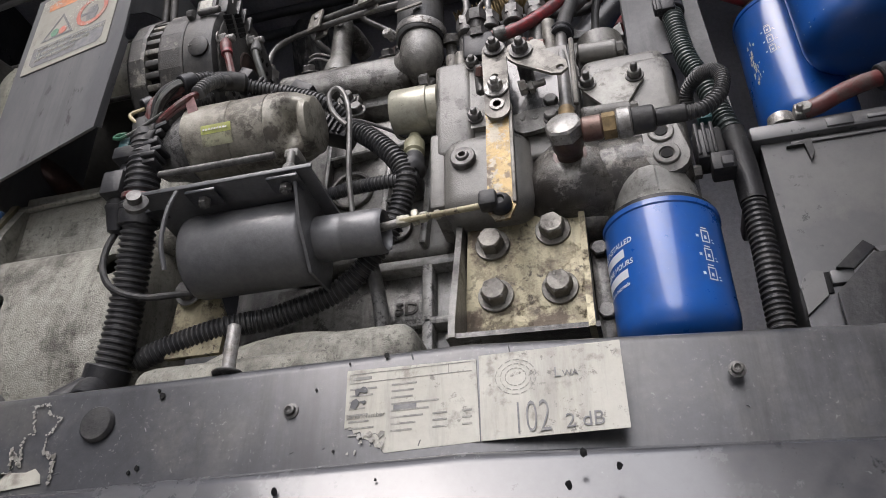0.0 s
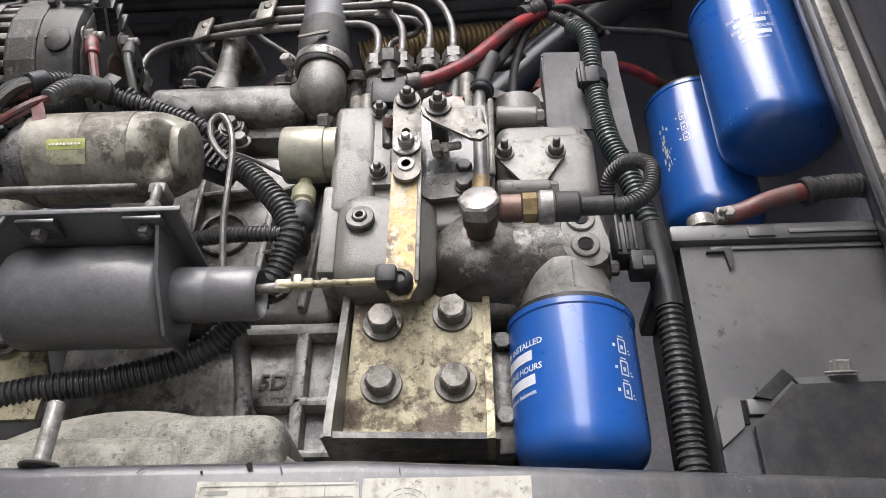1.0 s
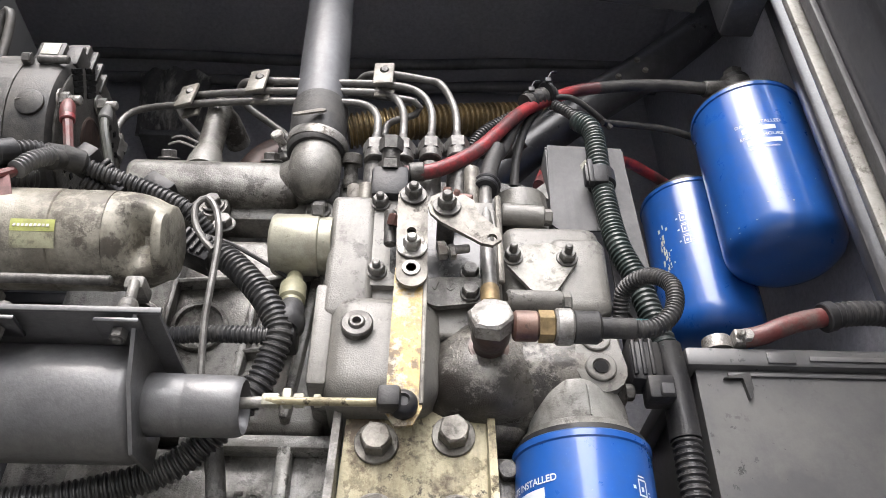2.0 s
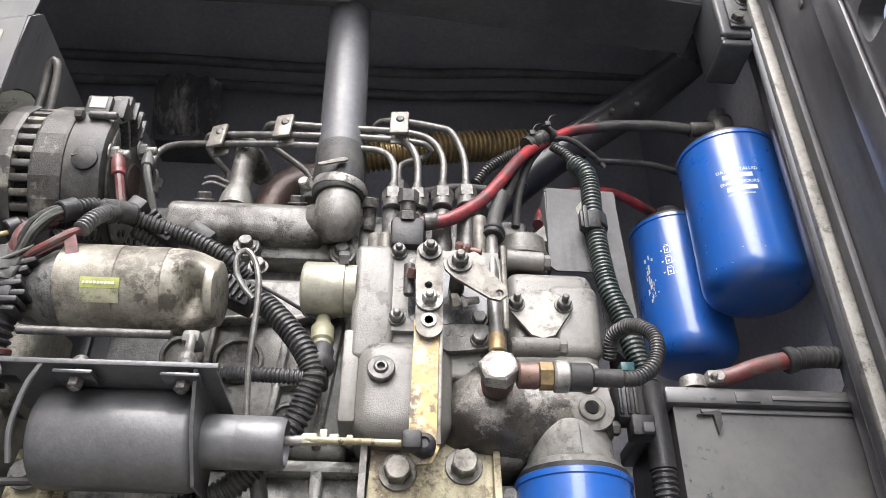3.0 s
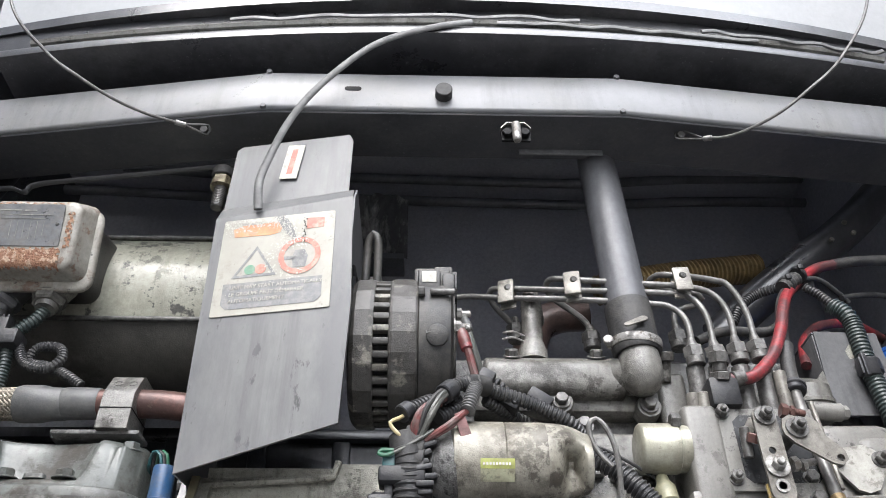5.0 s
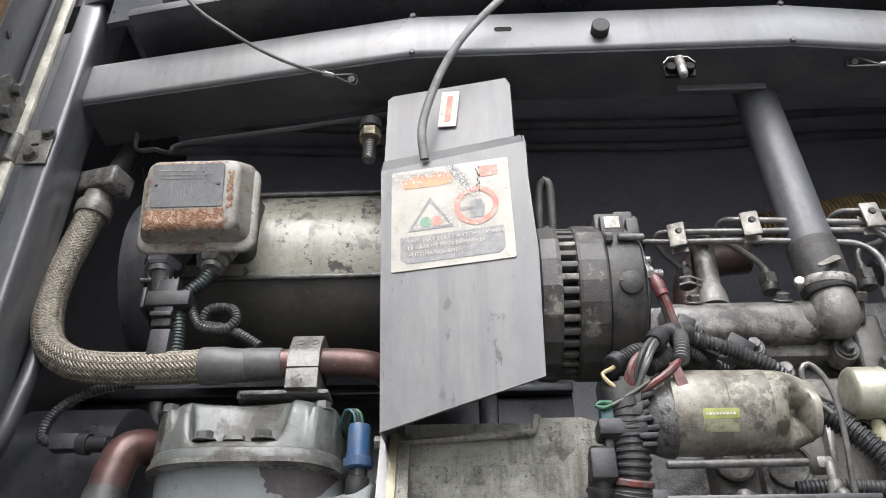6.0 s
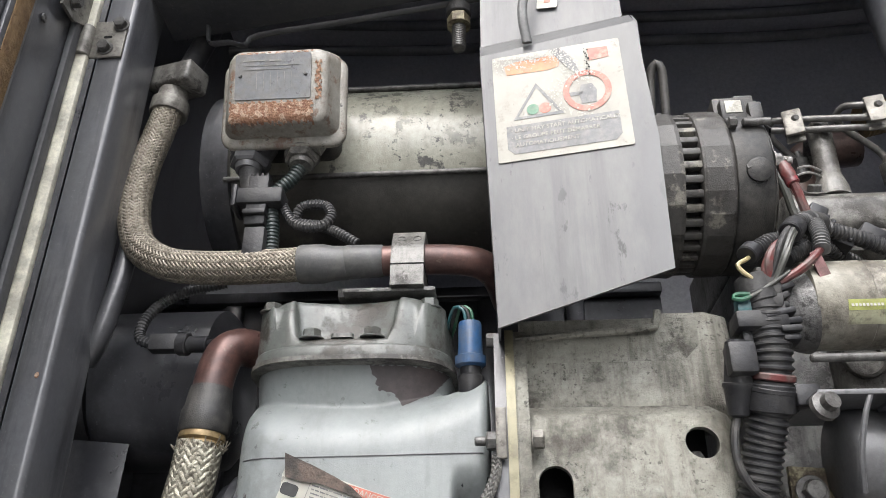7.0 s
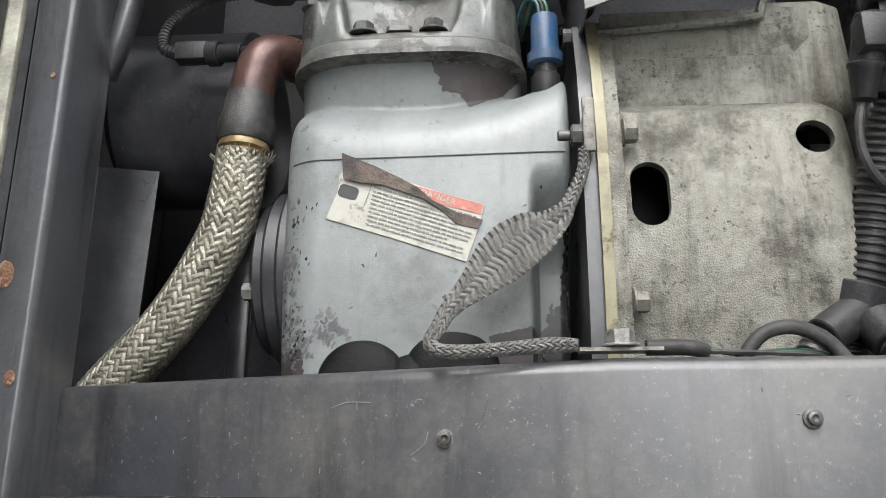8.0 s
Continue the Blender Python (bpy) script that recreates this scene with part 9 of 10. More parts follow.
for pts, r, mt, p, d in (
        ([(0.035, 0.588, 2.231), (0.012, 0.580, 2.196), (-0.004, 0.567, 2.145), (-0.0145, 0.548, 2.115)], 0.0062, M_RUBBER, 0, 0),
        ([(0.042, 0.592, 2.234), (0.022, 0.592, 2.200), (0.010, 0.59, 2.155), (0.006, 0.592, 2.12)], 0.0042, M_RUBBER, 0, 0),
        ([(0.035, 0.60, 2.235), (0.004, 0.62, 2.234), (-0.018, 0.62, 2.215), (-0.030, 0.62, 2.195)], 0.0062, M_COND, 0.0036, 0.0012),
        ([(-0.09, 0.585, 2.150), (-0.05, 0.60, 2.172), (0.0, 0.61, 2.178), (0.02, 0.60, 2.185)], 0.0056, M_RUBBER, 0, 0),
        ([(0.10, 0.61, 2.225), (0.14, 0.63, 2.243), (0.18, 0.64, 2.248), (0.24, 0.66, 2.245)], 0.0036, M_RUBBER, 0, 0),
        ([(0.045, 0.588, 2.235), (0.07, 0.592, 2.238), (0.10, 0.61, 2.230), (0.11, 0.615, 2.222)], 0.003, M_RUBBER, 0, 0)):
    b = B()
    tube(b, pts, r, 10, 0.004, p, d)
    part("hose", b, mt, blk)
b = B()
tube(b, [(0.020, 0.582, 2.218), (0.034, 0.585, 2.230), (0.050, 0.591, 2.243)], 0.0092, 12, pitch=0.006, depth=0.0012)
part("tape_wrap", b, M_RUBBER, blk)
for x, z in ((0.026, 2.2235), (0.043, 2.2375)):
    b = B()
    cyl(b, (x - 0.0015, 0.583, z - 0.0013), (x + 0.0015, 0.584, z + 0.0013), 0.0105)
    box(b, x - 0.003, x + 0.003, 0.5715, 0.5765, z + 0.002, z + 0.008, 0.001)
    tube(b, [(x, 0.573, z + 0.007), (x + 0.003, 0.572, z + 0.014), (x + 0.009, 0.574, z + 0.018)], 0.0009, 6, flat=1.6)
    part("cable_tie", b, M_BLACKP, blk)
# steel pipe down the pump's side
spp = thing("steel_fuel_pipe", "dark steel pipe with a clamp collar down the pump", "pipe", (-0.026, 0.51, 1.94))
b = B()
tube(b, [(-0.0145, 0.548, 2.12), (-0.0215, 0.540, 2.090), (-0.0255, 0.531, 2.060), (-0.0268, 0.520, 2.005), (-0.0272, 0.507, 1.945)], 0.0052, 12)
part("pipe", b, M_PIPE, spp)
b = B()
tube(b, [(-0.0125, 0.549, 2.125), (-0.0205, 0.541, 2.094), (-0.0235, 0.536, 2.075)], 0.0072, 12)
part("sleeve", b, M_RUBBER, spp)
b = B()
cyl(b, (-0.0235, 0.5355, 2.074), (-0.0252, 0.531, 2.062), 0.0098)
cyl(b, (-0.0238, 0.5345, 2.0705), (-0.0245, 0.5325, 2.0665), 0.0112)
part("collar", b, M_BLACKP, spp)
b = B()
cyl(b, (-0.017, 0.525, 2.05), (-0.0185, 0.512, 1.96), 0.0024, n=8)
part("link_rod", b, M_ZINC, spp)
b = B()
cyl(b, (-0.0272, 0.509, 1.953), (-0.0275, 0.503, 1.935), 0.0066)
part("union", b, M_BRASS, spp)

# grey folded control cover
ctl = thing("control_box", "grey folded sheet-metal cover with a flaked corner", "cover", (0.07, 0.60, 2.0))
b = B()
plate(b, [(0.0335, 2.068), (0.040, 2.062), (0.078, 2.062), (0.080, 1.99), (0.108, 1.955), (0.112, 1.97), (0.1035, 2.158), (0.0365, 2.160)], [], 0.002, pose(0, 0.578, 0, 90))
part("face", b, M_BOX, ctl)
for nm, q in (("top_return", (0.0345, 0.1035, 0.580, 0.66, 2.1575, 2.160)), ("side_return", (0.0345, 0.0365, 0.580, 0.66, 2.064, 2.157)), ("side_return", (0.1025, 0.1055, 0.580, 0.66, 1.98, 2.157))):
    part(nm, box(B(), *q, 0.0006), M_BOX, ctl)
b = B()
plate(b, [(0, 0), (0.009, 0.003), (0.010, 0.013), (0.004, 0.018), (-0.002, 0.010)], [], 0.0005, facing(0.066, 0.5776, 2.126))
part("flaked_patch", b, M_ALU, ctl, "pale flaked patch")

# conduit down the right side
rc = thing("right_conduit", "greenish black corrugated conduit with clips down to the sill", "conduit", (0.10, 0.55, 1.70))
b = B()
tube(b, [(0.050, 0.590, 2.226), (0.060, 0.586, 2.214), (0.070, 0.581, 2.196)], 0.0055, 10, pitch=0.0034, depth=0.001)
part("thin_conduit", b, M_COND, rc)
b = B()
tube(b, [(0.068, 0.580, 2.195), (0.079, 0.574, 2.172), (0.0785, 0.570, 2.112), (0.0805, 0.560, 2.039), (0.090, 0.555, 1.996), (0.098, 0.550, 1.946), (0.103, 0.550, 1.92)], 0.0098, 14, pitch=0.0042, depth=0.0016)
part("conduit", b, M_GREENC, rc)
b = B()
tube(b, [(0.104, 0.552, 1.868), (0.1035, 0.552, 1.827), (0.102, 0.552, 1.784), (0.102, 0.554, 1.75), (0.104, 0.556, 1.69)], 0.0100, 16, pitch=0.0046, depth=0.0017)
part("lower_conduit", b, M_COND, rc)
b = B()
tube(b, [(0.101, 0.550, 1.935), (0.1035, 0.551, 1.90), (0.104, 0.552, 1.865)], 0.0105, 14)
part("sleeve", b, M_BLACKP, rc)
b = B()
cyl(b, (0.0785, 0.570, 2.119), (0.0785, 0.569, 2.103), 0.0122)
box(b, 0.062, 0.082, 0.556, 0.566, 2.098, 2.118, 0.002)
box(b, 0.0645, 0.069, 0.553, 0.560, 2.095, 2.121, 0.001)
part("clip", b, M_BLACKP, rc)
b = B()
tube(b, [(0.058, 0.486, 1.909), (0.074, 0.486, 1.911), (0.0885, 0.488, 1.925), (0.0935, 0.495, 1.950), (0.084, 0.510, 1.968), (0.072, 0.530, 1.970), (0.07, 0.545, 1.955)], 0.0062, 10, pitch=0.0028, depth=0.0009)
part("loop_conduit", b, M_COND, rc)
b = B()
box(b, 0.068, 0.090, 0.528, 0.552, 1.897, 1.927, 0.003)
box(b, 0.077, 0.095, 0.526, 0.545, 1.883, 1.900, 0.002)
for k in range(3):
    box(b, 0.069 + 0.006 * k, 0.072 + 0.006 * k, 0.526, 0.552, 1.90, 1.931, 0.001)
part("connector", b, M_BLACKP, rc)
b = B()
box(b, 0.075, 0.086, 0.53, 0.54, 1.938, 1.946, 0.001)
part("teal_clip", b, M_TEAL, rc, "teal connector clip")
b = B()
box(b, 0.084, 0.0925, 0.522, 0.53, 1.884, 1.892, 0.001)
part("grey_lock", b, M_BOX, rc)

# battery
bat = thing("battery", "dusty dark plastic battery with an overhanging lid", "battery", (0.21, 0.60, 1.70))
b = B()
frustum(b, (0.124, 0.292, 1.65, 1.921, 0.70), (0.120, 0.292, 1.65, 1.921, 0.553), 0.004)
part("case", b, M_BATT, bat)
b = B()
box(b, 0.113, 0.297, 0.546, 0.70, 1.919, 1.934, 0.003)
part("lid", b, M_BATT, bat)
b = B()
box(b, 0.17, 0.19, 0.5445, 0.5465, 1.921, 1.930, 0.0008)
box(b, 0.20, 0.29, 0.5445, 0.5465, 1.923, 1.927, 0.0008)
box(b, 0.142, 0.29, 0.551, 0.5535, 1.9135, 1.917, 0.0008)
part("lid_ribs", b, M_BATT, bat)
b = B()
plate(b, [(0.138, 1.911), (0.157, 1.916), (0.157, 1.903), (0.153, 1.895), (0.151, 1.911)], [], 0.006, pose(0, 0.549, 0, 90))
part("grip_tab", b, M_BLACKP, bat)
hd = thing("battery_holder", "black folded steel battery tray with a notched ledge and gusset", "tray", (0.2, 0.53, 1.58))
part("front", plate(B(), [(0.116, 1.58), (0.30, 1.58), (0.30, 1.775), (0.128, 1.775), (0.119, 1.771), (0.116, 1.76)], [], 0.003, pose(0, 0.534, 0, 90)), M_FRAME, hd)
part("ledge", plate(B(), [(0.116, 1.755), (0.132, 1.768), (0.1325, 1.7865), (0.1255, 1.7885), (0.119, 1.7835), (0.116, 1.776)], [], 0.010, pose(0, 0.531, 0, 90)), M_BATT, hd, "worn grey ledge")
# solid black block: the notch's shade is in its colour
part("ledge_notch", box(B(), 0.1325, 0.1365, 0.5325, 0.545, 1.770, 1.7865, 0.0006), M_TARSHADE, hd)
part("ledge_tab", box(B(), 0.1365, 0.152, 0.531, 0.545, 1.776, 1.7865, 0.001), M_BATT, hd)
sheet([(0.141, 0.528, 1.787), (0.1625, 0.528, 1.8055), (0.1690, 0.529, 1.7995), (0.152, 0.529, 1.785)], 0.005, (0, 1, 0), M_BLACKP, "hook", hd)
# lighter grey strip: the reflection on the black tray's edge, as colour
sheet([(0.1685, 0.530, 1.8000), (0.30, 0.536, 1.8060), (0.30, 0.536, 1.7985), (0.172, 0.530, 1.7945)], 0.003, (0, 1, 0), M_PANEL, "upper_edge", hd)
sheet([(0.137, 0.527, 1.767), (0.166, 0.527, 1.7940), (0.30, 0.532, 1.7985), (0.30, 0.532, 1.60), (0.137, 0.527, 1.60)], 0.003, (0, 1, 0), M_BLACKP, "gusset", hd)
b = B()
hexagon(b, (0.200, 0.531, 1.8025), (0, -0.4, 1), 0.012, 0.007, 0.010)
part("bolt", b, M_STEEL, hd)
cbt = thing("battery_cable", "battery cable with a red taped end and corrugated sleeve", "cable", (0.15, 0.55, 1.935))
b = B()
tube(b, [(0.158, 0.548, 1.942), (0.17, 0.544, 1.943), (0.182, 0.541, 1.947), (0.20, 0.540, 1.953), (0.222, 0.540, 1.958)], 0.0072, 12)
part("red_sleeve", b, M_REDP, cbt, "faded red heat sleeve")
b = B()
tube(b, [(0.220, 0.540, 1.9575), (0.245, 0.540, 1.961), (0.27, 0.543, 1.961), (0.29, 0.56, 1.956), (0.296, 0.59, 1.95)], 0.0095, 12, pitch=0.0042, depth=0.0014)
part("conduit", b, M_COND, cbt)
b = B()
cyl(b, (0.216, 0.54, 1.956), (0.224, 0.54, 1.9585), 0.0112)
part("ring", b, M_BLACKP, cbt)
b = B()
lathe(b, (0.141, 0.556, 1.935), (0, 0, 1), [(0, 0.011), (0.010, 0.0105), (0.011, 0.008), (0.011, 0)], 18)
box(b, 0.15, 0.162, 0.543, 0.556, 1.936, 1.948, 0.002)
hexagon(b, (0.158, 0.545, 1.941), (0, -1, 0), 0.009, 0.006)
cyl(b, (0.1535, 0.537, 1.941), (0.1535, 0.546, 1.941), 0.0028, n=10)
part("terminal_clamp", b, M_STEEL, cbt, "bright terminal clamp")

# ---- back of the bay ----
dg = thing("drain_pipe", "dark diagonal pipe at the back of the bay", "pipe", (0.10, 0.66, 2.2))
b = B()
tube(b, [(-0.01, 0.72, 2.235), (0.05, 0.70, 2.285), (0.105, 0.685, 2.325), (0.185, 0.675, 2.385), (0.26, 0.675, 2.46), (0.29, 0.68, 2.50)], 0.024, 16)
part("pipe", b, M_FRAME, dg)
for x, z in ((0.165, 2.372), (0.172, 2.355), (0.14, 2.343)):
    b = B()
    lathe(b, (x, 0.652, z), (0, -1, 0), [(0, 0.0035), (0.003, 0.003), (0.0032, 0)], 8)
    part("rivet", b, M_ZINC, dg)
bl = thing("bellows", "bronze coloured corrugated bellows behind the injector pipes", "bellows", (-0.03, 0.71, 2.29))
b = B()
tube(b, [(-0.16, 0.70, 2.293), (-0.10, 0.70, 2.308), (-0.023, 0.71, 2.328), (0.066, 0.72, 2.346)], 0.020, 20, pitch=0.0062, depth=0.0032)
part("bellows", b, M_GOLD, bl)
bp = thing("rear_cables", "dark cables sagging along the back of the bay", "cable", (-0.3, 0.9, 2.6))
for z, y, sag in ((2.705, 0.93, 0.020), (2.66, 0.945, 0.012)):
    b = B()
    tube(b, [(x, y, z - sag * math.cos(2.6 * (x + 0.3)) + 0.004 * math.sin(11 * x)) for x in (-1.08, -0.9, -0.7, -0.5, -0.3, -0.1, 0.1, 0.34)], 0.009, 10)
    part("cable", b, M_GREYST, bp)
fan = thing("rear_housing", "dim dusty housing with worn streaks at the back", "housing", (-0.46, 0.92, 2.45))
b = B()
random.seed(2)
n = 40
rows = []
for i in range(n + 1):
    v = i / n
    rows.append([b.verts.new((-0.525 + 0.11 * j / n, 0.955 - 0.045 * v + 0.012 * (2 * j / n - 1) ** 2 + 0.004 * math.sin(21 * j / n + 2 * math.sin(3 * v)), 2.540 + 0.095 * v)) for j in range(n + 1)])
for q, r in zip(rows, rows[1:]):
    for k in range(n):
        b.faces.new((q[k], q[k + 1], r[k + 1], r[k]))
part("crumpled_cover", b, M_REAR, fan, "pale streaked crumpled cover")
part("shelf", box(B(), -0.51, -0.42, 0.945, 1.0, 2.522, 2.534, 0.002), M_GREYST, fan)

# left rear: strip, bolt, condenser tube, plates, small connector
tr = thing("strip_rail", "narrow bare steel strip under the beam", "rail", (-0.72, 0.56, 2.33))
b = B()
tube(b, [(-0.595, 0.555, 2.372), (-0.66, 0.56, 2.366), (-0.75, 0.565, 2.357), (-0.842, 0.57, 2.348), (-0.855, 0.57, 2.335), (-0.875, 0.575, 2.345), (-0.90, 0.58, 2.35), (-0.905, 0.58, 2.375)], 0.0045, 8, flat=0.4)
part("strip", b, M_PANEL, tr)
bt = thing("hanging_bolt", "threaded bolt with a brass coloured nut", "bolt", (-0.618, 0.547, 2.30))
b = B()
cyl(b, (-0.619, 0.547, 2.295), (-0.619, 0.547, 2.345), 0.0068, n=16)
part("thread", b, M_BOLT, bt)
b = B()
tube(b, [(-0.619, 0.547, 2.297), (-0.619, 0.547, 2.325)], 0.0074, 14, pitch=0.0024, depth=0.0008)
part("threads", b, M_BOLT, bt)
b = B()
hexagon(b, (-0.619, 0.547, 2.325), (0, 0, 1), 0.021, 0.013, 0.0125)
part("nut", b, M_YELLOW, bt)
b = B()
cyl(b, (-0.619, 0.547, 2.34), (-0.619, 0.547, 2.352), 0.013)
part("rubber_washer", b, M_RUBBER, bt)
rcv = thing("receiver_tank", "dark painted receiver tank beside the post", "tank", (-0.93, 0.70, 1.93))
part("tank", lathe(B(), (-1.0, 0.70, 1.985), (1, 0, 0), [(0, 0.03), (0.01, 0.07), (0.02, 0.082), (0.13, 0.082), (0.14, 0.07), (0.15, 0.03), (0.15, 0)], 36), M_FRAME, rcv)
b = B()
tube(b, [(-0.955, 0.60, 2.12), (-0.947, 0.585, 2.10), (-0.945, 0.575, 2.05), (-0.952, 0.575, 2.0), (-0.966, 0.585, 1.975)], 0.0095, 12)
part("handle_pipe", b, M_FRAME, rcv)
pt = thing("splash_plate", "flat black plate low beside the hose", "plate", (-0.97, 0.65, 1.60))
sheet([(-1.02, 0.64, 1.58), (-0.955, 0.65, 1.58), (-0.942, 0.65, 1.917), (-1.02, 0.64, 1.922)], 0.002, (0, 1, 0), M_FRAME, "plate", pt)
cn = thing("small_connector", "small black connector on a corrugated lead to the elbow", "connector", (-0.88, 0.58, 1.98))
b = B()
tube(b, [(-0.835, 0.565, 1.985), (-0.85, 0.573, 1.986)], 0.004, 10)
cyl(b, (-0.848, 0.573, 1.986), (-0.868, 0.577, 1.988), 0.0075)
cyl(b, (-0.868, 0.577, 1.988), (-0.878, 0.578, 1.989), 0.0105)
box(b, -0.905, -0.878, 0.572, 0.586, 1.982, 1.998, 0.002)
part("plug", b, M_BLACKP, cn)
b = B()
tube(b, [(-0.905, 0.579, 1.99), (-0.916, 0.579, 1.996), (-0.917, 0.582, 2.012), (-0.908, 0.588, 2.032), (-0.885, 0.592, 2.048), (-0.85, 0.60, 2.06)], 0.0055, 9, pitch=0.0032, depth=0.001)
part("lead", b, M_COND, cn)

# ---- rating plates and paint remains on the sill ----
def sill_label(name, label, x0, x1, z0, z1):
    return part(name, plate(B(), [(x0, z0), (x1, z0), (x1, z1), (x0, z1)], [], 0.0006, pose(0, 0.4418, 0, 90)), M_PAPER, sill, label)


sl = part("rating_label", plate(B(), [(-0.1775, 1.7105), (-0.0948, 1.7085), (-0.0938, 1.657), (-0.152, 1.6555), (-0.1535, 1.6585), (-0.1575, 1.6595), (-0.1590, 1.6630), (-0.1650, 1.6655), (-0.1672, 1.6700), (-0.1712, 1.6690), (-0.1735, 1.6735), (-0.1775, 1.6725)], [], 0.0006, pose(0, 0.4418, 0, 90)), M_PAPER, sill, "worn paper rating label with a torn corner and mostly unreadable print")
b = B()
mS = pose(0, 0.4415, -0.0072, 90)
random.seed(8)
rows = [(-0.1755, 1.7085, 0.078, 0.0004), (-0.1755, 1.7145, 0.078, 0.0004), (-0.1755, 1.7085, 0.0004, 0.006), (-0.112, 1.7085, 0.0004, 0.006), (-0.173, 1.7105, 0.012, 0.002)]
for k in range(8):
    z = 1.7045 - 0.0042 * k
    rows += [(-0.148, z, random.uniform(0.012, 0.03), 0.0011), (-0.175, z - 0.0005, random.uniform(0.008, 0.018), 0.0011)]
    if k > 4:
        rows += [(-0.122, z, 0.009, 0.0011), (-0.104, z, 0.006, 0.0011)]
bars(b, mS, rows)
part("print", b, M_FAINT, sl)
b = B()
bars(b, mS, [(-0.1465, 1.6885, 0.0145, 0.0032)])
part("print", b, M_INK, sl)
letters("word", "Serial Number", 0.0042, mS @ Matrix.Translation((-0.1765, 1.6855, 0.0002)), M_FAINT, sl)
sn = sill_label("noise_label", "worn white noise label with black figures", -0.0930, -0.0085, 1.6570, 1.7105)
letters("figures", "102", 0.0225, mS @ Matrix.Translation((-0.0745, 1.6665, 0.0002)) @ Matrix.Diagonal((0.68, 1.25, 1, 1)), M_INK, sn, bold=-0.0003)
letters("word", "L", 0.0088, mS @ Matrix.Translation((-0.0485, 1.6985, 0.0002)), M_INK, sn)
letters("word", "WA", 0.0055, mS @ Matrix.Translation((-0.0435, 1.6985, 0.0002)), M_INK, sn)
letters("unit", "2 dB", 0.012, mS @ Matrix.Translation((-0.044, 1.6675, 0.0002)), M_INK, sn)
b = B()
for r in (0.006, 0.009, 0.012):
    for k in range(14):
        a0, a1 = 2 * math.pi * k / 14, 2 * math.pi * (k + 0.7) / 14
        plate(b, [(-0.071 + q * math.cos(a), 1.7015 + q * 0.9 * math.sin(a)) for q, a in ((r, a0), (r + 0.0005, a0), (r + 0.0005, a1), (r, a1))], [], 0.0002, mS)
part("faint_rings", b, M_FAINT, sn)
random.seed(4)


blotches(16, -0.176, -0.150, 1.656, 1.668, 0.0016, 0.4412, M_BLOTCH, "torn_paper", sl)
blotches(5, -0.172, -0.165, 1.686, 1.696, 0.0022, 0.4411, M_SILL, "scuff", sl)
for pts in ([(-0.407, 1.7104), (-0.4011, 1.6913), (-0.4069, 1.6918), (-0.4095, 1.6855), (-0.4061, 1.669), (-0.4171, 1.6829), (-0.412, 1.6648), (-0.42, 1.6638)],
            [(-0.407, 1.7104), (-0.3953, 1.7126), (-0.3927, 1.7038), (-0.3874, 1.7016), (-0.3827, 1.7011), (-0.3873, 1.6916), (-0.3913, 1.6895), (-0.3899, 1.6788), (-0.3838, 1.6734), (-0.3806, 1.6747), (-0.3804, 1.6559)]):
    b = B()
    for (x0, z0), (x1, z1) in zip(pts, pts[1:]):
        n = max(2, int(math.hypot(x1 - x0, z1 - z0) / 0.0012))
        for i in range(n):
            f = i / n
            x, z = x0 + (x1 - x0) * f, z0 + (z1 - z0) * f
            r = random.uniform(0.0003, 0.0011) * (1.6 if z < 1.68 else 1)
            if random.random() < 0.15:
                continue
            x, z = x + random.uniform(-0.0008, 0.0008), z + random.uniform(-0.0008, 0.0008)
            plate(b, [(x + r * random.uniform(0.5, 1.6) * math.cos(a), z + r * random.uniform(0.5, 1.6) * math.sin(a)) for a in (0.3, 1.3, 2.5, 3.5, 4.4, 5.5)], [], 0.0003 + 0.0001 * (i % 3), pose(0, 0.4416, 0, 90))
    part("paint_remains", b, M_BLOTCH, sill, "ragged white rim of scraped-off paint")
b = B()
plate(b, [(-0.424, 1.6638), (-0.412, 1.6655), (-0.4, 1.6648), (-0.3934, 1.6668), (-0.3885, 1.6624), (-0.3868, 1.6564), (-0.4167, 1.6538), (-0.424, 1.654)], [], 0.0005, pose(0, 0.4420, 0, 90))
part("paper_remains", b, M_PAPER, sill, "torn strip of paper label")
# chips, dents and long scratches in the sill paint
for x, z, r, low in ((-0.3078, 1.7082, 0.0035, 0), (-0.311, 1.712, 0.002, 0), (-0.322, 1.658, 0.0022, 0), (-0.3166, 1.6605, 0.0025, 0), (-0.1978, 1.7001, 0.0015, 0), (-0.1838, 1.6592, 0.0015, 0), (-0.1517, 1.7181, 0.003, 0),
                     (-0.0344, 1.6395, 0.0035, 1), (-0.0165, 1.6305, 0.003, 1), (-0.0433, 1.622, 0.0032, 1), (-0.1498, 1.6341, 0.0014, 1), (-0.1762, 1.7152, 0.0012, 0), (-0.21, 1.632, 0.0035, 1)):
    y = 0.4415
    if low:
        y = 0.4485 - 0.024 - 0.021 * (1.640 - z) / 0.10
    b = B()
    n = 11
    plate(b, [(r * 0.6 * random.uniform(0.7, 1.15) * math.cos(2 * math.pi * i / n), 0.75 * r * random.uniform(0.7, 1.15) * math.sin(2 * math.pi * i / n)) for i in range(n)], [], 0.0006, facing(x, y - 0.0002, z, 12 if low else 0))
    part("paint_chip", b, M_TARSHADE, sill, "black chip in the paint")
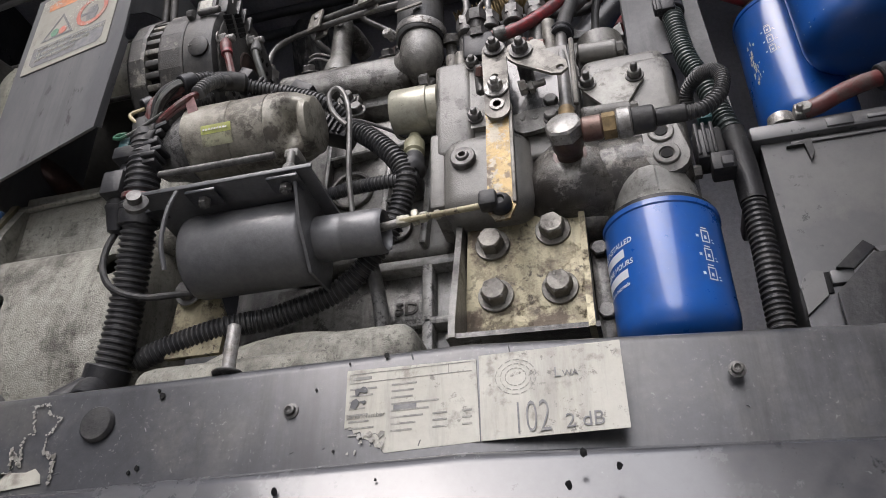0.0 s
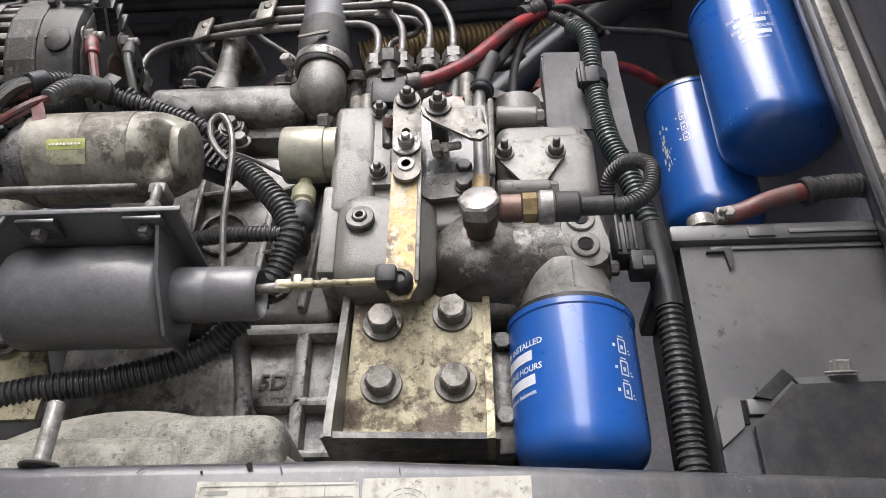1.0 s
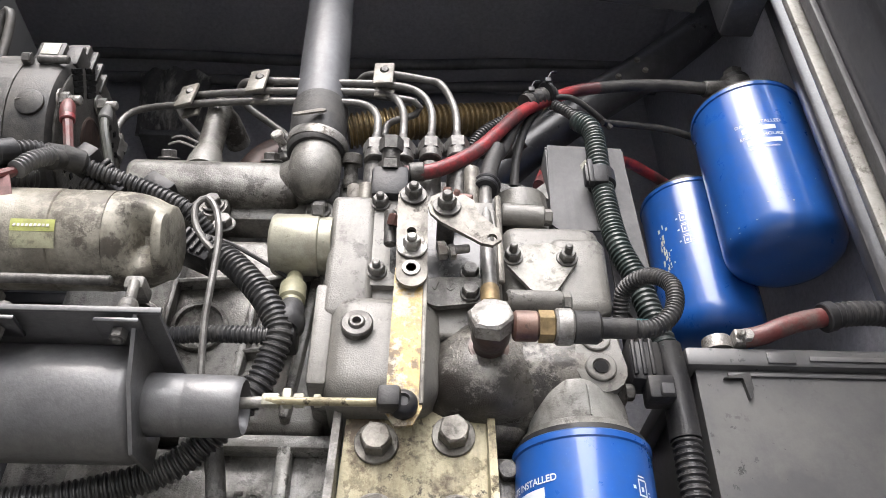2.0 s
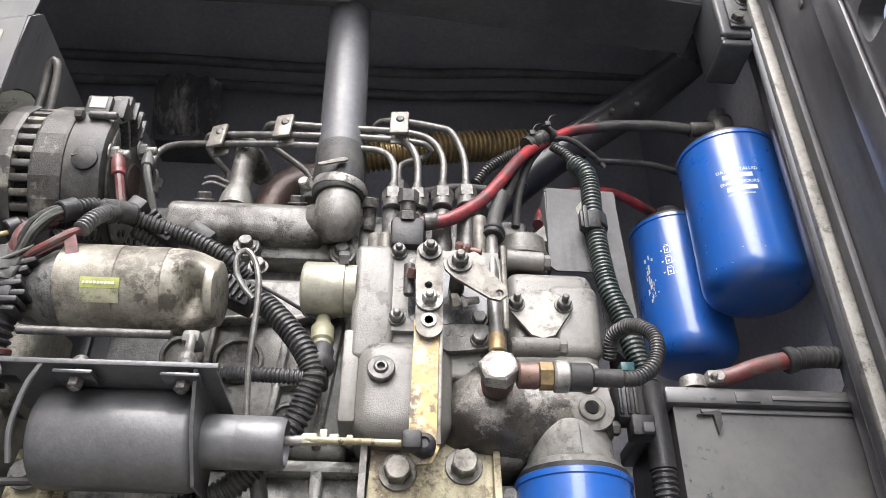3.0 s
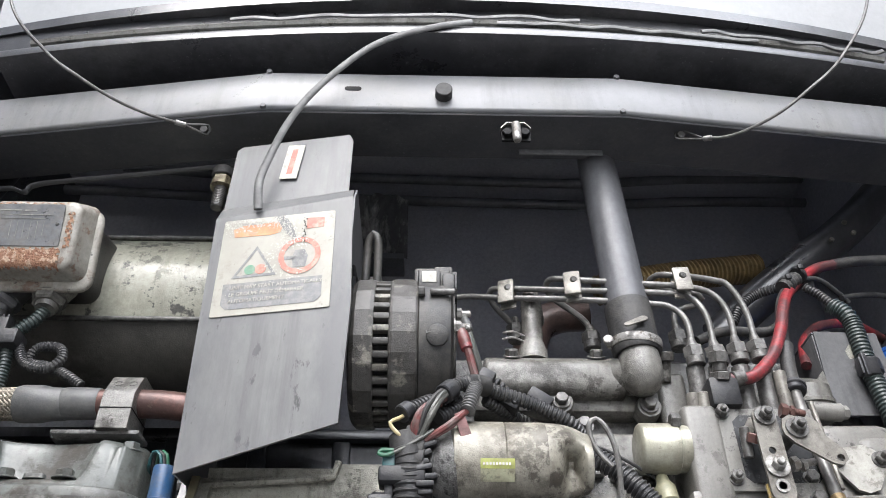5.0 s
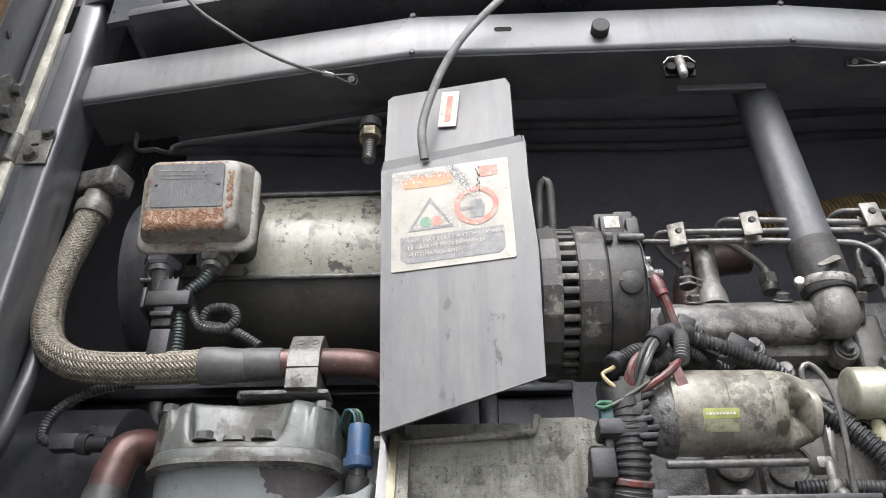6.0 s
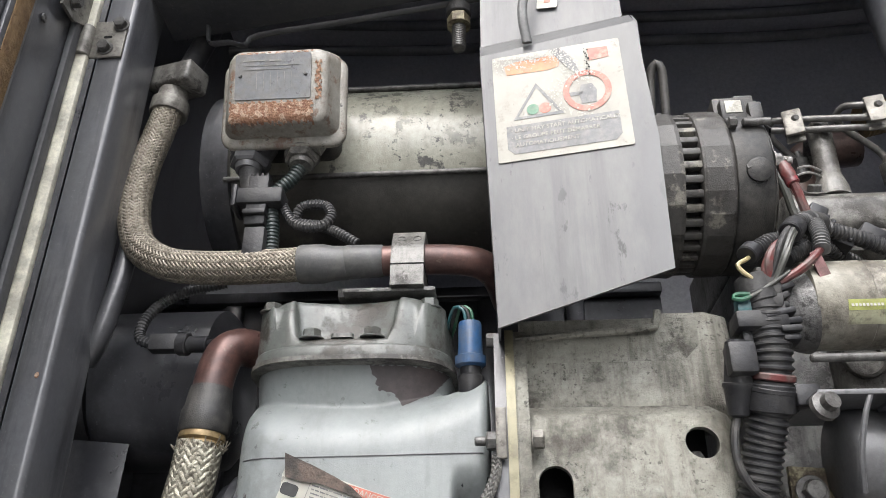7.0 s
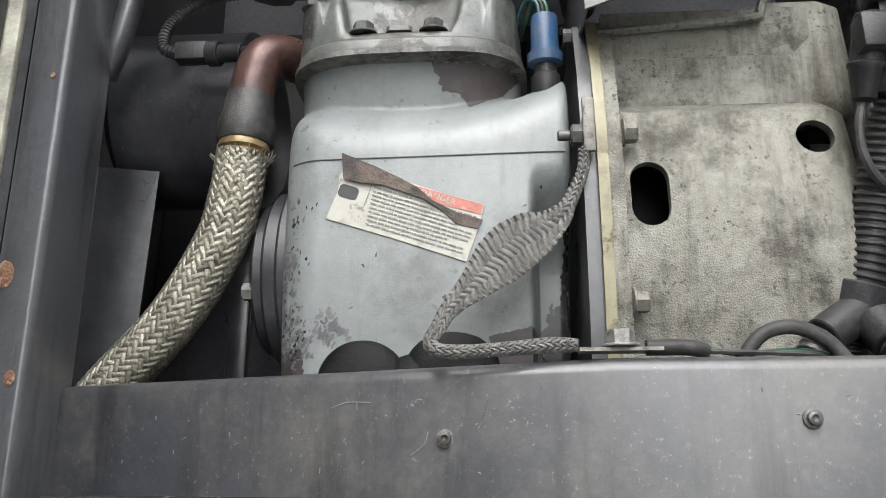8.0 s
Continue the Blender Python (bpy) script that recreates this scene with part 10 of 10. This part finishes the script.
for pts in ([(0.0279, 1.6747), (0.0317, 1.6816), (0.0411, 1.6827), (0.0579, 1.6822), (0.0675, 1.6854)], [(-0.75, 1.70), (-0.74, 1.703), (-0.725, 1.7025)], [(-0.66, 1.69), (-0.657, 1.697), (-0.655, 1.703)], [(-0.70, 1.672), (-0.692, 1.678), (-0.69, 1.685)]):
    b = B()
    tube(b, [(x, SY[1] - 0.0083 + (0.0 if x < -0.1 else 0.155 * (x + 0.1)) - (0.32 * (x + 0.585) if x < -0.585 else 0), z) for x, z in pts], 0.0004, 5)
    part("scratch", b, M_GREYST, sill)
# small bright flecks and scuffs along the sill
random.seed(19)
for k in range(46):
    x = random.uniform(-0.93, 0.25) if k % 3 else random.uniform(-0.90, -0.60)
    z = random.uniform(1.655, 1.716)
    y0 = SY[1] - 0.0083 + (0.155 * (x + 0.1) if x > -0.1 else 0) - (0.318 * (x + 0.585) if x < -0.585 else 0.004 * (x + 0.585))
    ang, ln_ = random.uniform(-0.6, 0.6) + (1.57 if k % 4 else 0), random.uniform(0.0012, 0.005)
    dx, dz = math.cos(ang) * ln_, math.sin(ang) * ln_
    sl_ = 0.155 if x > -0.1 else (-0.318 if x < -0.585 else -0.004)
    b = B()
    tube(b, [(x, y0, z), (x + dx * 0.5, y0 + sl_ * dx * 0.5, z + dz * 0.5 + 0.0004), (x + dx, y0 + sl_ * dx, z + dz)], random.uniform(0.0002, 0.0005), 4)
    part("scratch", b, M_GREYST, sill)
# hinges
for side, m, x0, x1, yy, z in ((1, m_r, 0.226, 0.262, 0.4985, 2.342), (-1, m_l, -0.996, -0.960, 0.516, 2.300)):
    hg = thing("door_hinge", "steel door hinge bolted to post and door", "hinge", ((x0 + x1) / 2, yy, z), group="door hinges")
    mt = M_BOX if side > 0 else M_ZINC
    b = B()
    box(b, x0, x1, yy - 0.0035, yy - 0.0005, z - 0.024, z + 0.024, 0.001)
    part("fixed_leaf", b, mt, hg)
    # flat black mark, shade of the slot in its colour
    b = B()
    plate(b, capsule(-0.003, 0, 0.0016, 0.003, 0, 0.0016), [], 0.0006, facing((x0 + x1) / 2, yy - 0.0037, z + 0.002))
    part("slot", b, M_TARSHADE, hg)
    for dz in (-0.013, 0.017):
        b = B()
        hexagon(b, ((x0 + x1) / 2 - 0.005 * side + 0.012 * dz / 0.03, yy - 0.0035, z + dz), (0, -1, 0), 0.0115, 0.006, 0.0085)
        part("bolt", b, M_BOLT, hg)
    hx = x1 + 0.004 if side > 0 else x0 - 0.004
    b = B()
    cyl(b, (hx, yy - 0.006, z - 0.024), (hx, yy - 0.006, z + 0.014), 0.0075, n=20)
    part("knuckle", b, mt, hg)
    # the moving leaf lies on the door's inner face
    v0 = min(-side * 0.006, -side * 0.009)
    prism = plate(B(), [(0.002, z + 0.014), (0.030, z - 0.004), (0.056, z - 0.006), (0.062, z + 0.040), (0.050, z + 0.058), (0.004, z + 0.056)], [], 0.003, pose(0, v0, 0, 90))
    bmesh.ops.transform(prism, matrix=m, verts=prism.verts)
    part("moving_leaf", prism, mt, hg)
    nv = m.to_3x3() @ Vector((0, -side, 0))
    for u, dz in ((0.036, 0.048), (0.041, 0.012)):
        b = B()
        hexagon(b, m @ Vector((u, -side * 0.009, z + dz)), nv, 0.0125, 0.007, 0.0095)
        part("bolt", b, M_BOLT, hg)
